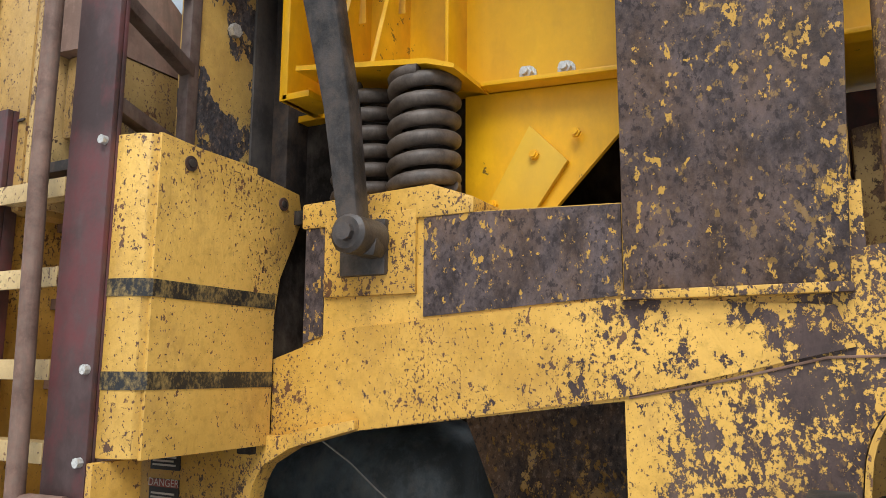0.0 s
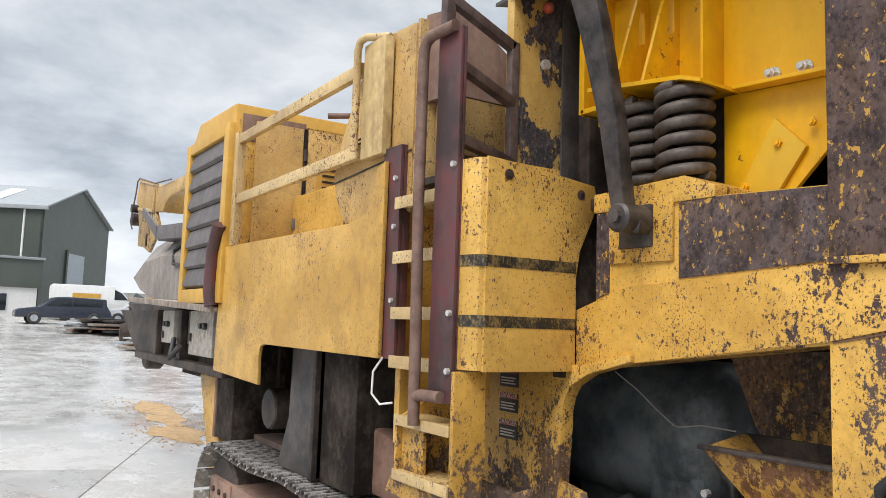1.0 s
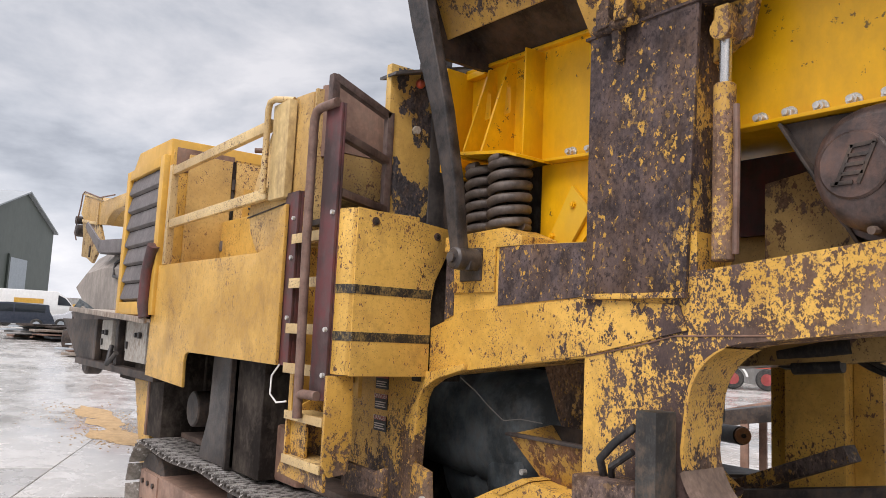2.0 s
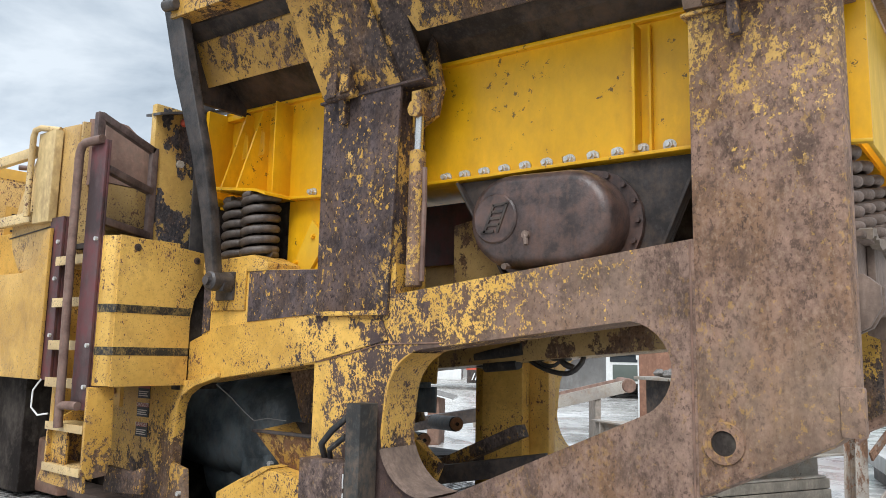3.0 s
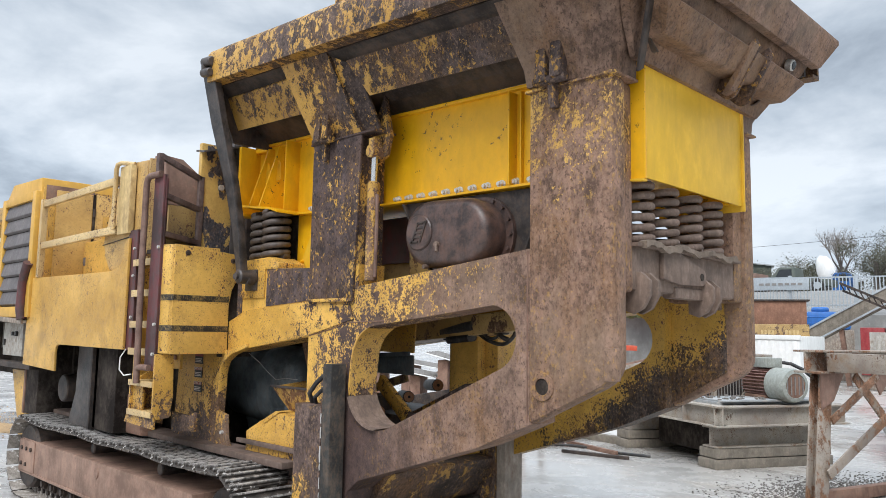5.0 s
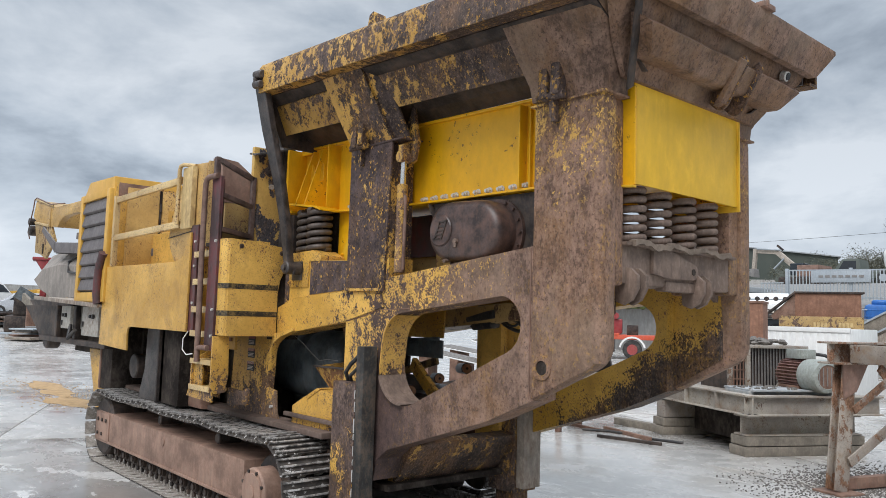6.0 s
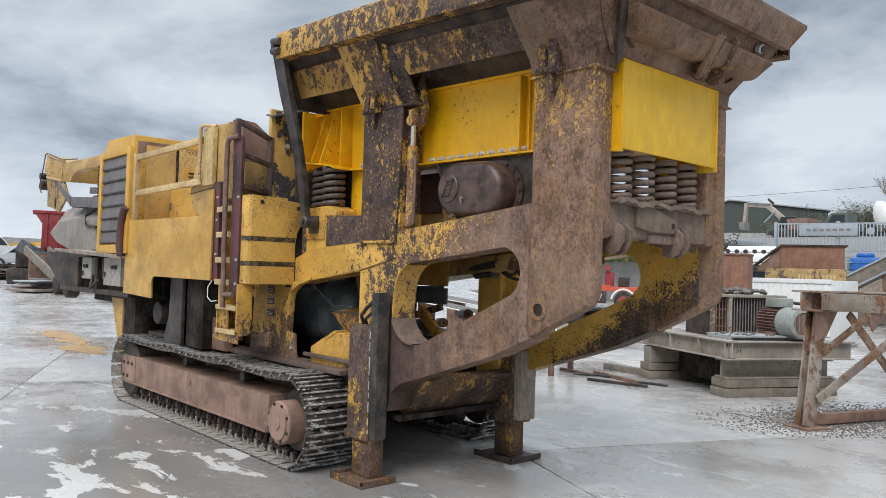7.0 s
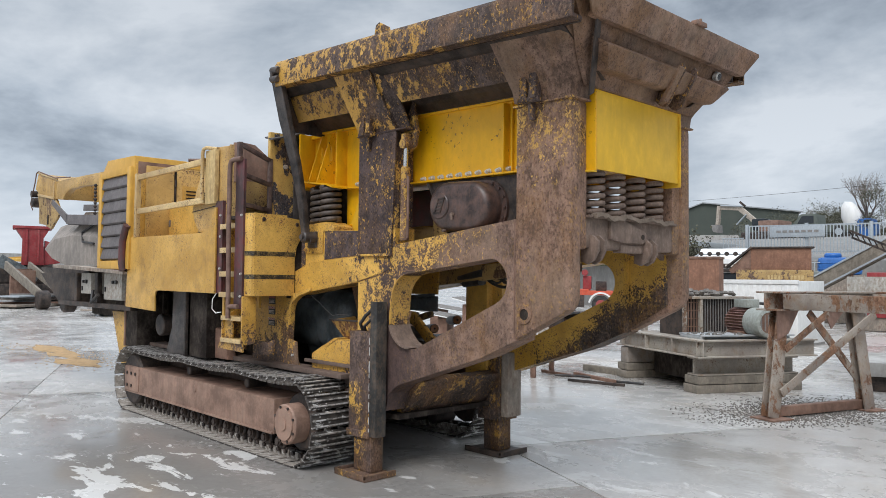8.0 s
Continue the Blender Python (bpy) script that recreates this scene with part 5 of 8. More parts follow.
# ---------- tracks ----------
R_T, XA, XB, ZC = 0.335, -0.455, -3.93, 0.352


def track_path():
    """Points and headings round the track, with the top run sagging."""
    pts = []
    n = 400
    for i in range(40):
        a = radians(-90 + 180 * i / 40)
        pts.append((XA + R_T * math.cos(a), ZC + R_T * math.sin(a)))
    for i in range(120):
        t = i / 120
        x = XA + (XB - XA) * t
        pts.append((x, ZC + R_T - 0.028 * abs(math.sin(t * math.pi * 3)) ** 1.3))
    for i in range(40):
        a = radians(90 + 180 * i / 40)
        pts.append((XB + R_T * math.cos(a), ZC + R_T * math.sin(a)))
    for i in range(120):
        t = i / 120
        pts.append((XB + (XA - XB) * t, ZC - R_T))
    return pts


loop = track_path()
run = [0.0]
for a, b in zip(loop, loop[1:] + loop[:1]):
    run.append(run[-1] + math.hypot(b[0] - a[0], b[1] - a[1]))
SHOES = 62
WIDE = 0.50
for ty, outer in ((-0.437, -1), (FAR + 0.437 - WIDE, 1)):
    y_out = ty if outer < 0 else ty + WIDE
    bx = Mesh().box(-4.08, -0.78, ty + (0.065 if outer < 0 else 0.03), ty + WIDE - (0.03 if outer < 0 else 0.065), 0.20, 0.50, 0.012)
    track = part("track_unit", bx, "tray", crusher, "rusty crawler track frame with steel shoes")
    shoe_mesh = Mesh().box(-0.065, 0.065, 0, WIDE, 0.0, 0.014, 0.003)
    for gxx in (-0.049, 0.0, 0.049):
        shoe_mesh.box(gxx - 0.007, gxx + 0.007, 0.004, WIDE - 0.004, 0.012, 0.036, 0.003)
    shoe_mesh.box(-0.06, 0.06, 0.16, 0.21, -0.055, 0.0, 0.004).box(-0.06, 0.06, 0.29, 0.34, -0.055, 0.0, 0.004)
    first = None
    for i in range(SHOES):
        d = run[-1] * i / SHOES
        k = max(j for j in range(len(loop)) if run[j] <= d)
        a, b = loop[k], loop[(k + 1) % len(loop)]
        f = (d - run[k]) / max(1e-6, run[k + 1] - run[k])
        x, z = a[0] + (b[0] - a[0]) * f, a[1] + (b[1] - a[1]) * f
        ang = math.degrees(math.atan2(b[1] - a[1], b[0] - a[0]))
        # the outward side of the shoe faces away from the loop's middle
        m = pose(x, ty, z, 0, -ang, 0) @ pose(0, 0, 0, 0, 180, 0)
        if first is None:
            first = part("track_shoe", shoe_mesh, "track", track)
            first.matrix_basis = m
        else:
            again(first, m)
    yo = ty if outer < 0 else ty + WIDE
    s = -outer
    part("track_frame_end", Mesh().box(-4.1, -3.7, min(yo + 0.055 * s, yo + 0.08 * s), max(yo + 0.055 * s, yo + 0.08 * s), 0.21, 0.49, 0.004), "tray", track)
    part("drive_hub", Mesh().cyl((XA, yo + 0.12 * s, ZC), (XA, yo + 0.30 * s, ZC), 0.235, 28, rim=0.015), "dark", track)
    hub = part("hub_cap", Mesh().cyl((XA - 0.02, yo - 0.02 * s, ZC - 0.01), (XA - 0.02, yo + 0.15 * s, ZC - 0.01), 0.165, 28, rim=0.012).cyl((XA - 0.02, yo - 0.032 * s, ZC - 0.01), (XA - 0.02, yo - 0.02 * s, ZC - 0.01), 0.13, 24)
        .cyl((XA - 0.02, yo - 0.04 * s, ZC - 0.01), (XA - 0.02, yo - 0.03 * s, ZC - 0.01), 0.05, 16), "tray", track, "rusty final-drive cap")
    part("idler_wheel", Mesh().cyl((XB, yo + 0.08 * s, ZC), (XB, yo + 0.42 * s, ZC), 0.29, 28, rim=0.02), "dark", track)
    roller_mesh = Mesh().cyl((0, 0, 0), (0, 0.28 * s, 0), 0.075, 16, rim=0.01).cyl((0, -0.03 * s, 0), (0, 0, 0), 0.045, 12).cyl((0, -0.045 * s, 0), (0, -0.03 * s, 0), 0.028, 10)
    r0 = None
    for i in range(13):
        m = pose(-3.62 + i * 0.235, yo + 0.15 * s, 0.135)
        if r0 is None:
            r0 = part("track_roller", roller_mesh, "dark", track)
            r0.matrix_basis = m
        else:
            again(r0, m)
    chain = Mesh()
    for i in range(30):
        x = -3.85 + i * 0.118
        chain.box(x - 0.05, x + 0.05, min(yo + 0.17 * s, yo + 0.22 * s), max(yo + 0.17 * s, yo + 0.22 * s), 0.032, 0.088, 0.008)
        chain.cyl((x + 0.058, yo + 0.14 * s, 0.06), (x + 0.058, yo + 0.25 * s, 0.06), 0.02, 8)
    part("track_chain", chain, "dark", track)
    for i, (x, z) in enumerate(((-4.02, 0.42), (-4.02, 0.28), (-3.9, 0.42), (-3.9, 0.28), (-3.78, 0.42))):
        part("frame_bolt", Mesh().cyl((x, yo + 0.057 * s, z), (x, yo + 0.042 * s, z), 0.018, 8), "dark", track)
    part("frame_port", Mesh().cyl((-2.3, yo + 0.067 * s, 0.42), (-2.3, yo + 0.058 * s, 0.42), 0.04, 16), "tray", track)
    part("frame_rib", Mesh().box(-4.08, -0.80, min(yo + 0.055 * s, yo + 0.07 * s), max(yo + 0.055 * s, yo + 0.07 * s), 0.20, 0.222, 0.004), "tray", track)
    for i in range(8):
        a = math.tau * (i + 0.5) / 8
        part("hub_bolt", Mesh().cyl((XA - 0.02 + 0.145 * math.cos(a), yo - 0.018 * s, ZC - 0.01 + 0.145 * math.sin(a)), (XA - 0.02 + 0.145 * math.cos(a), yo - 0.03 * s, ZC - 0.01 + 0.145 * math.sin(a)), 0.012, 6), "dark", hub)
    for x in (-1.4, -2.6):
        part("carrier_roller", Mesh().cyl((x, yo + 0.14 * s, 0.565), (x, yo + 0.34 * s, 0.565), 0.045, 14, rim=0.008), "dark", track)

# ---------- yellow box and ladder ----------
bxm = Mesh().prism([(-1.165, -0.478), (-1.095, -0.465), (-1.072, -0.452), (-1.064, -0.43), (-1.064, -0.10), (-1.165, -0.10)], 1.378, 2.112, "z", bevel=0.004)
ybox = part("side_box", bxm, "panel", crusher, "yellow steel side box with two black stripes, scratched")
part("box_face", Mesh().prism([(-0.436, 1.375), (-0.436, 2.116), (-0.25, 2.105), (0.07, 2.072), (0.088, 2.0), (0.045, 1.91), (0.0, 1.82), (-0.018, 1.72), (-0.018, 1.375)], -1.068, -1.056, "x", bevel=0.002), "panel", ybox)
for z in (1.752, 1.545):
    part("black_stripe", Mesh().prism([(-1.160, -0.4795), (-1.095, -0.4675), (-1.070, -0.4545), (-1.054, -0.435), (-1.054, -0.02), (-1.06, -0.02), (-1.062, -0.43), (-1.073, -0.450), (-1.096, -0.463), (-1.160, -0.475)], z - 0.019, z + 0.021, "z"), "black_tape", ybox)
for y, z in ((-0.345, 2.062), (0.0, 2.03)):
    part("box_hole", Mesh().cyl((-1.058, y, z), (-1.052, y, z), 0.019, 16), "gearbox", ybox)
    part("hole_core", Mesh().cyl((-1.052, y, z), (-1.049, y, z), 0.010, 10), "deep", ybox)

ladder = part("ladder", Mesh().box(-1.30, -1.153, -0.498, -0.483, 1.26, 2.60, 0.004), "maroon", crusher, "access ladder with maroon channel stiles and worn treads")
part("stile_flange", Mesh().box(-1.30, -1.285, -0.482, -0.40, 1.26, 2.60, 0.003), "maroon", ladder)
part("stile_flange", Mesh().box(-1.168, -1.153, -0.482, -0.47, 1.26, 2.60, 0.003), "maroon", ladder)
part("stile_post", Mesh().box(-1.30, -1.258, -0.495, -0.455, 2.60, 2.765, 0.004), "dark_pipe", ladder)
part("stile", Mesh().box(-1.775, -1.63, -0.452, -0.436, 1.385, 2.26, 0.004), "maroon", ladder)
part("stile_flange", Mesh().box(-1.645, -1.63, -0.435, -0.40, 1.385, 2.26, 0.003), "maroon", ladder)
for z in (2.015, 1.795, 1.575, 1.385):
    part("tread", Mesh().box(-1.63, -1.335, -0.47, -0.40, z - 0.02, z + 0.015, 0.004).box(-1.63, -1.335, -0.475, -0.468, z - 0.03, z + 0.018, 0.002), "rail", ladder)
    part("tread_back", Mesh().box(-1.66, -1.335, -0.26, -0.245, z - 0.06, z - 0.03, 0.002), "rust", ladder)
part("ladder_back", Mesh().box(-1.70, -1.30, -0.24, -0.22, 1.26, 2.05, 0.0).box(-1.70, -1.66, -0.40, -0.22, 1.05, 2.05, 0.002), "panel", ladder)
for z, xr in ((1.185, -1.145), (0.985, -1.145)):
    part("step", Mesh().box(-1.515, xr, -0.50, -0.36, z - 0.03, z, 0.006), "beige", ladder, "worn lower step plate")
    part("step_nose", Mesh().box(-1.515, xr, -0.508, -0.50, z - 0.035, z + 0.004, 0.002), "rail", ladder)
part("step_side", Mesh().prism([(-0.49, 1.17), (-0.49, 0.95), (-0.24, 0.86), (-0.24, 1.30)], -1.53, -1.515, "x"), "step_paint", ladder)
part("step_riser", Mesh().box(-1.51, -1.36, -0.47, -0.455, 0.985, 1.165, 0.002), "step_paint", ladder)
part("step_side", Mesh().prism([(-1.56, 0.953), (-1.145, 0.953), (-1.145, 0.875), (-1.60, 0.89)], -0.485, -0.47, "y"), "step_paint", ladder)
part("step_post", Mesh().prism([(-0.505, 1.372), (-0.375, 1.372), (-0.365, 1.08), (-0.385, 0.95), (-0.47, 0.94), (-0.505, 1.0)], -1.142, -1.122, "x", bevel=0.003), "step_paint", ladder, "spotted yellow stringer beside the steps")
part("step_bracket", Mesh().prism([(-1.34, 0.965), (-1.10, 0.955), (-1.02, 0.985), (-1.01, 0.86), (-1.34, 0.83)], -0.26, -0.235, "y", bevel=0.003), "chassis", ladder)
part("hand_rail", Mesh().tube([(-1.335, -0.53, 1.17), (-1.341, -0.53, 1.5), (-1.355, -0.53, 2.0), (-1.355, -0.53, 2.49), (-1.352, -0.53, 2.55), (-1.340, -0.528, 2.584), (-1.312, -0.522, 2.600), (-1.26, -0.518, 2.60), (-1.17, -0.512, 2.60)], 0.022, 10)
     .tube([(-1.335, -0.53, 1.27), (-1.30, -0.525, 1.28), (-1.19, -0.515, 1.28)], 0.021, 8), "pipe", ladder, "bent rusty handrail tube")
for z in (2.094, 1.57, 1.371):
    part("bolt", Mesh().cyl((-1.170, -0.498, z), (-1.170, -0.512, z), 0.011, 8), "bolt", ladder)
for z in (2.12, 1.92, 1.62):
    part("bolt", Mesh().cyl((-1.66, -0.452, z), (-1.66, -0.464, z), 0.011, 8), "bolt", ladder)
gframe = part("guard_frame", Mesh().bar((-1.275, -0.478, 2.75), (-1.275, -0.165, 2.625), 0.038, 0.038), "dark_pipe", ladder, "rusty angle-iron guard frame")
part("guard_bar", Mesh().bar((-1.18, -0.47, 2.455), (-1.275, -0.165, 2.40), 0.038, 0.038), "dark_pipe", gframe)
part("guard_bar", Mesh().bar((-1.18, -0.47, 2.19), (-1.275, -0.165, 2.16), 0.038, 0.038), "dark_pipe", gframe)
part("guard_upright", Mesh().bar((-1.275, -0.165, 2.08), (-1.275, -0.165, 2.645), 0.038, 0.038), "dark_pipe", gframe)
part("white_cable", Mesh().tube([(-1.72, -0.45, 1.39), (-1.76, -0.47, 1.33), (-1.765, -0.47, 1.24), (-1.73, -0.45, 1.20), (-1.68, -0.42, 1.21)], 0.005, 8), "white", ladder)

# warning labels, left as plain bars where the print cannot be read
for i, z in enumerate((1.335, 1.235, 1.13)):
    lab = part("warning_label", Mesh().box(-1.475, -1.36, -0.034, -0.031, z - 0.045, z + 0.03, 0.0), "label_black", chassis, "black warning label with a red band")
    part("label_band", Mesh().box(-1.473, -1.362, -0.036, -0.034, z + 0.008, z + 0.029, 0.0), "label_red", lab)
    for r in range(3):
        part("label_line", Mesh().box(-1.465, -1.375 - 0.01 * (r % 2), -0.0365, -0.034, z - 0.012 - r * 0.011, z - 0.007 - r * 0.011, 0.0), "ink", lab)
    if i:
        curve = bpy.data.curves.new("danger", "FONT")
        curve.body = "DANGER"
        curve.size = 0.030
        curve.align_x = "CENTER"
        curve.materials.append(M["ink"])
        txt = new("danger_text", curve)
        txt.parent = lab
        txt.matrix_basis = pose(-1.4175, -0.0368, z + 0.0105, 90, 0, 0)

# ---------- upper works ----------
column = part("peeling_column", Mesh().box(-1.315, -1.27, -0.17, 0.10, 1.95, 2.90, 0.006), "column", crusher, "yellow column with peeling grey patches")
part("column_edge", Mesh().box(-1.40, -1.262, 0.085, 0.20, 1.95, 3.0, 0.006), "bar_dark", column)
part("rubber_cowl", Mesh().loft([[(-1.46, -0.12, 2.87), (-1.15, -0.22, 2.80), (-1.1, 0.3, 2.95), (-1.5, 0.3, 2.98)], [(-1.46, -0.12, 2.884), (-1.15, -0.22, 2.814), (-1.1, 0.3, 2.965), (-1.5, 0.3, 2.995)]]), "bar_dark", column)
part("red_knob", Mesh().ball((-1.262, 0.0, 2.83), 0.025), "truck_red", column)
part("column_bolt", Mesh().cyl((-1.272, -0.01, 2.587), (-1.25, -0.01, 2.587), 0.022, 6), "bolt", column)
# added dark block closes the bright slit behind the column
part("dark_gap", Mesh().box(-1.30, -1.20, 0.18, 0.9, 1.95, 2.88, 0.01), "dark", column)
# near-black sheet: the shade beside the side box is its colour
part("box_gap_shade", Mesh().box(-1.14, -1.09, -0.05, 0.2, 1.35, 2.05, 0.004), "deep", column)

tank = part("hydraulic_tank", Mesh().prism([(-2.20, 1.98), (-2.30, 2.10), (-2.345, 2.22), (-2.27, 2.40), (-2.15, 2.58), (-2.03, 2.74), (-1.92, 2.80), (-1.60, 2.78), (-1.60, 1.98)], -0.42, -0.14, "y", bevel=0.02), "old_panel", crusher, "yellow hydraulic tank with a sloping shoulder")
part("tank_side", Mesh().prism([(-0.41, 2.0), (-0.41, 2.79), (-0.30, 2.80), (0.20, 2.46), (0.30, 2.0)], -1.605, -1.585, "x", bevel=0.004), "beige", tank)
part("tank_cover", Mesh().loft([[(-1.60, -0.37, 2.815), (-1.60, -0.22, 2.805), (-1.60, 0.28, 2.44), (-1.60, -0.37, 2.44)], [(-1.46, -0.35, 2.80), (-1.46, -0.22, 2.79), (-1.42, 0.24, 2.44), (-1.42, -0.35, 2.44)]]), "rust_pink", tank, "dusty pink-brown cover")
part("rear_cowl", Mesh().box(-1.9, -1.38, 0.28, 0.32, 2.1, 2.70, 0.006), "old_yellow", tank)
part("valve_chest", Mesh().box(-1.58, -1.42, -0.33, 0.05, 2.20, 2.44, 0.015), "old_yellow", tank)
part("filler_drum", Mesh().cyl((-1.50, 0.02, 2.10), (-1.50, 0.02, 2.36), 0.07, 18, rim=0.015), "dark", tank)
part("side_shelf", Mesh().box(-1.6, -1.36, -0.40, 0.3, 2.08, 2.11, 0.004), "dark", tank)
part("post_panel", Mesh().box(-1.955, -1.76, -0.475, -0.43, 2.24, 2.76, 0.005), "cream", tank, "pale cream upright panel")
part("seam", Mesh().bar((-2.34, -0.423, 2.19), (-1.60, -0.423, 2.235), 0.006, 0.008), "dark", tank)
grille = part("vent_grille", Mesh().box(-2.08, -1.97, -0.427, -0.418, 2.26, 2.38, 0.003), "old_panel", tank)
for i in range(5):
    part("vent_slot", Mesh().box(-2.07, -1.98, -0.4295, -0.425, 2.272 + i * 0.021, 2.282 + i * 0.021, 0.0), "deep", grille)

skirt_poly = [(-3.86, 1.98), (-3.90, 1.19), (-3.08, 1.165)] + [(-3.09, 1.33), (-3.07, 1.375), (-3.02, 1.39)] + [(-1.72, 1.385), (-1.72, 2.20), (-1.79, 2.18), (-1.81, 2.07), (-1.87, 1.995), (-2.05, 1.965)]
skirt = part("engine_skirt", Mesh().prism(skirt_poly, -0.475, -0.455, "y", bevel=0.005).box(-3.88, -1.75, -0.46, -0.1, 1.955, 1.97, 0.0), "skirt", crusher, "large yellow engine side panel")
part("maroon_bracket", Mesh().tube([(-3.80, -0.52, 2.12), (-3.90, -0.52, 1.95), (-3.92, -0.52, 1.70), (-3.90, -0.51, 1.60)], 0.045, 8), "maroon", skirt)
rail = part("guard_rail", Mesh().bar((-3.66, -0.46, 2.655), (-1.98, -0.46, 2.665), 0.035, 0.06).bar((-3.64, -0.46, 2.27), (-1.98, -0.46, 2.285), 0.035, 0.06)
     .bar((-3.66, -0.46, 1.98), (-3.66, -0.46, 2.70), 0.06, 0.05), "rail", crusher, "cream-painted guard rail")
part("rail_tube", Mesh().tube([(-1.97, -0.50, 2.28), (-1.97, -0.50, 2.5), (-1.97, -0.50, 2.74), (-1.95, -0.50, 2.775), (-1.91, -0.49, 2.785), (-1.80, -0.43, 2.77)], 0.0175, 10), "rail", rail)

# engine canopy
can_poly = [(-4.80, 1.60), (-4.80, 2.80), (-4.62, 2.95), (-3.78, 2.925), (-3.78, 1.60)]
canopy = part("engine_canopy", Mesh().prism(can_poly, -0.46, 1.75, "y", holes=(), bevel=0.012), "canopy", crusher, "yellow engine canopy with a grey louvre")
part("canopy_end", Mesh().box(-3.785, -3.765, -0.44, 1.7, 1.7, 2.84, 0.0), "panel", canopy)
part("rust_strip", Mesh().box(-3.766, -3.757, -0.42, 0.02, 2.68, 2.86, 0.002), "rust", canopy)
doors = ((-0.33, 0.0), (0.03, 0.42), (0.45, 0.95))
for ya, yb in doors:
    part("canopy_door", Mesh().box(-3.765, -3.74, ya, yb, 1.75, 2.82, 0.008), "old_panel", canopy, "scratched yellow canopy door")
part("door_vent", Mesh().box(-3.74, -3.725, 0.10, 0.34, 2.30, 2.62, 0.004), "panel", canopy)
for i in range(6):
    part("vent_slot", Mesh().box(-3.726, -3.718, 0.14, 0.31, 2.34 + i * 0.042, 2.355 + i * 0.042, 0.0), "deep", canopy)
# near-black sheet puts the shade between the slats into colour
part("louvre_shade", Mesh().box(-4.70, -3.88, -0.466, -0.455, 1.72, 2.72, 0.002), "deep", canopy)
for i in range(7):
    z = 1.725 + i * 0.142
    part("louvre_slat", Mesh().loft([[(x, -0.466, z + 0.135), (x, -0.470, z + 0.138), (x, -0.496, z + 0.035), (x, -0.496, z + 0.02), (x, -0.466, z + 0.005)] for x in (-4.69, -3.89)]), "louvre", canopy)
for x0, x1, z0, z1 in ((-4.79, -4.695, 1.62, 2.80), (-3.885, -3.785, 1.62, 2.80), (-4.695, -3.885, 2.72, 2.80), (-4.695, -3.885, 1.62, 1.72)):
    part("louvre_frame", Mesh().box(x0, x1, -0.50, -0.455, z0, z1, 0.008), "canopy", canopy)
part("dark_hatch", Mesh().box(-4.90, -4.80, -0.30, -0.05, 2.25, 2.60, 0.01), "maroon", canopy)
for z in (1.78, 2.18, 2.60):
    part("door_hinge", Mesh().cyl((-3.735, 0.015, z), (-3.735, 0.015, z + 0.08), 0.014, 10), "dark", canopy)
part("door_gap", Mesh().box(-3.745, -3.738, 0.004, 0.026, 1.75, 2.82, 0.0), "deep", canopy)
part("door_latch", Mesh().box(-3.74, -3.70, -0.06, -0.01, 2.12, 2.2, 0.008), "louvre", canopy)
part("roof_pipe", Mesh().tube([(-3.7, 0.15, 2.93), (-3.4, 0.6, 2.95), (-3.3, 1.2, 2.95)], 0.02, 8), "pipe", canopy)
part("inner_body", Mesh().box(-3.76, -2.3, -0.05, 1.5, 1.5, 2.35, 0.02), "panel", canopy)
fins = Mesh().box(-2.75, -2.45, -0.16, -0.06, 2.0, 2.16, 0.01).cyl((-2.6, -0.11, 2.16), (-2.6, -0.11, 2.56), 0.04, 12)
for i in range(9):
    fins.cyl((-2.6, -0.11, 2.19 + i * 0.042), (-2.6, -0.11, 2.205 + i * 0.042), 0.065, 14)
part("valve_bank", fins, "dark", canopy, "dark finned valve")

# dark undercarriage columns; near-black sheets hold the shade below the skirt
under = part("undercarriage", Mesh().box(-4.34, -4.0, -0.30, 0.1, 0.70, 1.40, 0.02).box(-4.5, -1.8, 0.15, 0.2, 0.6, 1.95, 0.0).box(-3.9, -1.75, -0.44, 0.3, 1.93, 1.95, 0.0), "deep", crusher, "dark undercarriage with near-black backing sheets")
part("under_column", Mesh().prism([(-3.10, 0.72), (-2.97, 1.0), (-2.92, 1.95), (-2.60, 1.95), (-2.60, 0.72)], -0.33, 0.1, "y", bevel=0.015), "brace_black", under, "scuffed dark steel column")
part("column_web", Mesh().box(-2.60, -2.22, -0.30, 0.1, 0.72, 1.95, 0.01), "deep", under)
part("column_edge", Mesh().box(-2.64, -2.60, -0.345, -0.2, 0.72, 1.95, 0.006), "dark", under)
part("front_edge", Mesh().box(-4.37, -4.325, -0.31, 0.05, 0.70, 1.40, 0.006), "rust", under)
part("under_drum", Mesh().cyl((-3.35, -0.3, 1.0), (-3.35, -0.1, 1.0), 0.12, 18, rim=0.01), "dark", under)
part("stained_plate", Mesh().box(-3.45, -3.26, -0.06, -0.04, 0.84, 1.18, 0.006), "chute_dark", under)
part("grey_gusset", Mesh().prism([(-2.5, 0.72), (-2.35, 1.05), (-2.05, 1.0), (-1.95, 0.72)], -0.2, -0.1, "y", bevel=0.02), "rust", under)

# ---------- deck and discharge conveyor ----------
deck = part("deck", Mesh().bar((-6.45, 0.05, 1.665), (-3.88, 0.05, 1.578), 1.10, 0.025), "pale_dust", crusher, "dusty service deck")
part("deck_kick", Mesh().bar((-6.48, -0.51, 1.668), (-3.88, -0.51, 1.58), 0.02, 0.045), "concrete_grey", deck)
part("deck_support", Mesh().prism([(-7.6, 1.57), (-5.9, 1.57), (-5.9, 1.12), (-6.6, 1.12)], -0.36, 0.4, "y"), "dark", deck)
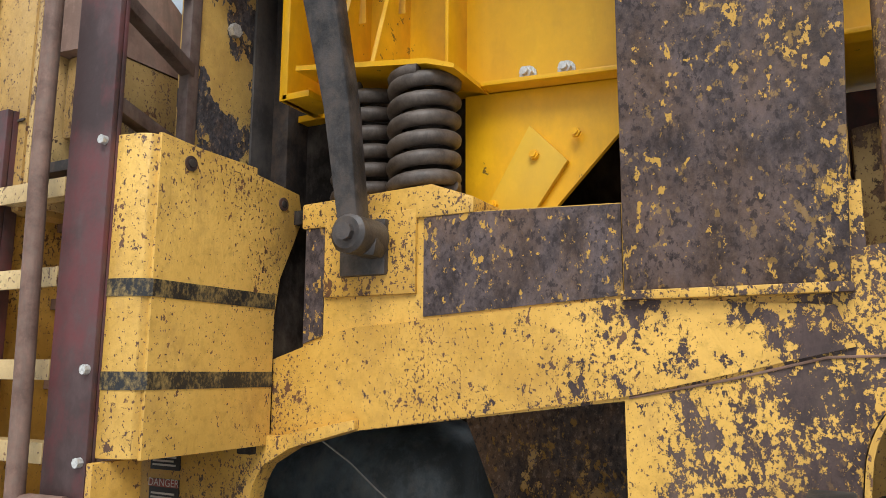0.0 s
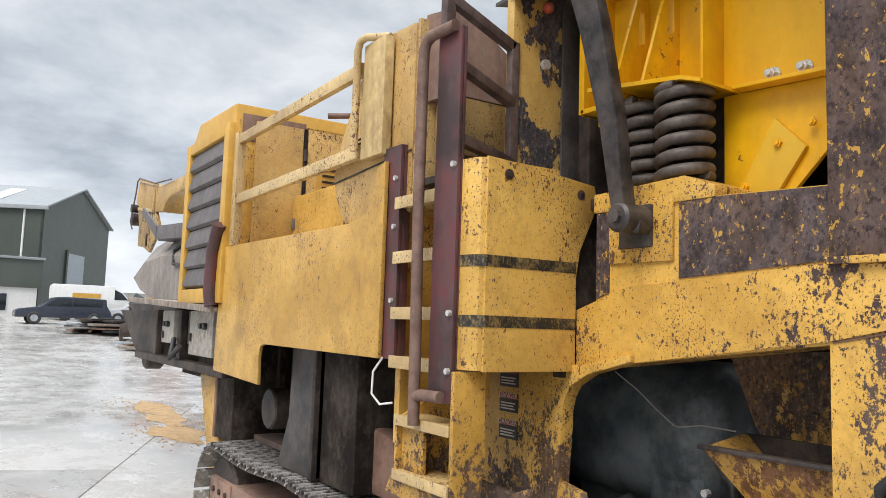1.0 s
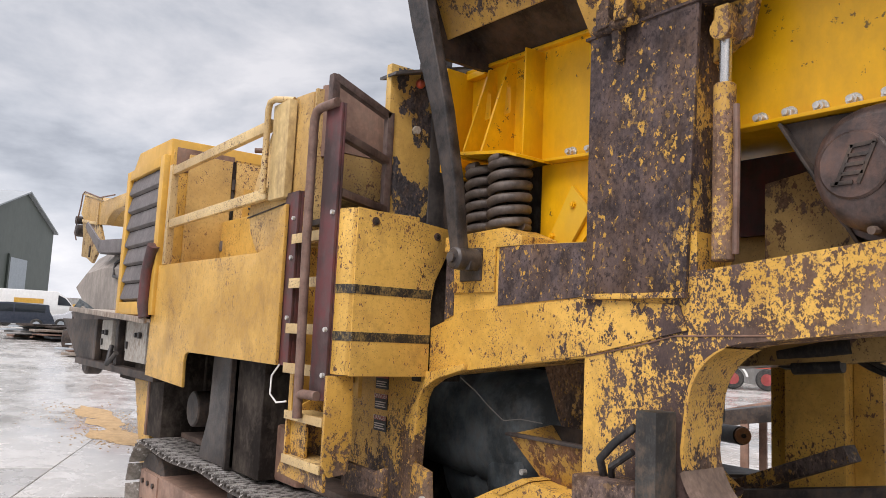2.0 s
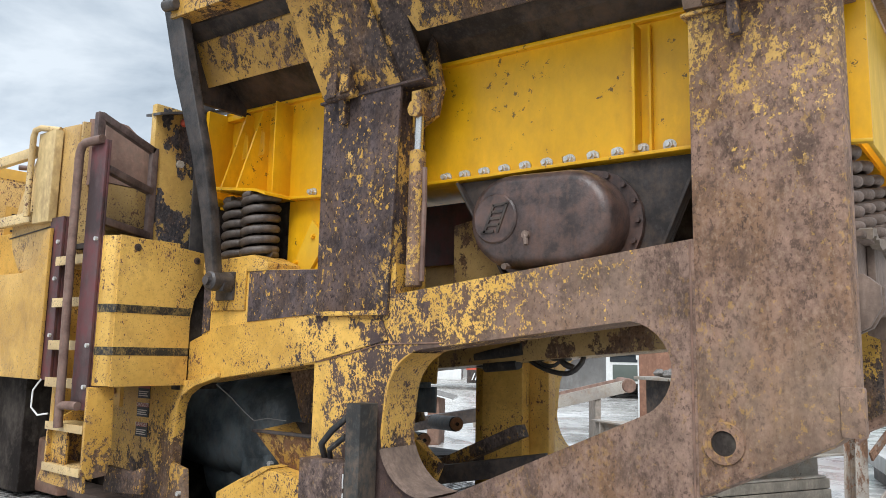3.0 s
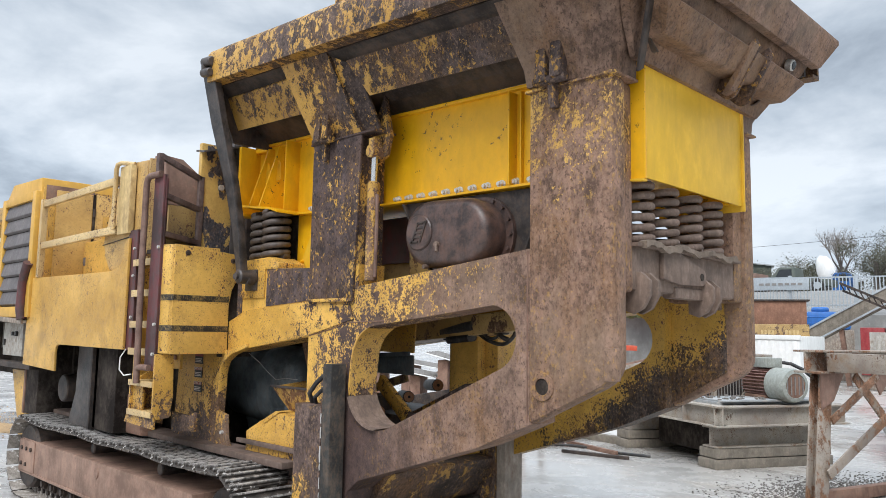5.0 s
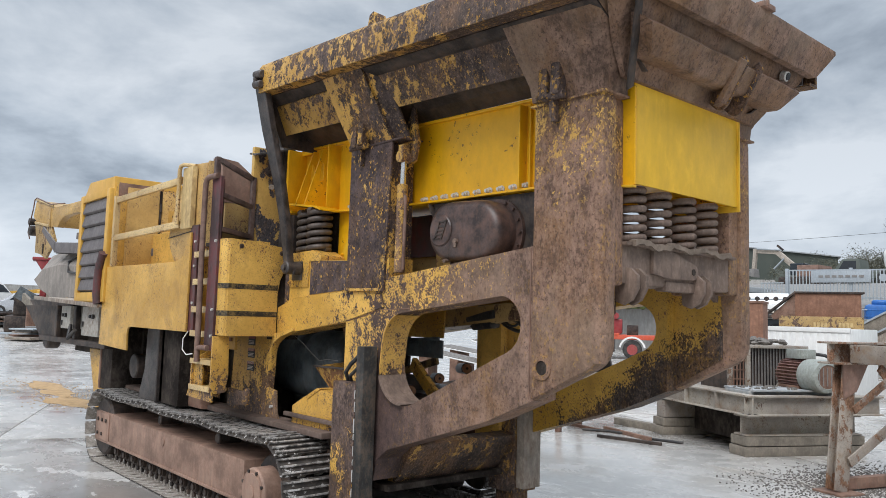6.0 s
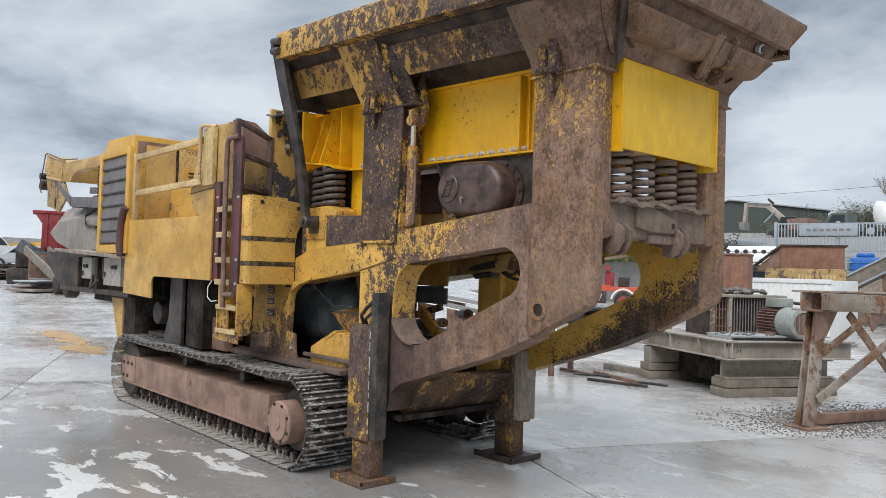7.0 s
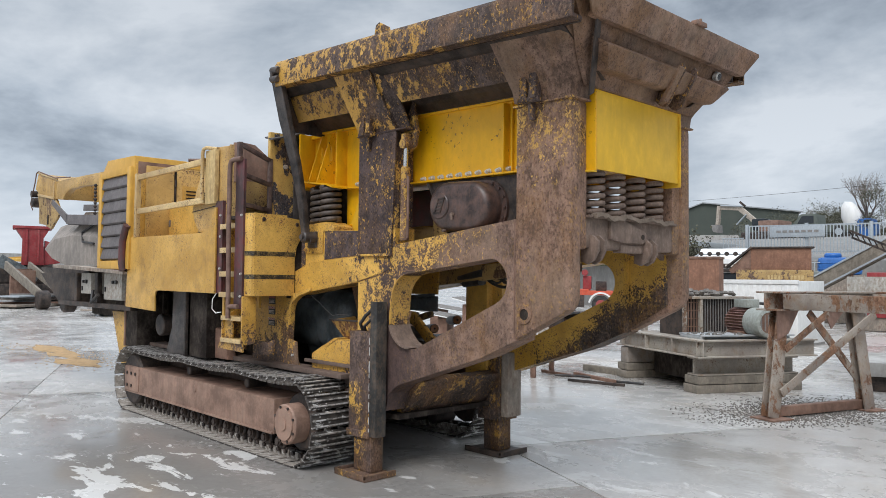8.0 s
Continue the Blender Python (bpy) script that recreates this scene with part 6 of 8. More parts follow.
part("deck_beam", Mesh().box(-6.6, -3.95, -0.40, -0.30, 1.13, 1.19, 0.01), "dark", deck)
part("deck_strut", Mesh().box(-5.98, -5.88, -0.38, -0.32, 1.19, 1.575, 0.01), "dark", deck)
part("deck_strut", Mesh().box(-5.20, -5.10, -0.38, -0.32, 1.19, 1.575, 0.01), "dark", deck)
# added near-black sheet: its colour is the shade under the deck
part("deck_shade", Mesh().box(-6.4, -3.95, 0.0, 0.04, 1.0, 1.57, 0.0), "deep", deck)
for xa, xb, z0 in ((-5.78, -5.40, 1.30), (-4.93, -4.34, 1.24)):
    cab = part("control_cabinet", Mesh().box(xa, xb, -0.36, 0.0, z0, 1.57, 0.01), "grey_box", deck, "pale grey control cabinet")
    part("cabinet_latch", Mesh().box(xa + 0.05, xa + 0.08, -0.375, -0.36, 1.34, 1.40, 0.003), "hose", cab)
    part("cabinet_dial", Mesh().cyl((xb - 0.15, -0.36, 1.46), (xb - 0.15, -0.385, 1.46), 0.025, 12), "hose", cab)
    part("cabinet_dial", Mesh().cyl((xb - 0.25, -0.36, 1.46), (xb - 0.25, -0.385, 1.46), 0.02, 12), "hose", cab)
part("deck_brace", Mesh().prism([(-4.85, 1.10), (-4.45, 0.35), (-4.3, 0.35), (-4.35, 1.10)], -0.28, -0.22, "y", bevel=0.01), "panel", deck)
part("hose_loop", Mesh().tube([(-5.2, -0.4, 1.35), (-5.1, -0.45, 1.2), (-4.95, -0.42, 1.3)], 0.02, 8), "hose", deck)
GOOSE = [(-4.80, 3.05), (-7.35, 3.11), (-8.95, 3.14), (-9.05, 2.84), (-8.62, 2.80), (-8.50, 2.88), (-8.28, 2.945), (-7.75, 2.955), (-7.2, 2.93), (-6.6, 2.83), (-6.2, 2.60), (-4.80, 2.45)]
conv = part("gooseneck", Mesh().prism(GOOSE, 0.22, 0.32, "y", bevel=0.015), "old_panel", crusher, "scuffed yellow gooseneck of the discharge conveyor")
part("gooseneck_arm", Mesh().prism(GOOSE, 0.86, 0.98, "y", bevel=0.015), "old_panel", conv)
part("head_box", Mesh().prism([(-8.90, 3.15), (-10.05, 3.37), (-10.20, 3.10), (-9.95, 2.98), (-9.00, 2.84)], 0.22, 0.97, "y", bevel=0.02), "old_panel", conv, "scuffed conveyor head box")
part("box_lip", Mesh().bar((-8.9, 0.21, 3.17), (-10.05, 0.21, 3.385), 0.02, 0.03).bar((-9.98, 0.21, 2.98), (-9.02, 0.21, 2.85), 0.02, 0.04).bar((-9.04, 0.21, 3.14), (-9.06, 0.21, 2.84), 0.03, 0.02), "rail", conv)
part("head_plate", Mesh().prism([(-10.10, 3.02), (-9.02, 2.84), (-8.75, 2.60), (-9.25, 2.33), (-9.60, 2.42), (-9.95, 2.46), (-9.97, 2.75)], 0.23, 0.27, "y", bevel=0.01), "old_yellow", conv, "brown-stained sloping side plate")
part("plate_slot", Mesh().box(-9.45, -9.38, 0.218, 0.232, 2.42, 2.58, 0.004), "deep", conv)
part("head_motor", Mesh().cyl((-10.25, 0.18, 2.86), (-10.25, 0.5, 2.86), 0.09, 16, rim=0.02).cyl((-10.3, 0.18, 3.02), (-10.3, 0.4, 3.02), 0.06, 12), "dark", conv, "dark head drum motor")
part("head_pipe", Mesh().tube([(-8.2, 0.20, 3.14), (-9.0, 0.20, 3.20), (-9.95, 0.20, 3.40), (-10.08, 0.20, 3.38), (-10.16, 0.20, 3.2), (-10.3, 0.20, 3.0), (-10.4, 0.20, 2.84), (-10.25, 0.20, 2.72)], 0.010, 8), "pipe", conv)
tray = part("shelf_tray", Mesh().box(-7.1, -5.0, -0.15, 0.3, 2.29, 2.31, 0.004), "louvre", conv, "open grey steel tray")
part("tray_wall", Mesh().bar((-7.12, -0.16, 2.375), (-5.0, -0.16, 2.25), 0.02, 0.14), "louvre", tray)
part("tray_wall", Mesh().prism([(-7.10, 2.31), (-7.10, 2.44), (-7.80, 2.71), (-7.86, 2.65)], -0.17, -0.15, "y"), "louvre", tray)
part("tray_wall", Mesh().bar((-7.8, 0.30, 2.62), (-5.0, 0.30, 2.46), 0.02, 0.10), "louvre", tray)
part("belt_chute", Mesh().loft([[(-8.3, -0.12, 1.95), (-7.8, -0.12, 2.10), (-7.0, -0.12, 2.13), (-6.0, -0.12, 2.08), (-5.4, -0.12, 1.9), (-5.6, -0.12, 1.68), (-7.2, -0.12, 1.68), (-7.9, -0.12, 1.80)],
                                [(-8.9, 0.10, 2.06), (-8.25, 0.10, 2.32), (-7.2, 0.10, 2.40), (-6.1, 0.10, 2.34), (-5.4, 0.10, 2.05), (-5.6, 0.10, 1.70), (-7.8, 0.10, 1.70), (-8.6, 0.10, 1.88)],
                                [(-9.2, 0.60, 2.10), (-8.5, 0.60, 2.40), (-7.4, 0.60, 2.50), (-6.1, 0.60, 2.44), (-5.4, 0.60, 2.1), (-5.6, 0.60, 1.70), (-7.9, 0.60, 1.70), (-8.8, 0.60, 1.90)]]), "belt", conv, "dusty grey rubber belt chute", smooth=15)
part("chute_side", Mesh().prism([(-9.3, 2.34), (-8.7, 2.62), (-7.0, 2.56), (-5.0, 2.40), (-5.0, 1.64), (-7.6, 1.66)], 0.62, 0.66, "y"), "concrete_grey", conv)
part("feed_hose", Mesh().tube([(-6.3, 0.0, 2.30), (-6.6, -0.1, 2.16), (-6.45, -0.14, 2.02), (-6.0, -0.14, 1.98)], 0.016, 8), "hose", conv)
chain = Mesh()
for i in range(9):
    chain.ball((-6.25, -0.05, 2.42 + i * 0.05), 0.026, 6)
part("hanging_chain", chain, "dark", conv)
part("tail_frame", Mesh().prism([(-8.6, 1.66), (-6.3, 1.62), (-6.0, 1.15), (-6.5, 1.10), (-7.4, 1.20)], -0.1, 0.3, "y", bevel=0.02), "dark", conv, "dark rusty apron plate")
part("tail_wheel", Mesh().cyl((-7.0, -0.22, 1.14), (-7.0, -0.05, 1.14), 0.15, 18, rim=0.02), "dark", conv)

# ---------- the yard to the rear: trestle and machinery on skids ----------
def local(origin, deg):
    """Metres along a thing's own axes to the world."""
    return pose(origin[0], origin[1], origin[2] if len(origin) > 2 else 0, 0, 0, deg)


def put(ob, m):
    ob.matrix_basis = m
    return ob


tr = put(empty("steel_trestle", "rusty welded steel trestle standing on wet concrete", "trestle"), local((1.235, 4.795), 72) @ Matrix.Diagonal((0.955, 0.955, 0.975, 1.0)))
for v0, v1 in ((-0.01, 0.25), (-2.21, -1.95)):
    vm = (v0 + v1) / 2
    part("top_beam", Mesh().box(0.05, 3.4, v0, v1, 1.455, 1.475, 0.003).box(0.05, 3.4, vm - 0.01, vm + 0.01, 1.27, 1.46, 0.002).box(0.05, 3.4, v0, v1, 1.25, 1.27, 0.003), "trestle_rust", tr, "dusty steel top beam")
for u0 in (0.22, 1.85):
    part("cross_beam", Mesh().box(u0, u0 + 0.16, -2.2, 0.0, 1.27, 1.45, 0.004), "trestle_rust", tr)
for k, (u, v, lean) in enumerate(((0.0, 0.0, 0.30), (1.70, 0.0, -0.06), (0.0, -2.2, 0.30), (1.70, -2.2, -0.06))):
    w = v + 0.12
    part("leg", Mesh().bar((u, v - 0.05, 0.02), (u + lean, w - 0.05, 1.25), 0.19, 0.02, (0, 1, 0)).bar((u, v + 0.05, 0.02), (u + lean, w + 0.05, 1.25), 0.19, 0.02, (0, 1, 0)).bar((u, v, 0.02), (u + lean, w, 1.25), 0.02, 0.10, (0, 1, 0)), "trestle_rust", tr)
    part("foot", Mesh().box(u - 0.15, u + 0.19, v - 0.17, v + 0.17, 0.0, 0.02, 0.003), "rust", tr)
part("brace", Mesh().bar((0.10, -0.07, 0.30), (1.80, -0.07, 1.20), 0.02, 0.10, (0, 0, 1)), "trestle_rust", tr)
part("brace", Mesh().bar((0.20, -0.05, 0.80), (0.95, -0.05, 1.22), 0.02, 0.08, (0, 0, 1)), "trestle_rust", tr)
part("brace", Mesh().bar((0.75, 0.07, 1.22), (1.80, 0.07, 0.24), 0.02, 0.10, (0, 0, 1)), "trestle_rust", tr)
part("gusset", Mesh().prism([(0.15, 1.26), (0.52, 1.26), (0.34, 0.98), (0.15, 0.90)], 0.02, 0.035, "y"), "rust_pink", tr)
part("gusset", Mesh().prism([(0.95, 1.26), (1.35, 1.26), (1.1, 1.02)], 0.02, 0.035, "y"), "rust_pink", tr)
part("ground_rail", Mesh().box(0.15, 1.75, 0.0, 0.09, 0.02, 0.13, 0.004), "rust", tr)

skid = put(empty("crusher_skid", "dusty steel skid frame with an electric motor and screen cage", "machinery"), local((-0.27, 5.92), 63))
for k, (z0, z1, inset) in enumerate(((0.0, 0.115, 0.0), (0.125, 0.235, 0.02))):
    part("timber_bearer", Mesh().box(inset, 1.75 - inset, -0.02, 0.30, z0, z1, 0.012), "timber", skid)
    part("timber_bearer", Mesh().box(inset - 0.1, 1.9, 1.70, 2.0, z0, z1, 0.012), "timber", skid)
part("bearer_beam", Mesh().box(0.04, 1.7, 0.0, 0.26, 0.24, 0.26, 0.003).box(0.04, 1.7, 0.11, 0.135, 0.26, 0.47, 0.002).box(0.04, 1.7, 0.0, 0.26, 0.465, 0.485, 0.003), "dust_rust", skid)
part("bearer_beam", Mesh().box(-0.05, 1.9, 1.74, 1.95, 0.24, 0.485, 0.01), "dust_rust", skid)
part("base_channel", Mesh().box(-0.05, 1.9, -0.085, -0.07, 0.515, 0.725, 0.002).box(-0.05, 1.9, -0.16, 0.0, 0.72, 0.742, 0.003).box(-0.05, 1.9, -0.16, 0.0, 0.50, 0.52, 0.003), "dust_rust", skid, "dusty steel base beam")
part("base_channel", Mesh().box(0.005, 0.02, -0.16, 2.08, 0.515, 0.725, 0.002).box(-0.06, 0.09, -0.164, 2.08, 0.724, 0.746, 0.003).box(-0.06, 0.09, -0.164, 2.08, 0.50, 0.52, 0.003), "dust_rust", skid, "dusty steel base beam")
for v in (0.5, 1.2, 1.9):
    part("stiffener", Mesh().box(-0.06, 0.03, v, v + 0.015, 0.515, 0.725, 0.0), "dust_rust", skid)
part("deck_plate", Mesh().box(0.0, 1.9, -0.1, 2.08, 0.70, 0.72, 0.0), "dust_rust", skid)
part("motor_base", Mesh().box(0.10, 1.6, 0.05, 0.12, 0.74, 0.78, 0.003).box(0.10, 1.6, -0.05, 0.55, 0.78, 0.802, 0.004).box(0.08, 0.14, 0.0, 0.5, 0.74, 0.78, 0.003), "base_blue", skid, "blue-grey motor base")
MU, MZ = 1.05, 0.975


def across(v, r, a):
    """Round the motor's axis, which runs across the skid."""
    return (MU + r * math.cos(a), v, MZ + r * math.sin(a))


motor = part("electric_motor", Mesh().cyl((MU, 0.56, MZ), (MU, 0.10, MZ), 0.165, 28, rim=0.012), "rust", skid, "finned rusty electric motor")
part("motor_foot", Mesh().box(MU - 0.17, MU + 0.17, 0.14, 0.50, 0.80, 0.84, 0.008), "rust", motor)
for i in range(28):
    a = math.tau * i / 28
    part("fin", Mesh().loft([[across(v, 0.158, a - 0.03), across(v, 0.198, a - 0.02), across(v, 0.198, a + 0.02), across(v, 0.158, a + 0.03)] for v in (0.53, 0.12)]), "fin_rust", motor)
part("fan_cowl", Mesh().loft([[across(v, r, t * math.tau / 28) for t in range(28)] for v, r in ((0.12, 0.205), (-0.13, 0.208), (-0.18, 0.195), (-0.195, 0.15), (-0.18, 0.145))]), "cowl_grey", motor, "pale green-grey fan cowl")
part("fan_grille", Mesh().cyl((MU, -0.175, MZ), (MU, -0.183, MZ), 0.148, 24), "rust", motor)
for i in range(5):
    part("grille_bar", Mesh().box(MU - 0.13 + i * 0.058, MU - 0.118 + i * 0.058, -0.192, -0.184, MZ - 0.11, MZ + 0.11, 0.0), "mesh_grey", motor)
part("terminal_box", Mesh().box(MU - 0.11, MU + 0.11, 0.14, 0.42, MZ + 0.20, MZ + 0.32, 0.01), "cowl_grey", motor, "grey-green terminal box")
part("motor_lead", Mesh().tube([(MU + 0.1, 0.2, MZ + 0.27), (MU + 0.25, 0.15, MZ + 0.25), (MU + 0.35, 0.05, MZ + 0.18), (MU + 0.45, -0.05, MZ + 0.05)], 0.022, 8), "hose", motor)
cage = part("screen_cage", Mesh().box(0.36, 0.41, 0.80, 0.86, 0.74, 1.30, 0.004).box(0.60, 0.65, 0.75, 0.81, 0.74, 1.30, 0.004).box(1.45, 1.50, 0.75, 0.81, 0.74, 1.30, 0.004).box(0.33, 1.55, 0.74, 1.7, 1.28, 1.32, 0.006), "dust_rust", skid, "dusty mesh guard cage")
for i in range(17):
    part("cage_bar", Mesh().box(0.66 + i * 0.047, 0.672 + i * 0.047, 0.79, 0.80, 0.74, 1.29, 0.0), "mesh_grey", cage)
for i in range(4):
    part("cage_bar", Mesh().box(0.42 + i * 0.05, 0.435 + i * 0.05, 0.80, 0.81, 0.74, 1.29, 0.0), "rust", cage)
for i in range(4):
    part("cage_bar", Mesh().box(0.41, 0.60, 0.795, 0.805, 0.86 + i * 0.12, 0.875 + i * 0.12, 0.0), "rust", cage)
part("cage_brace", Mesh().bar((1.0, 0.72, 0.74), (1.45, 0.72, 1.22), 0.02, 0.05), "dust_rust", cage)
part("cage_core", Mesh().box(0.45, 1.5, 0.95, 1.6, 0.72, 1.28, 0.0), "dark", cage)
# added near-black block stands for the shadow between the skid bearers
part("skid_shade", Mesh().box(0.35, 1.6, 0.40, 1.62, 0.10, 0.50, 0.03), "deep", skid)
rub = Mesh()
rnd = random.Random(9)
for i in range(70):
    u, v = rnd.uniform(0.4, 1.3), rnd.uniform(0.8, 1.5)
    r = rnd.uniform(0.03, 0.07)
    rub.ball((u, v, 1.32 + r * 0.4 + rnd.uniform(0, 0.05)), r, 6, 0.7)
tagged(part("rubble", rub, "gravel", cage), kind="stuff")
grit = Mesh()
for i in range(60):
    grit.ball((rnd.uniform(0.1, 1.3), rnd.uniform(-0.03, 0.5), 0.803 + rnd.uniform(0, 0.01)), rnd.uniform(0.015, 0.04), 5, 0.5)
tagged(part("spilled_grit", grit, "gravel", skid), kind="stuff")

grav = Mesh()
for i in range(6500):
    u = rnd.gauss(0.9, 0.8)
    v = rnd.gauss(0.20, 0.40)
    if math.hypot((u - 0.9) / 1.6, (v - 0.35) / 0.9) > 1.15:
        continue
    p = local((1.235, 4.795), 72) @ Vector((u, v, 0))
    r = rnd.uniform(0.004, 0.014)
    grav.ball((p.x, p.y, r * 0.3), r, 5, 0.6)
tagged(part("gravel", grav, "gravel"), "loose grey gravel under the steel trestle", "gravel", kind="stuff")

# loose scrap near the skid
for k, (x0, y0, x1, y1, w, h, mat) in enumerate(((-2.6, 6.3, -1.6, 5.95, 0.06, 0.05, "rust"), (-2.9, 7.0, -2.1, 6.85, 0.12, 0.10, "timber"), (-3.2, 6.2, -2.5, 6.05, 0.05, 0.04, "rust"), (-2.2, 5.6, -1.3, 5.75, 0.05, 0.04, "dark"))):
    tagged(part("steel_offcut", Mesh().bar((x0, y0, h / 2), (x1, y1, h / 2), w, h), mat), "rusty steel offcut lying on the concrete", "scrap", "scrap offcuts")
tagged(part("cable", Mesh().tube([(-2.7, 5.9, 0.02), (-2.4, 6.1, 0.02), (-2.0, 6.15, 0.02), (-1.7, 6.0, 0.02), (-1.2, 6.1, 0.02)], 0.018, 6), "hose"), "black cable lying on the concrete", "cable")
# bright sheets and old rollers behind the machine
for k, (x, y, z, ry, rz, sx, sy) in enumerate(((-6.3, 8.2, 0.95, 14, 30, 1.5, 1.0), (-7.6, 7.6, 0.8, 10, 35, 1.6, 1.1), (-8.4, 9.2, 0.8, 8, 28, 1.6, 1.0))):
    sh = put(empty("cladding_sheet", "pale ribbed steel sheet leaning on scrap", "steel sheet", group="cladding sheets"), pose(x, y, 0, 0, 0, rz))
    part("sheet", Mesh().box(-sx / 2, sx / 2, -sy / 2, sy / 2, -0.008, 0.008, 0.002, pose(0, 0, z, 0, ry, 0)), "white", sh)
    for r in range(5):
        part("rib", Mesh().box(-sx / 2, sx / 2, -0.02, 0.02, 0.0, 0.03, 0.002, pose(0, 0, z, 0, ry, 0) @ pose(0, -sy / 2 + sy * (r + 0.5) / 5, 0)), "mesh_grey", sh)
    part("bearer", Mesh().box(-0.5, -0.3, -0.4, 0.4, 0, z + 0.05, 0.01).box(0.3, 0.5, -0.4, 0.4, 0, z - 0.12, 0.01), "rust", sh)
scrap = put(empty("scrap_conveyor", "rust-brown conveyor section lying behind the machine", "conveyor"), local((-5.6, 9.0), 35))
part("side_channel", Mesh().bar((0, 0, 0.35), (2.8, 0, 1.05), 0.06, 0.22), "dust_rust", scrap)
part("side_channel", Mesh().bar((0, 0.8, 0.35), (2.8, 0.8, 1.05), 0.06, 0.22), "rust_pink", scrap)
part("head_drum", Mesh().cyl((2.8, -0.05, 1.05), (2.8, 0.85, 1.05), 0.13, 18, rim=0.02), "rust", scrap)
part("prop", Mesh().box(2.2, 2.3, 0, 0.8, 0, 0.9, 0.01), "concrete_grey", scrap)
part("prop", Mesh().box(0.1, 0.2, 0, 0.8, 0, 0.35, 0.01), "concrete_grey", scrap)

bc = put(empty("belt_conveyor", "black belt conveyor section lying behind the crusher", "conveyor"), local((-5.6, 4.7), 16))
part("side_channel", Mesh().bar((0, 0, 0.30), (3.4, 0, 0.95), 0.06, 0.16), "dark", bc)
part("side_channel", Mesh().bar((0, 0.75, 0.30), (3.4, 0.75, 0.95), 0.06, 0.16), "dark", bc)
part("belt", Mesh().bar((0, 0.375, 0.37), (3.4, 0.375, 1.02), 0.68, 0.03), "hose", bc)
for i in range(6):
    u = 0.25 + i * 0.58
    part("idler_roller", Mesh().cyl((u, 0.06, 0.27 + u * 0.191), (u, 0.69, 0.27 + u * 0.191), 0.05, 12, rim=0.006), "rust", bc)
for x, h in ((0.2, 0.30), (2.9, 0.82)):
    for y in (0.0, 0.75):
        part("trestle_leg", Mesh().bar((x, y, 0.0), (x, y, h), 0.08, 0.06), "rust", bc)

# ---------- middle distance ----------
tk = put(empty("rusty_tank", "square orange-rust steel tank", "tank"), local((-3.43, 12.3), 18))
part("shell", Mesh().box(-0.34, 0.32, -0.34, 0.34, 0, 2.06, 0.02), "rust_box", tk)
part("rim", Mesh().box(-0.36, 0.34, -0.36, 0.36, 2.05, 2.10, 0.01), "rust", tk)

ct = put(empty("white_container", "white corrugated steel container", "container"), local((-4.75, 14.35), 3))
part("body", Mesh().box(0, 2.48, 0, 1.9, 0.05, 1.58, 0.02), "white", ct)
for i in range(16):
    part("corrugation", Mesh().box(0.08 + i * 0.15, 0.155 + i * 0.15, -0.02, 0.0, 0.15, 1.48, 0.005), "white", ct)
part("top_rail", Mesh().box(-0.02, 2.50, -0.03, 0.03, 1.50, 1.60, 0.005), "white", ct)
part("base", Mesh().box(0, 2.48, 0, 1.9, 0, 0.06, 0.0), "mesh_grey", ct)

hp = put(empty("rusty_screen_hopper", "rusty hopper box on a dusty screening frame", "hopper"), local((-5.2, 17.7), 25))
part("frame", Mesh().box(-0.1, 1.95, 0, 1.6, 0, 1.90, 0.03), "old_yellow", hp)
part("upper_box", Mesh().box(0.30, 1.90, 0.05, 1.5, 1.88, 2.52, 0.02), "rust_box", hp)
part("slope_side", Mesh().prism([(-0.30, 1.9), (0.30, 2.50), (0.30, 1.86), (-0.25, 1.80)], 0.05, 1.5, "y", bevel=0.01), "rust", hp)
part("roof", Mesh().bar((-0.40, 0.75, 1.95), (0.32, 0.75, 2.56), 1.6, 0.05).box(0.28, 1.98, 0.0, 1.6, 2.52, 2.57, 0.01), "dark", hp)
for i, (a, b) in enumerate(((0.75, 1.10), (1.35, 1.72))):
    for j in range(4):
        part("faded_mark", Mesh().box(a + (b - a) * j / 4, a + (b - a) * (j + 0.7) / 4, -0.01, 0.0, 1.62, 1.74, 0.0), "cream", hp)

bt = put(empty("blue_tank", "blue plastic water tank on a steel stand", "tank"), local((-6.45, 27.0), 22) @ Matrix.Diagonal((1.275, 1.275, 1.45, 1.0)))
part("stand", Mesh().box(-0.1, 1.25, -0.1, 0.8, 0, 1.27, 0.02), "concrete_grey", bt)
part("tank", Mesh().box(0, 0.85, 0, 0.7, 1.27, 1.74, 0.10).cyl((0.42, 0.35, 1.72), (0.42, 0.35, 1.86), 0.24, 16, rim=0.04).box(0.75, 1.2, 0.05, 0.65, 1.27, 1.68, 0.10), "blue", bt, smooth=50)
part("tank_rib", Mesh().box(-0.012, 0.862, -0.012, 0.712, 1.42, 1.45, 0.01).box(-0.012, 0.862, -0.012, 0.712, 1.58, 1.61, 0.01), "blue", bt)
part("stand_rail", Mesh().bar((-0.25, -0.12, 1.25), (-0.25, -0.12, 1.62), 0.03, 0.03).bar((-0.1, -0.12, 1.25), (-0.1, -0.12, 1.62), 0.03, 0.03).bar((-0.3, -0.12, 1.60), (0.05, -0.12, 1.60), 0.03, 0.03), "galv", bt)

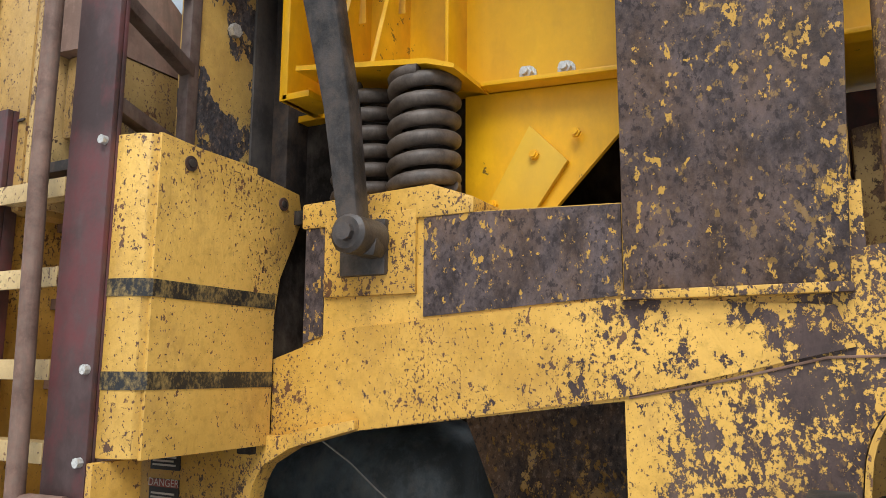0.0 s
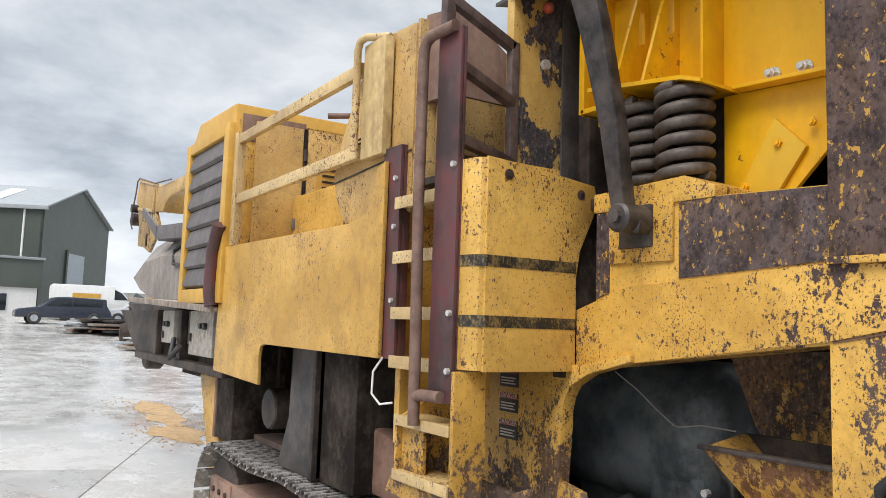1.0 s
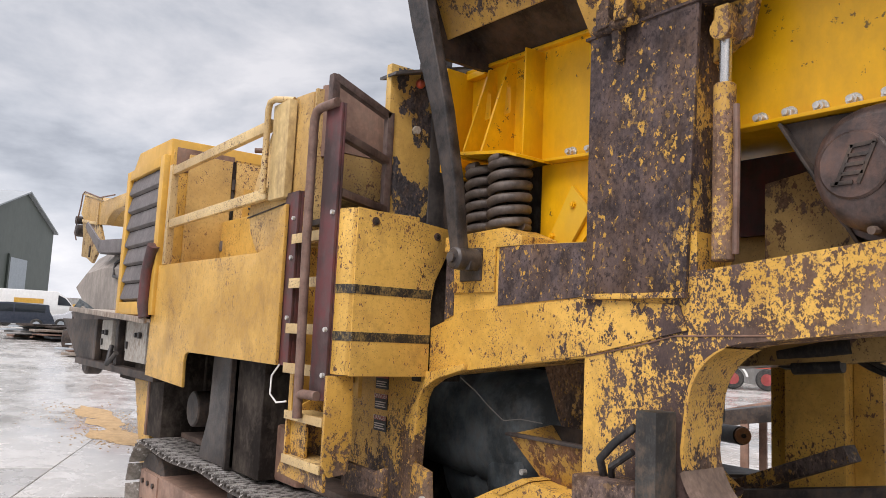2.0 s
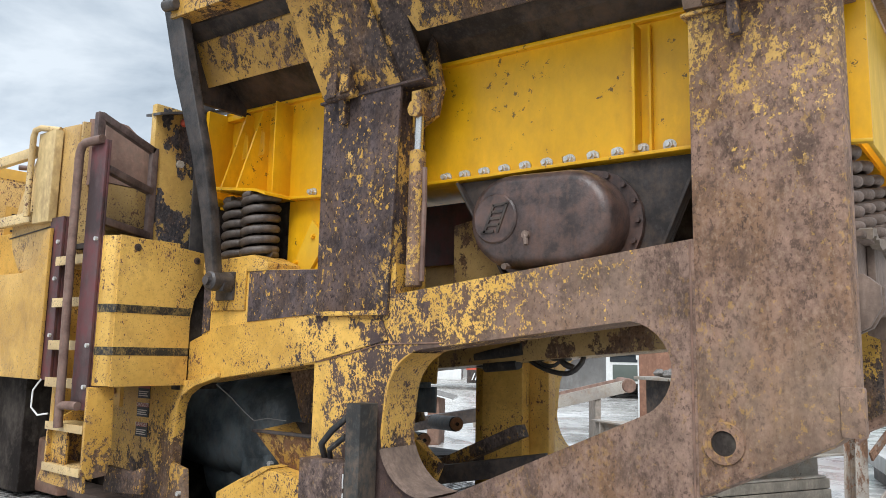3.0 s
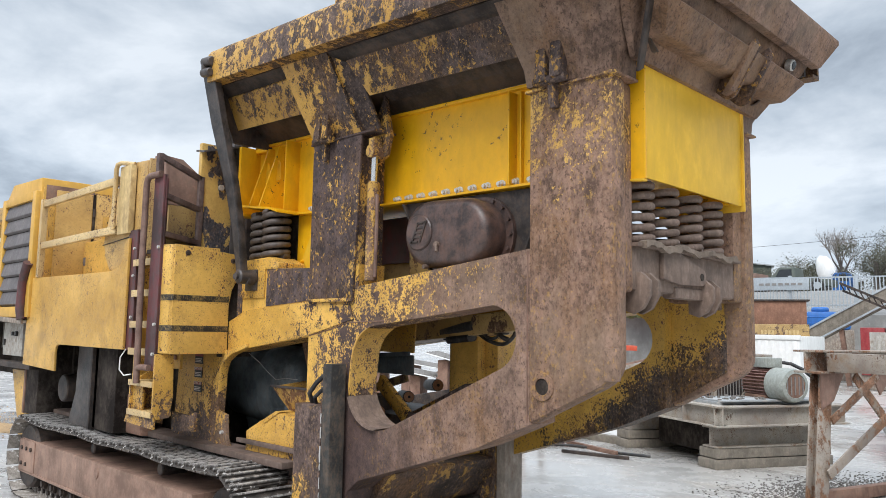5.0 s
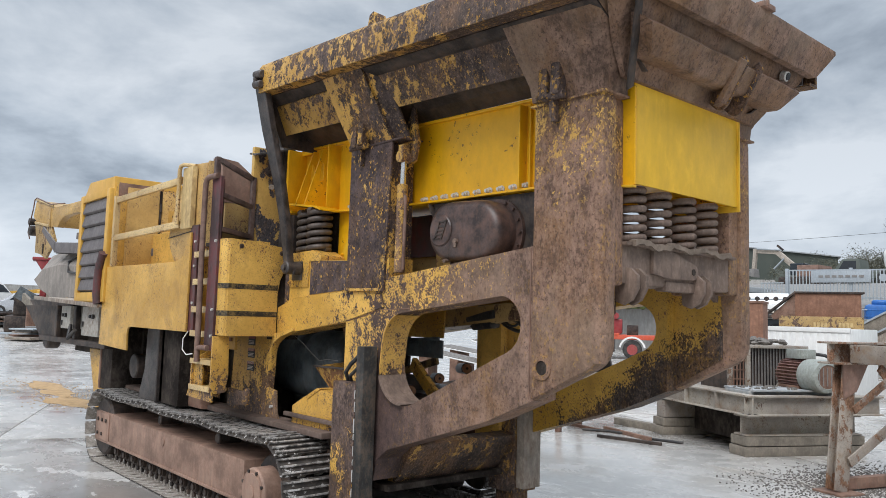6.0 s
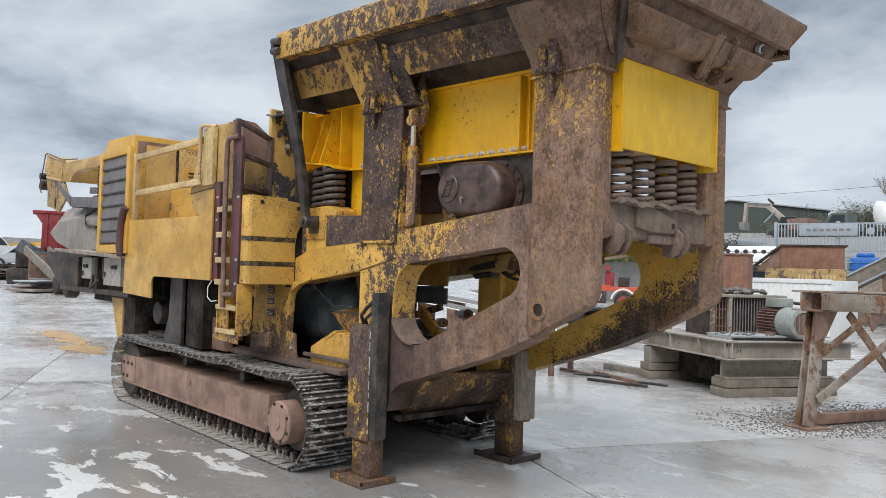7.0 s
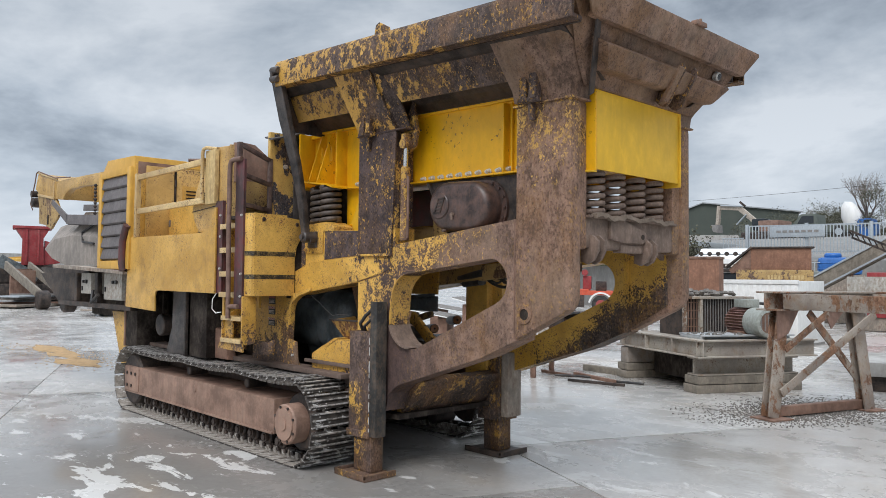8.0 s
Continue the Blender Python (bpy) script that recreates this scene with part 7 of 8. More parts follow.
cv = put(empty("yard_conveyor", "dusty inclined conveyor beside the yard", "conveyor"), Matrix())
c0, c1 = Vector((-5.6, 24.3, 1.45)), Vector((-2.5, 24.9, 3.30))
part("truss_side", Mesh().bar(c0, c1, 0.08, 0.52), "timber", cv)
part("truss_side", Mesh().bar(c0 + Vector((-0.3, 1.1, 0)), c1 + Vector((-0.3, 1.1, 0)), 0.08, 0.52), "timber", cv)
part("belt", Mesh().bar(c0 + Vector((-0.15, 0.55, 0.27)), c1 + Vector((-0.15, 0.55, 0.27)), 1.0, 0.04), "mesh_grey", cv)
part("edge_rail", Mesh().bar(c0 + Vector((0.0, -0.06, 0.30)), c1 + Vector((0.0, -0.06, 0.30)), 0.05, 0.06).bar(c0 + Vector((0.0, -0.06, -0.22)), c1 + Vector((0.0, -0.06, -0.22)), 0.05, 0.06), "galv", cv)
part("head_plate", Mesh().bar(c1 + Vector((-0.35, 0.5, 0.34)), c1 + Vector((0.75, 0.5, 0.36)), 1.1, 0.06), "mesh_grey", cv)
part("head_drum", Mesh().cyl(c1 + Vector((0.05, -0.1, 0.05)), c1 + Vector((-0.2, 1.15, 0.05)), 0.24, 16, rim=0.03), "rust", cv)
part("tail_box", Mesh().box(-6.15, -5.75, 24.0, 25.4, 0.0, 1.95, 0.03), "cowl_grey", cv)
part("prop", Mesh().bar((-4.3, 24.6, 0), (-4.5, 24.6, 2.0), 0.14, 0.14), "rust", cv)
part("prop", Mesh().bar((-2.7, 24.9, 0), (-2.8, 24.9, 3.0), 0.14, 0.14), "rust", cv)
part("prop_brace", Mesh().bar((-4.35, 24.6, 0.6), (-2.78, 24.9, 2.3), 0.10, 0.10), "rust", cv)

rm = put(empty("red_power_unit", "dark red engine power unit with a ladder", "machinery"), local((-3.48, 23.03), 12) @ Matrix.Diagonal((0.6, 0.7, 1.08, 1.0)))
part("housing", Mesh().box(0, 1.1, 0, 1.2, 0.4, 1.75, 0.04).box(1.3, 2.3, 0, 1.2, 0.4, 2.0, 0.04), "machine_red", rm)
part("skid", Mesh().box(-0.2, 2.6, 0.1, 1.1, 0, 0.4, 0.02), "concrete_grey", rm)
part("ladder_stile", Mesh().bar((1.25, -0.3, 0.3), (1.4, -0.05, 2.2), 0.05, 0.04).bar((1.65, -0.3, 0.3), (1.8, -0.05, 2.2), 0.05, 0.04), "rust_pink", rm)
for i in range(6):
    part("rung", Mesh().bar((1.27 + 0.024 * i, -0.28 + 0.04 * i, 0.5 + 0.28 * i), (1.67 + 0.024 * i, -0.28 + 0.04 * i, 0.5 + 0.28 * i), 0.04, 0.03), "rust_pink", rm)
part("boom", Mesh().bar((-0.92, 0.6, 3.06), (2.2, 0.6, 2.22), 0.10, 0.07).bar((-0.92, 0.9, 3.06), (2.2, 0.9, 2.22), 0.10, 0.07).bar((-0.8, 0.75, 2.84), (2.2, 0.75, 2.03), 0.10, 0.07), "dark", rm)
for i in range(10):
    u = -0.9 + 0.3 * i
    z = 3.06 - (u + 0.92) * 0.27
    part("boom_lacing", Mesh().bar((u, 0.6, z), (u + 0.2, 0.75, z - 0.24), 0.04, 0.03).bar((u, 0.9, z), (u + 0.2, 0.75, z - 0.24), 0.04, 0.03), "dark", rm)
part("boom_mast", Mesh().box(1.7, 2.3, 0.5, 1.0, 1.9, 2.35, 0.04), "machine_red", rm)


def wheel(parent, x, y, z, r, w, rim="galv"):
    t = part("wheel", Mesh().cyl((x, y - w / 2, z), (x, y + w / 2, z), r, 20, rim=r * 0.12), "tyre", parent)
    part("hub", Mesh().cyl((x, y - w / 2 - 0.012, z), (x, y + w / 2 + 0.012, z), r * 0.55, 16), rim, t)


# lorry, nose towards the yard
lo = put(empty("lorry", "white and red lorry with a row of roof lamps", "truck"), local((-9.25, 24.8), 24) @ Matrix.Diagonal((1.0, 1.0, 0.93, 1.0)))
part("cab", Mesh().prism([(-1.15, 0.6), (-1.15, 2.2), (-1.05, 2.62), (1.05, 2.62), (1.15, 2.2), (1.15, 0.6)], 0, 1.9, "y", bevel=0.06), "white", lo)
part("windscreen", Mesh().box(-1.0, 1.0, -0.03, 0.02, 1.45, 2.02, 0.02), "glass_dark", lo)
part("sun_visor", Mesh().box(-1.1, 1.1, -0.28, 0.0, 2.06, 2.20, 0.03), "dark", lo)
part("name_board", Mesh().box(-0.95, 0.95, -0.06, -0.01, 2.24, 2.42, 0.01), "dark", lo)
for i in range(7):
    part("name_mark", Mesh().box(-0.7 + i * 0.2, -0.58 + i * 0.2, -0.07, -0.055, 2.28, 2.38, 0.0), "ink", lo)
part("marker", Mesh().box(-1.12, -0.85, -0.07, 0.0, 2.28, 2.40, 0.01).box(0.85, 1.12, -0.07, 0.0, 2.28, 2.40, 0.01), "truck_red", lo)
part("lamp_bar", Mesh().tube([(-1.1, 0.1, 2.66), (-0.9, 0.05, 2.82), (0.9, 0.05, 2.82), (1.1, 0.1, 2.66)], 0.03, 8), "galv", lo)
for i in range(6):
    x = -0.8 + i * 0.32
    part("roof_lamp", Mesh().cyl((x, 0.02, 2.84), (x, -0.06, 2.84), 0.09, 14, rim=0.01), "dark", lo)
part("air_deflector", Mesh().loft([[(-1.0, 0.5, 2.6), (1.0, 0.5, 2.6), (1.0, 1.9, 2.6), (-1.0, 1.9, 2.6)], [(-0.9, 1.4, 3.1), (0.9, 1.4, 3.1), (0.9, 1.9, 3.15), (-0.9, 1.9, 3.15)]]), "white", lo)
part("grille", Mesh().box(-0.9, 0.9, -0.03, 0.0, 0.7, 1.35, 0.02), "green_clad", lo)
part("chassis", Mesh().box(-1.1, 1.1, 0.2, 6.0, 0.45, 0.7, 0.02), "dark", lo)
for x in (-0.95, 0.95):
    w = part("wheel", Mesh().cyl((x - 0.15, 0.9, 0.48), (x + 0.15, 0.9, 0.48), 0.48, 18, rim=0.05), "tyre", lo)
    w = part("wheel", Mesh().cyl((x - 0.15, 5.0, 0.48), (x + 0.15, 5.0, 0.48), 0.48, 18, rim=0.05), "tyre", lo)

# red low-loader seen through the frames
ll = put(empty("low_loader", "orange-red low-loader trailer with striped board", "trailer"), local((-16.85, 24.4), 34))
part("deck", Mesh().box(0, 4.2, 0, 2.4, 0.85, 1.05, 0.02).box(0, 1.2, 0, 2.4, 1.0, 1.12, 0.02), "truck_red", ll)
part("skirt", Mesh().box(0.05, 1.0, 0.0, 0.05, 0.3, 0.85, 0.01), "dark", ll)
for i in range(4):
    part("chevron", Mesh().bar((0.25 + i * 0.14, -0.02, 0.42), (0.37 + i * 0.14, -0.02, 0.72), 0.02, 0.05, (1, 0, 0)), "white", ll)
wheel(ll, 1.75, 0.12, 0.42, 0.42, 0.3, "red")
wheel(ll, 3.0, 0.12, 0.42, 0.42, 0.3, "red")
part("mudguard", Mesh().loft([[(1.75 + r * math.cos(radians(a)), y, 0.42 + r * math.sin(radians(a))) for r, y in ((0.50, -0.08), (0.50, 0.4), (0.58, 0.4), (0.58, -0.08))] for a in range(10, 171, 16)]), "white", ll)
part("winch", Mesh().box(0.9, 1.3, 0.8, 1.4, 1.1, 1.75, 0.05).cyl((1.0, 0.7, 1.9), (1.0, 1.3, 1.9), 0.15, 12), "machine_red", ll)
part("tool_box", Mesh().box(1.5, 2.0, 0.6, 1.2, 1.05, 1.5, 0.03), "dark", ll)
part("spare_reel", Mesh().cyl((0.5, 0.6, 1.5), (0.5, 0.7, 1.5), 0.25, 14), "dark", ll)
part("tractor_unit", Mesh().box(-1.7, -0.2, 0.0, 2.4, 0.4, 2.6, 0.08), "white", ll)
part("hose", Mesh().tube([(-0.15, 0.2, 1.9), (0.1, 0.1, 1.5), (0.05, 0.1, 1.1)], 0.04, 8), "hose", ll)

gr = tagged(part("grey_shed", Mesh().box(-29, -15.5, 33.0, 40.0, 0, 3.4, 0.05), "grey_wall"), "low pale grey industrial shed", "building")
part("shed_roof", Mesh().box(-29.3, -15.2, 32.6, 40.3, 3.4, 3.7, 0.05), "roof_grey", gr)
part("shed_door", Mesh().box(-22, -19, 32.95, 33.02, 0, 2.9, 0.02), "galv", gr)

# ---------- bank, fence and the upper yard ----------
bank = Mesh()
edge = [(-40, 46), (-24, 33.5), (-16, 29.5), (-2, 32), (14, 36), (70, 46)]
mid = [(-60, 62), (-30, 47), (-20, 44), (-4, 45), (14, 50), (80, 60)]
back = [(-120, 260), (-60, 260), (0, 260), (60, 260), (120, 260), (300, 260)]
bank.loft([[(x, y, 0.0), (x, y, 2.5), (mx, my, 4.3), (bx, by, 5.5), (bx, by, 0.0)] for (x, y), (mx, my), (bx, by) in zip(edge, mid, back)])
tagged(part("retaining_bank", bank, "bank_top"), "grey concrete retaining wall of the upper yard", "wall", kind="structure")
gs = Mesh()
for i in range(900):
    t = rnd.uniform(0, 1)
    x, y = -24 + 10 * t + rnd.gauss(0, 0.2), 33.2 - 4.2 * t + rnd.uniform(-0.8, 0.6)
    h = rnd.uniform(0.15, 0.5)
    a = rnd.uniform(0, 6.28)
    z = 2.3 + rnd.uniform(0, 0.35)
    gs.add([(x - 0.12 * math.cos(a), y - 0.12 * math.sin(a), z), (x + 0.12 * math.cos(a), y + 0.12 * math.sin(a), z), (x + rnd.gauss(0, 0.08), y, z + h)], [(0, 1, 2)])
tagged(part("bank_grass", gs, "grass"), "rough green grass along the bank top", "grass", kind="stuff")
sh = Mesh()
for i in range(1400):
    x, y, z = rnd.gauss(-13.6, 0.6), rnd.gauss(29.0, 0.4), 2.6 + abs(rnd.gauss(0, 0.6))
    a = rnd.uniform(0, 6.28)
    sh.add([(x, y, z), (x + 0.13 * math.cos(a), y + 0.05, z + 0.13 * math.sin(a)), (x + 0.13 * math.cos(a + 0.9), y - 0.05, z + 0.13 * math.sin(a + 0.9))], [(0, 1, 2)])
tagged(part("shrub", sh, "leaf"), "dark evergreen shrub on the bank", "shrub", kind="stuff")

fe = empty("palisade_fence", "galvanised steel palisade fence along the upper yard", "fence")
pale = Mesh().box(-0.02, 0.02, -0.008, 0.008, 0, 1.30, 0.002)
p0 = None
fa, fb = Vector((-10.95, 30.6, 2.82)), Vector((9.0, 34.4, 2.72))
fl = (fb - fa).length
fd = math.degrees(math.atan2(fb.y - fa.y, fb.x - fa.x))
for i in range(int(fl / 0.135)):
    p = fa + (fb - fa) * (i * 0.135 / fl)
    m = pose(p.x, p.y, p.z, 0, 0, fd)
    if p0 is None:
        p0 = put(part("pale", pale, "galv", fe), m)
    else:
        again(p0, m)
for h in (0.12, 1.30):
    part("fence_rail", Mesh().bar(fa + Vector((0, 0.05, h)), fb + Vector((0, 0.05, h)), 0.05, 0.06), "galv", fe)
for i in range(9):
    p = fa + (fb - fa) * (i / 8)
    part("post", Mesh().box(p.x - 0.06, p.x + 0.06, p.y, p.y + 0.12, 2.5, 4.20, 0.004), "galv", fe)
for i in range(8):
    part("gate_bar", Mesh().box(-12.0 + i * 0.13, -11.965 + i * 0.13, 30.4, 30.42, 2.5, 3.55, 0.0), "galv", fe)
part("gate_rail", Mesh().bar((-12.05, 30.41, 3.56), (-11.0, 30.41, 3.56), 0.04, 0.05), "galv", fe)
part("sign_board", Mesh().box(0, 2.3, -0.10, -0.06, 0.75, 1.25, 0.01, pose(fa.x + 1.0, fa.y + 0.2, fa.z, 0, 0, fd)), "galv", fe, "pale blue-grey sign board")
for i in range(7):
    part("sign_mark", Mesh().box(0.3 + i * 0.26, 0.48 + i * 0.26, -0.115, -0.10, 0.96, 1.06, 0.0, pose(fa.x + 1.0, fa.y + 0.2, fa.z, 0, 0, fd)), "mesh_grey", fe)

gsh = put(empty("green_shed", "large dark green steel shed on the upper yard", "building"), local((-41.3, 73.0, 4.4), 27))
part("wall", Mesh().prism([(0, 0.5), (0, 3.9), (5.2, 5.9), (15.0, 4.75), (15.0, 0.5)], 0, 20, "y"), "green_dark", gsh)
part("block_wall", Mesh().box(-0.1, 15.1, -0.1, 20.1, 0, 2.3, 0.0), "grey_wall", gsh)
part("roof", Mesh().loft([[(-0.3, y, 3.85), (5.2, y, 5.98), (15.3, y, 4.8), (15.3, y, 4.68), (5.2, y, 5.86), (-0.3, y, 3.73)] for y in (-0.3, 20.3)]), "roof_grey", gsh)
part("door", Mesh().box(9, 12, -0.15, 0, 0, 3.4, 0.02), "green_clad", gsh)

ex = put(empty("excavator", "white tracked excavator parked on the upper yard", "excavator"), pose(-18.0, 48.6, 4.3))
part("dipper", Mesh().bar((-3.28, 0, 2.75), (-3.42, 0, 1.25), 0.22, 0.30), "pale_dust", ex)
part("bucket", Mesh().prism([(-3.75, 1.35), (-3.25, 1.35), (-3.2, 0.75), (-3.6, 0.85)], -0.4, 0.4, "y", bevel=0.03), "mesh_grey", ex)
part("boom", Mesh().bar((-3.35, 0, 2.62), (-1.7, 0, 2.45), 0.22, 0.26), "pale_dust", ex)
part("boom_foot", Mesh().bar((-1.75, 0, 2.48), (-0.3, 0, 1.2), 0.24, 0.34), "pale_dust", ex)
part("ram", Mesh().cyl((-1.5, -0.2, 2.6), (-3.1, -0.2, 2.75), 0.05, 8), "galv", ex)
part("ram", Mesh().cyl((-1.9, -0.2, 1.3), (-1.2, -0.2, 2.0), 0.06, 8), "galv", ex)
part("lamp_head", Mesh().bar((-1.75, 0, 2.95), (-1.35, 0, 2.6), 0.10, 0.14), "dark", ex)
part("cab", Mesh().box(-0.5, 0.4, -0.9, 0.1, 0.8, 1.6, 0.08), "glass_dark", ex)
part("body", Mesh().box(0.0, 1.4, -1.0, 1.2, 0.7, 1.45, 0.06), "rust_pink", ex)
part("track_base", Mesh().box(-1.2, 1.5, -1.2, -0.6, 0, 0.7, 0.2), "dark", ex)
part("track_base", Mesh().box(-1.2, 1.5, 0.6, 1.2, 0, 0.7, 0.2), "dark", ex)


def upper_vehicle(name, label, x, y, ln, h, mat, deg):
    v = put(empty(name, label, "vehicle"), local((x, y, 4.25), deg))
    part("body", Mesh().prism([(0, 0.35), (0, h * 0.55), (ln * 0.16, h), (ln * 0.42, h), (ln * 0.45, h * 0.5), (ln, h * 0.5), (ln, 0.35)], 0, 1.9, "y", bevel=0.05), mat, v)
    part("side_window", Mesh().prism([(ln * 0.10, h * 0.62), (ln * 0.18, h * 0.92), (ln * 0.38, h * 0.92), (ln * 0.38, h * 0.62)], -0.02, 0.0, "y"), "glass_dark", v)
    for fx in (0.2, 0.8):
        wheel(v, ln * fx, 0.1, 0.4, 0.4, 0.25)
    return v


upper_vehicle("flatbed_truck", "green-cabbed flatbed truck on the upper yard", -14.6, 44.8, 3.4, 1.55, "green_clad", 4)
mx = put(empty("mixer_truck", "concrete mixer truck with a white drum and blue cab", "truck"), local((-16.4, 57.9, 4.4), 4) @ Matrix.Diagonal((0.85, 0.85, 1.9, 1.0)))
part("drum", Mesh().loft([[(x, 0.9 + r * math.cos(a), z + r * math.sin(a)) for a in [math.tau * q / 18 for q in range(18)]] for x, z, r in ((0.1, 1.35, 0.28), (0.35, 1.28, 0.52), (0.9, 1.10, 0.68), (1.35, 0.98, 0.62), (1.7, 0.88, 0.42))]), "white", mx, smooth=50)
part("cab", Mesh().prism([(1.55, 0.35), (1.55, 0.95), (1.75, 1.05), (2.7, 1.05), (2.95, 0.70), (2.95, 0.35)], 0, 1.8, "y", bevel=0.05), "blue", mx, "blue cab")
part("cab_window", Mesh().prism([(2.1, 0.72), (2.1, 0.98), (2.65, 0.98), (2.84, 0.72)], -0.02, 0.0, "y"), "glass_dark", mx)
part("chassis", Mesh().box(0.0, 2.95, 0.2, 1.6, 0.25, 0.45, 0.02), "dark", mx)
for x in (0.5, 1.2, 2.5):
    wheel(mx, x, 0.15, 0.25, 0.25, 0.22)

# curtain-sided lorry and trailers past the far end of the yard
cl = put(empty("curtain_lorry", "green curtain-sided lorry trailer", "truck"), local((-2.6, 27.0), 8))
part("curtain", Mesh().box(0, 7.5, 0, 2.4, 0.9, 2.85, 0.04), "green_curtain", cl)
part("roof_rail", Mesh().box(-0.05, 7.55, -0.05, 2.45, 2.80, 2.95, 0.02), "white", cl)
part("tarp_fold", Mesh().loft([[(0.2 + 0.4 * i, -0.05 - 0.04 * (i % 2), 2.82), (0.2 + 0.4 * i, -0.05 - 0.04 * (i % 2), 2.5 - 0.1 * math.sin(i)), (0.2 + 0.4 * i, 0.0, 2.5), (0.2 + 0.4 * i, 0.0, 2.82)] for i in range(6)]), "green_curtain", cl)
part("chassis", Mesh().box(0, 7.5, 0.2, 2.2, 0.7, 0.9, 0.02), "dark", cl)
for x in (1.2, 2.4, 6.2):
    wheel(cl, x, 0.2, 0.5, 0.5, 0.3)
wv = put(empty("white_van", "white van parked beside the lorry", "van"), local((-0.3, 18.2), 8))
part("body", Mesh().prism([(0, 0.4), (0, 2.02), (0.08, 2.08), (4.55, 2.12), (4.7, 1.3), (4.7, 0.4)], 0, 1.8, "y", bevel=0.05), "white", wv)
part("mirror", Mesh().box(1.25, 1.55, -0.30, -0.12, 1.50, 1.90, 0.04), "dark", wv)
part("mirror", Mesh().box(1.75, 2.15, -0.28, -0.10, 1.52, 1.94, 0.04), "mesh_grey", wv)
part("side_window", Mesh().box(2.5, 3.6, -0.02, 0.0, 1.35, 1.90, 0.01), "glass_dark", wv)
for x in (0.8, 3.8):
    wheel(wv, x, 0.1, 0.35, 0.35, 0.22)
lb = put(empty("steel_platform", "long pale steel platform section on blocks", "platform"), local((0.42, 9.75), 14))
part("deck", Mesh().box(0, 6, 0, 1.6, 1.22, 1.63, 0.02), "grey_box", lb)
part("lip", Mesh().box(-0.03, 6.03, -0.04, 0.0, 1.20, 1.65, 0.005), "grey_box", lb)
for x in (0.6, 3.0, 5.4):
    part("block", Mesh().box(x, x + 0.5, 0.1, 1.5, 0, 1.2, 0.02), "grey_wall", lb)
sl = put(empty("concrete_blocks", "pale slabs stacked low on the ground", "slab stack"), local((1.15, 8.1), 18))
part("slab", Mesh().box(0, 4.5, 0, 1.6, 0.0, 0.22, 0.02), "dark", sl)
part("slab", Mesh().box(-0.1, 4.6, -0.1, 1.7, 0.22, 0.42, 0.02), "grey_wall", sl)

# ---------- trees, pole, wire ----------
def bare_tree(x, y, z, h, seed, spread=0.4):
    r = random.Random(seed)
    m, tw = Mesh(), Mesh()
    def limb(p, d, ln, rad, depth):
        q = p + d * ln
        mesh = m if depth < 2 else tw
        n = 6 if depth < 2 else 3
        mesh.cyl(p, q, rad, n, rad * 0.6)
        if depth >= 6:
            return
        for k in range(3 if depth else 6):
            nd = (d + Vector((r.gauss(0, spread), r.gauss(0, spread), r.gauss(0.12, spread * 0.6)))).normalized()
            limb(p + d * ln * r.uniform(0.55, 1.0), nd, ln * r.uniform(0.60, 0.84), rad * 0.50, depth + 1)
    limb(Vector((0, 0, 0)), Vector((0, 0, 1)), h * 0.3, h * 0.028, 0)
    t = put(empty("bare_tree", "leafless winter tree beyond the fence", "tree", group="bare trees"), pose(x, y, z))
    part("trunk", m, "bark", t)
    part("crown", tw, "twig", t)
    return t


def evergreen(x, y, z, h, w, seed):
    r = random.Random(seed)
    t = put(empty("evergreen_tree", "dark leafy evergreen beyond the fence", "tree", group="evergreen trees"), pose(x, y, z))
    part("trunk", Mesh().cyl((0, 0, 0), (0, 0, h * 0.5), w * 0.05, 8, w * 0.03).cyl((0, 0, h * 0.3), (w * 0.3, 0, h * 0.6), w * 0.025, 6), "bark", t)
    lv = Mesh()
    for c in range(26):
        cx, cy, cz, cr = r.gauss(0, w * 0.28), r.gauss(0, w * 0.28), h * r.uniform(0.3, 0.92), w * r.uniform(0.12, 0.24)
        for i in range(400):
            d = Vector((r.gauss(0, 1), r.gauss(0, 1), r.gauss(0, 0.8))).normalized() * cr * r.uniform(0.5, 1.05)
            p = Vector((cx, cy, cz)) + d
            a = Vector((r.gauss(0, 1), r.gauss(0, 1), r.gauss(0, 1))).normalized() * w * 0.016
            b = Vector((r.gauss(0, 1), r.gauss(0, 1), r.gauss(0, 1))).normalized() * w * 0.016
            lv.add([p, p + a, p + b], [(0, 1, 2)])
    part("crown", lv, "leaf", t)
    return t


def polar(az, d):
    return 3.5 + d * math.sin(radians(az)), -2.7 + d * math.cos(radians(az))


for i, (az, d, h) in enumerate(((-16.4, 65, 6.5), (-12.4, 62, 6.5), (-10.6, 60, 6.0), (-6.5, 58, 5.5), (-19.5, 90, 6.0), (-4.0, 62, 6.0), (-24.5, 96, 6.0), (-14.0, 72, 6.0))):
    x, y = polar(az, d)
    bare_tree(x, y, 4.4, h, 40 + i)
for i, (az, d, h, w) in enumerate(((-14.4, 62, 5.2, 4.5), (-13.0, 66, 3.4, 6.0), (-18.6, 74, 3.4, 7.0), (-20.4, 78, 3.2, 7.0), (-11.3, 64, 2.8, 5.0), (-9.4, 62, 2.4, 5.0), (-7.6, 62, 2.4, 5.0), (-5.2, 64, 2.6, 6.0), (-16.6, 72, 3.0, 6.0))):
    x, y = polar(az, d)
    evergreen(x, y, 4.4, h, w, 60 + i)
hedge = Mesh()
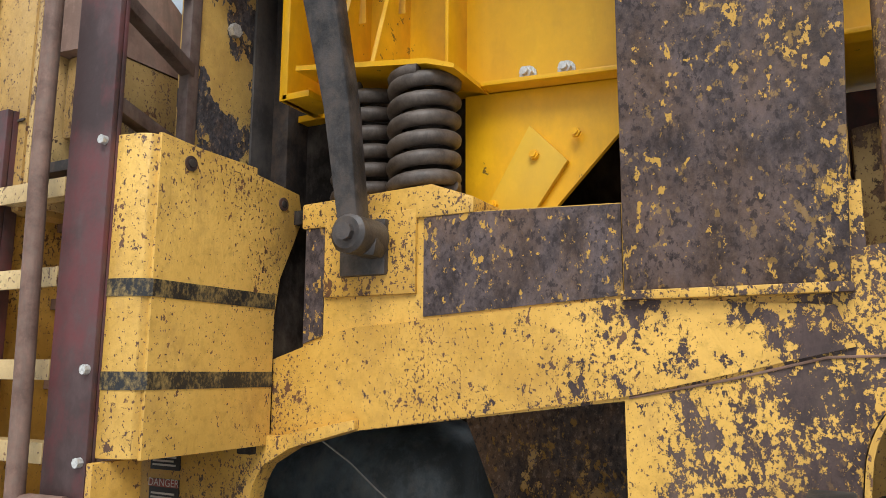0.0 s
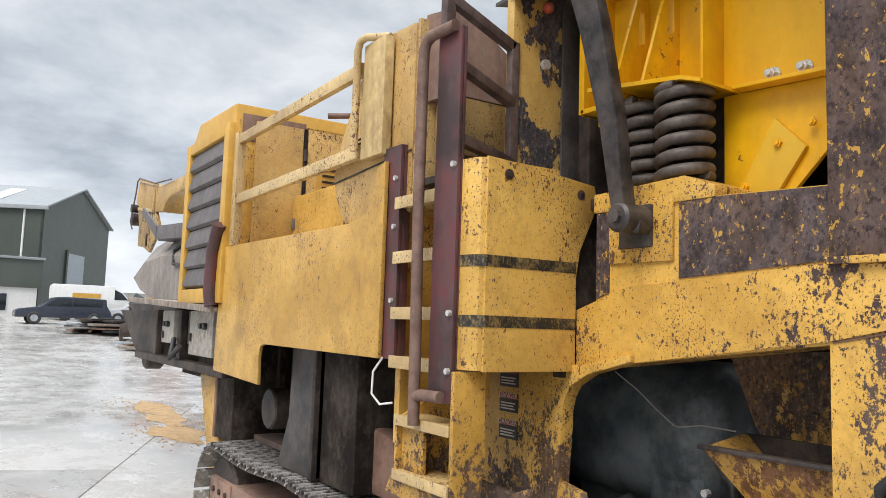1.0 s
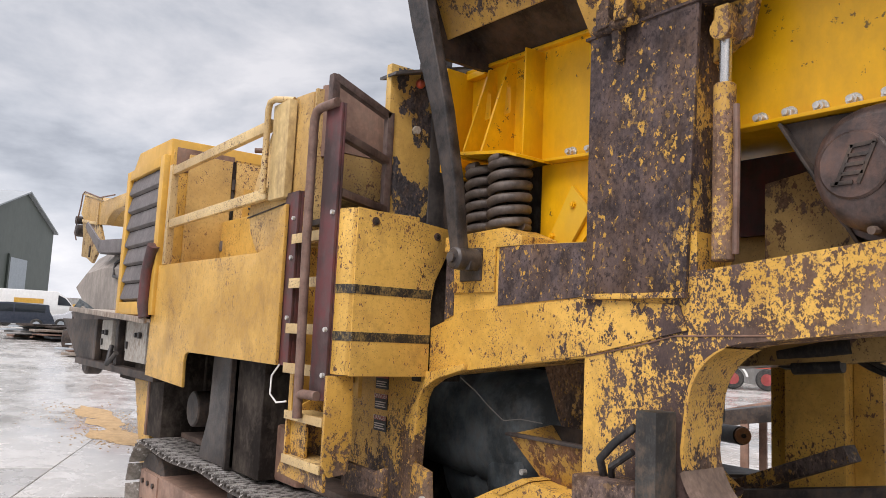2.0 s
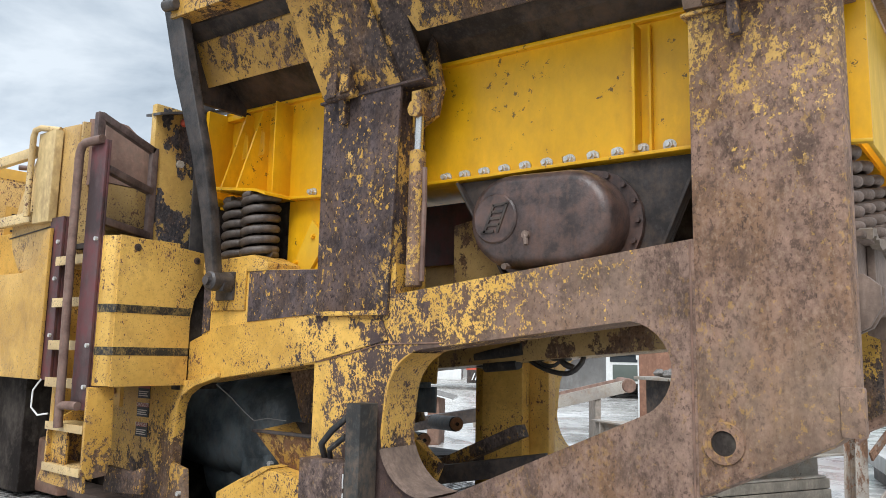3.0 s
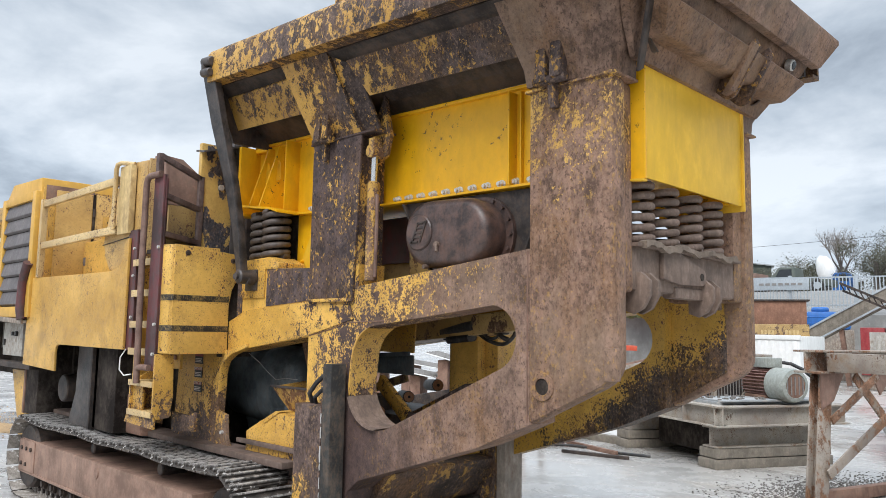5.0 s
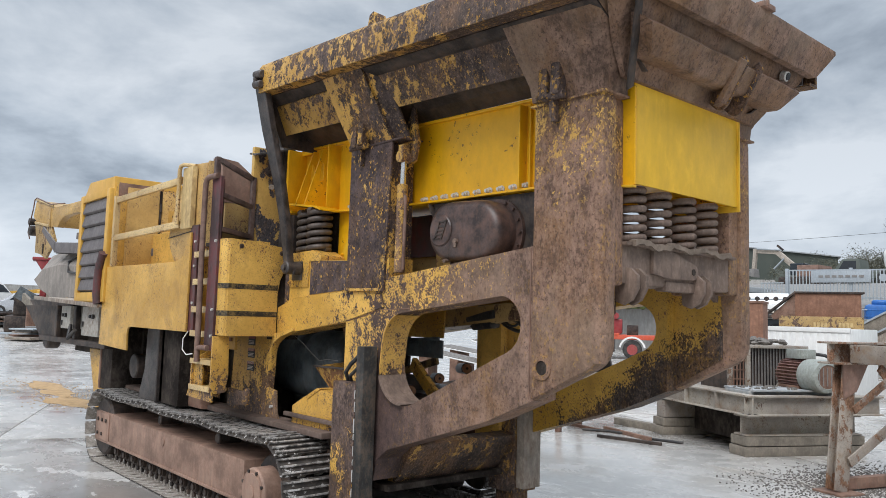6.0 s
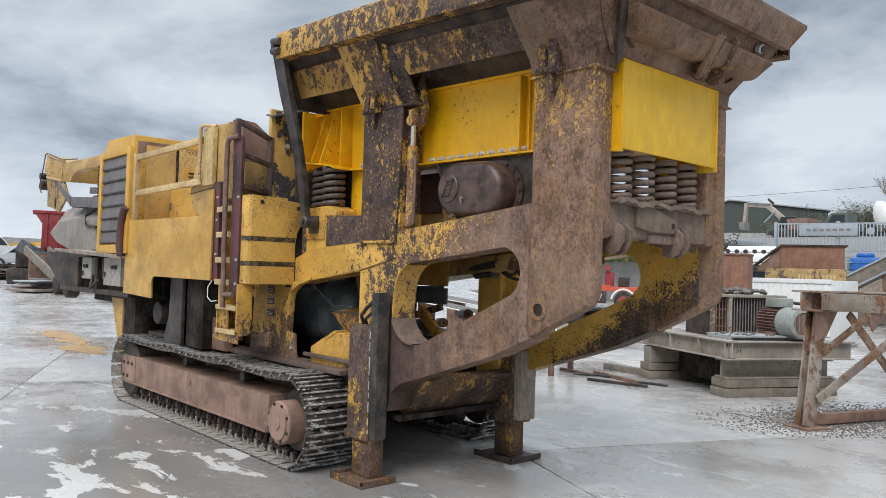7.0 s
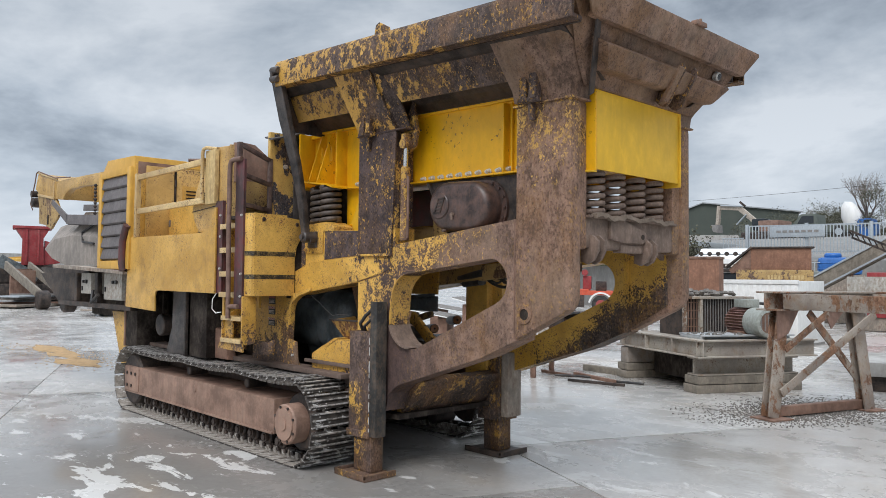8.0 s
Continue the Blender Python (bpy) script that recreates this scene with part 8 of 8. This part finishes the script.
for i in range(5200):
    x = rnd.uniform(-150, 150)
    y = 150 - abs(x) * 0.1
    z = 4.5 + abs(rnd.gauss(0, 1.5)) + 0.8 * math.sin(x * 0.13)
    s = rnd.uniform(0.6, 1.4)
    hedge.add([(x - s, y, z), (x + s, y + rnd.gauss(0, 1), z + rnd.gauss(0, 0.5)), (x + rnd.gauss(0, 0.6), y, z + s * 1.3)], [(0, 1, 2)])
tagged(part("far_woods", hedge, "leaf"), "distant dark hedgerow on the skyline", "woods", kind="stuff")
pl = empty("power_pole", "wooden power pole carrying a single cable", "pole")
part("pole", Mesh().cyl((-2.1, 47.3, 4.3), (-2.1, 47.3, 8.1), 0.12, 10, 0.09), "bark", pl)
part("cable", Mesh().tube([(-2.1 - 57.8 * t, 47.3 + 29.4 * t, 7.9 + 3.4 * t - 2.0 * t * (1 - t)) for t in [i / 24 for i in range(25)]], 0.013, 5), "hose", pl)
part("cable", Mesh().tube([(-2.1 + 40 * t, 47.3 - 6 * t, 7.9 + 2.0 * t - 2.0 * t * (1 - t)) for t in [i / 16 for i in range(17)]], 0.013, 5), "hose", pl)

# ---------- the yard beyond the conveyor end ----------
sd = empty("green_warehouse", "big dark green steel warehouse with grey roof", "building")
A, B, AP = Vector((-58.8, 3.7, 0)), Vector((-71, 10, 0)), Vector((-64.9, 6.85, 0))
LONG = Vector((-0.459, -0.888, 0)) * 45
g0 = 0.9


def gable(off, th):
    n = Vector((-0.459, -0.888, 0)) * th
    pts = [(A + off, g0), (A + off, 8.9), (AP + off, 11.2), (B + off, 8.9), (B + off, g0)]
    return [[(p.x, p.y, z) for p, z in pts], [((p + n).x, (p + n).y, z) for p, z in pts]]


part("gable_wall", Mesh().loft(gable(Vector(), 0.2)), "green_clad", sd)
part("gable_wall", Mesh().loft(gable(LONG, 0.2)), "green_clad", sd)
part("long_wall", Mesh().add([(*A.xy, g0), (*A.xy, 8.9), (*(A + LONG).xy, 8.9), (*(A + LONG).xy, g0)], [(0, 1, 2, 3)]), "green_dark", sd)
part("long_wall", Mesh().add([(*B.xy, g0), (*B.xy, 8.9), (*(B + LONG).xy, 8.9), (*(B + LONG).xy, g0)], [(0, 1, 2, 3)]), "green_dark", sd)
ov = Vector((0.459, 0.888, 0)) * 0.3
for e in (A, B):
    o2 = (e - AP).normalized() * 0.3
    q = [(AP + ov, 11.25), (e + o2 + ov, 8.9 - 0.1), (e + o2 + LONG, 8.9 - 0.1), (AP + LONG, 11.25)]
    part("roof", Mesh().loft([[(p.x, p.y, z) for p, z in q], [(p.x, p.y, z + 0.12) for p, z in q]]), "roof_grey", sd)
for i in range(6):
    c = (A + AP) / 2 + LONG * (0.08 + 0.15 * i)
    d = (AP - A).normalized()
    q = [(c + d * s0 + LONG.normalized() * s1, 10.19 + s0 * 2.3 / 6.9) for s0, s1 in ((-2.0, 0), (2.0, 0), (2.0, 1.2), (-2.0, 1.2))]
    part("skylight", Mesh().loft([[(p.x, p.y, z) for p, z in q], [(p.x, p.y, z + 0.05) for p, z in q]]), "white", sd)
dv = (B - A).normalized()
dn = Vector((0.459, 0.888, 0))


def on_gable(a0, a1, z0, z1, th):
    q = [(A + dv * a0, z0), (A + dv * a1, z0), (A + dv * a1, z1), (A + dv * a0, z1)]
    return Mesh().loft([[(p.x, p.y, z) for p, z in q], [((p + dn * th).x, (p + dn * th).y, z) for p, z in q]])


part("roller_door", on_gable(4.6, 8.2, 3.0, 6.0, 0.06), "galv", sd)
part("door_opening", on_gable(4.6, 8.2, g0, 3.0, 0.08), "green_dark", sd)
part("door_frame", on_gable(4.3, 4.6, g0, 6.2, 0.15), "green_dark", sd)
part("gutter", Mesh().bar((A + ov).to_3d() + Vector((0.2, -0.1, 8.75)), (A + LONG).to_3d() + Vector((0.2, -0.1, 8.75)), 0.2, 0.2), "roof_grey", sd)
part("down_pipe", Mesh().cyl((*(A + LONG * 0.03).xy, 2), (*(A + LONG * 0.03).xy, 8.7), 0.08, 8), "white", sd)
an = empty("low_annexe", "low annexe with green fascia and white wall", "building")
Q = Vector((-51.0, 2.9, 0))
part("wall", Mesh().box(-8, 0, -24, 0, 0.8, 2.9, 0.0, local((Q.x, Q.y), 5)), "white", an)
part("fascia", Mesh().box(-8, 0.15, -24, 0.2, 2.9, 4.6, 0.02, local((Q.x, Q.y), 5)), "green_clad", an)
part("eave", Mesh().box(-8.2, 0.3, -24, 0.3, 4.6, 4.75, 0.02, local((Q.x, Q.y), 5)), "roof_grey", an)
for v in (-1.6, -4.4, -7.5):
    part("window", Mesh().box(0.0, 0.06, v - 0.7, v, 1.5, 2.5, 0.02, local((Q.x, Q.y), 5)), "glass_dark", an)
part("far_wall", Mesh().box(-80, -79, 9, 40, 0.8, 3.6, 0.0), "grey_wall", an)


def car(name, label, at, deg, body, ln=4.5, h=1.45, estate=False):
    c = put(empty(name, label, "car"), local(at, deg))
    tail = [(ln * 0.97, 0.75), (ln * 0.93, h * 0.72), (ln * (0.92 if estate else 0.78), h - 0.06)]
    part("body", Mesh().prism([(0, 0.35), (0.02, 0.68), (ln * 0.05, 0.78), (ln * 0.25, 0.92), (ln * 0.38, h - 0.04), (ln * 0.5, h)] + tail[::-1] + [(ln, 0.38)], 0, 1.75, "y", bevel=0.08), body, c)
    part("side_window", Mesh().prism([(ln * 0.30, 0.95), (ln * 0.40, h - 0.1), (ln * (0.88 if estate else 0.74), h - 0.12), (ln * 0.88, 0.97)], -0.015, 1.765, "y", bevel=0.01), "glass_dark", c)
    part("pillar", Mesh().bar((ln * 0.57, -0.018, 0.92), (ln * 0.56, -0.018, h - 0.08), 0.08, 0.01, (0, 1, 0)), body, c)
    for fx in (0.19, 0.80):
        wheel(c, ln * fx, 0.06, 0.32, 0.32, 0.2)
        wheel(c, ln * fx, 1.69, 0.32, 0.32, 0.2)
    return c


car("estate_car", "dark blue estate car parked by the shed", (-42.5, 1.2, rise(-42.5) - 0.014), 90, "car_dark", 4.6, 1.45, True)
car("saloon_car", "silver car parked beyond the estate car", (-44.5, 5.6, rise(-44.5) - 0.014), 84, "car_silver", 4.2, 1.4)
van = put(empty("delivery_van", "white panel van with a yellow sign mark", "van"), local((-47.5, 3.2, rise(-47.5) - 0.014), 84))
part("body", Mesh().prism([(0, 0.4), (0.0, 1.95), (0.15, 2.1), (3.4, 2.1), (3.9, 1.75), (4.3, 1.25), (4.9, 1.05), (5.0, 0.4)], 0, 1.9, "y", bevel=0.07), "white", van)
part("sign_mark", Mesh().box(1.2, 2.7, 1.9, 1.92, 1.35, 1.62, 0.0), "canopy", van)
part("sign_mark", Mesh().box(1.2, 2.7, -0.02, 0.0, 1.35, 1.62, 0.0), "canopy", van)
part("cab_window", Mesh().prism([(3.45, 1.3), (3.45, 1.9), (3.85, 1.7), (4.2, 1.3)], -0.015, 1.915, "y"), "glass_dark", van)
for fx in (0.9, 4.1):
    wheel(van, fx, 0.08, 0.35, 0.35, 0.22)
    wheel(van, fx, 1.82, 0.35, 0.35, 0.22)
ld = put(empty("wheel_loader", "yellow telescopic loader parked near the van", "loader"), local((-49, 9.0, rise(-49) - 0.014), 82))
part("body", Mesh().box(0.3, 2.6, 0, 1.9, 0.6, 1.5, 0.1), "canopy", ld)
part("cab", Mesh().box(1.6, 2.7, 0.3, 1.5, 1.4, 2.3, 0.08), "glass_dark", ld)
part("boom", Mesh().bar((2.8, 0.5, 1.7), (-1.4, 0.5, 1.2), 0.3, 0.3), "canopy", ld)
for fx in (0.5, 2.4):
    wheel(ld, fx, 0.15, 0.6, 0.6, 0.4)


def steel_pile(x, y, n, seed, label, spread=2.2):
    r = random.Random(seed)
    p = empty("steel_pile", label, "scrap pile", (x, y, rise(x) - 0.014), "steel piles")
    z = 0.0
    for i in range(n):
        ln, w, h = r.uniform(1.5, 3.2), r.uniform(0.5, 1.3), r.uniform(0.04, 0.1)
        part("plate", Mesh().box(-ln / 2, ln / 2, -w / 2, w / 2, 0, h, 0.005, pose(r.gauss(0, spread * 0.2), r.gauss(0, spread * 0.25), z, 0, 0, r.uniform(60, 130))), r.choice(["concrete_grey", "rust", "dark", "galv", "mesh_grey"]), p)
        z += h
    for i in range(n // 2):
        a = r.uniform(0, 6.28)
        part("offcut", Mesh().bar((math.cos(a) * spread * 0.8, math.sin(a) * spread * 0.8, 0.05), (math.cos(a) * spread * 0.2, math.sin(a) * spread * 0.4 + 0.5, r.uniform(0.1, 0.5)), 0.12, 0.06), r.choice(["rust", "dark", "mesh_grey"]), p)
    return p


steel_pile(-27.5, 4.9, 7, 5, "stacked pale steel plates and offcuts", 2.4)
steel_pile(-33.5, 7.0, 8, 6, "dark heap of scrap steel", 3.0)
steel_pile(-37.0, 6.0, 8, 7, "dark heap of scrap frames and bars", 3.4)
steel_pile(-22.5, 6.8, 5, 8, "flat steel sheets stacked on the concrete", 2.0)
steel_pile(-36.8, 4.0, 9, 11, "dark heap of scrap plates and bars", 2.6)
steel_pile(-35.0, 5.4, 8, 12, "dark steel bars and plates on the concrete", 2.0)
rc = put(empty("red_crusher", "dark red jaw crusher behind the conveyor", "crusher"), local((-30.0, 4.72, rise(-30) - 0.014), 76))
part("flange", Mesh().box(-0.05, 1.42, -0.05, 1.4, 3.02, 3.14, 0.02), "machine_red", rc)
part("jaw_box", Mesh().prism([(0.06, 3.02), (1.32, 3.02), (1.10, 2.62), (1.14, 1.5), (0.30, 1.5), (0.32, 2.62)], 0, 1.3, "y", bevel=0.03), "machine_red", rc)
part("rib", Mesh().box(0.45, 0.52, -0.06, 0.0, 1.6, 2.98, 0.01), "machine_red", rc)
part("rib", Mesh().box(0.88, 0.95, -0.06, 0.0, 1.6, 2.98, 0.01), "machine_red", rc)
part("side_guard", Mesh().prism([(1.14, 2.55), (1.75, 2.35), (1.75, 1.6), (1.14, 1.5)], 0.1, 0.6, "y", bevel=0.03), "machine_red", rc)
part("chassis", Mesh().box(-0.6, 3.2, 0.1, 1.2, 0.75, 1.5, 0.05), "dark", rc)
part("apron", Mesh().bar((-0.5, -0.2, 1.7), (0.9, -0.4, 0.9), 0.06, 0.5), "engine", rc)
part("track_base", Mesh().box(-0.9, 3.4, 0.0, 0.5, 0.0, 0.75, 0.2), "dark", rc)
part("track_base", Mesh().box(-0.9, 3.4, 1.0, 1.5, 0.0, 0.75, 0.2), "dark", rc)
yc = put(empty("folded_conveyor", "old tan conveyor frame folded beside the red crusher", "conveyor"), Matrix())
part("side_channel", Mesh().bar((-29.3, 4.3, 1.90), (-25.3, 4.5, 0.80), 0.1, 0.34), "timber", yc)
part("side_channel", Mesh().bar((-29.5, 5.2, 1.90), (-25.5, 5.4, 0.80), 0.1, 0.34), "timber", yc)
part("cross_strut", Mesh().bar((-28.9, 4.3, 1.7), (-29.0, 5.3, 1.7), 0.12, 0.12), "rust", yc)
part("prop", Mesh().box(-28.7, -28.5, 4.3, 5.2, 0.38, 1.7, 0.02), "rust", yc)
part("tail_wheel", Mesh().cyl((-25.3, 4.4, 0.62), (-25.3, 4.8, 0.62), 0.34, 18, rim=0.04), "dark", yc)
sn_ = Mesh()
for i in range(900):
    t = rnd.random()
    if t < 0.55:
        x, y = rnd.gauss(-11.6, 1.1), rnd.gauss(1.0, 0.35)
    else:
        x, y = rnd.gauss(-9.3, 0.6), rnd.gauss(0.75, 0.25)
    r = rnd.uniform(0.006, 0.022)
    sn_.ball((x, y, r * 0.1), r, 5, 0.4)
tagged(part("spilled_sand", sn_, "sand"), "orange sand spilt on the wet concrete", "sand", kind="stuff")
spill = Mesh()
for cx, cy, rx, ry, ph in ((-12.1, 1.1, 1.1, 0.28, 0.3), (-10.7, 0.95, 0.7, 0.22, 2.3), (-9.3, 0.75, 0.8, 0.30, 1.7)):
    n = 36
    ring = [(cx + rx * (1 + 0.22 * math.sin(3 * a + ph) + 0.12 * math.sin(7 * a)) * math.cos(a), cy + ry * (1 + 0.2 * math.sin(4 * a + ph)) * math.sin(a), 0.003) for a in [math.tau * i / n for i in range(n)]]
    inner = [(cx + 0.5 * (p[0] - cx), cy + 0.5 * (p[1] - cy), 0.010) for p in ring]
    spill.loft([ring, inner, [(cx + 0.05 * (p[0] - cx), cy + 0.05 * (p[1] - cy), 0.014) for p in ring]])
tagged(part("sand_spill", spill, "sand"), "thin patch of orange sand on concrete", "sand", kind="stuff")
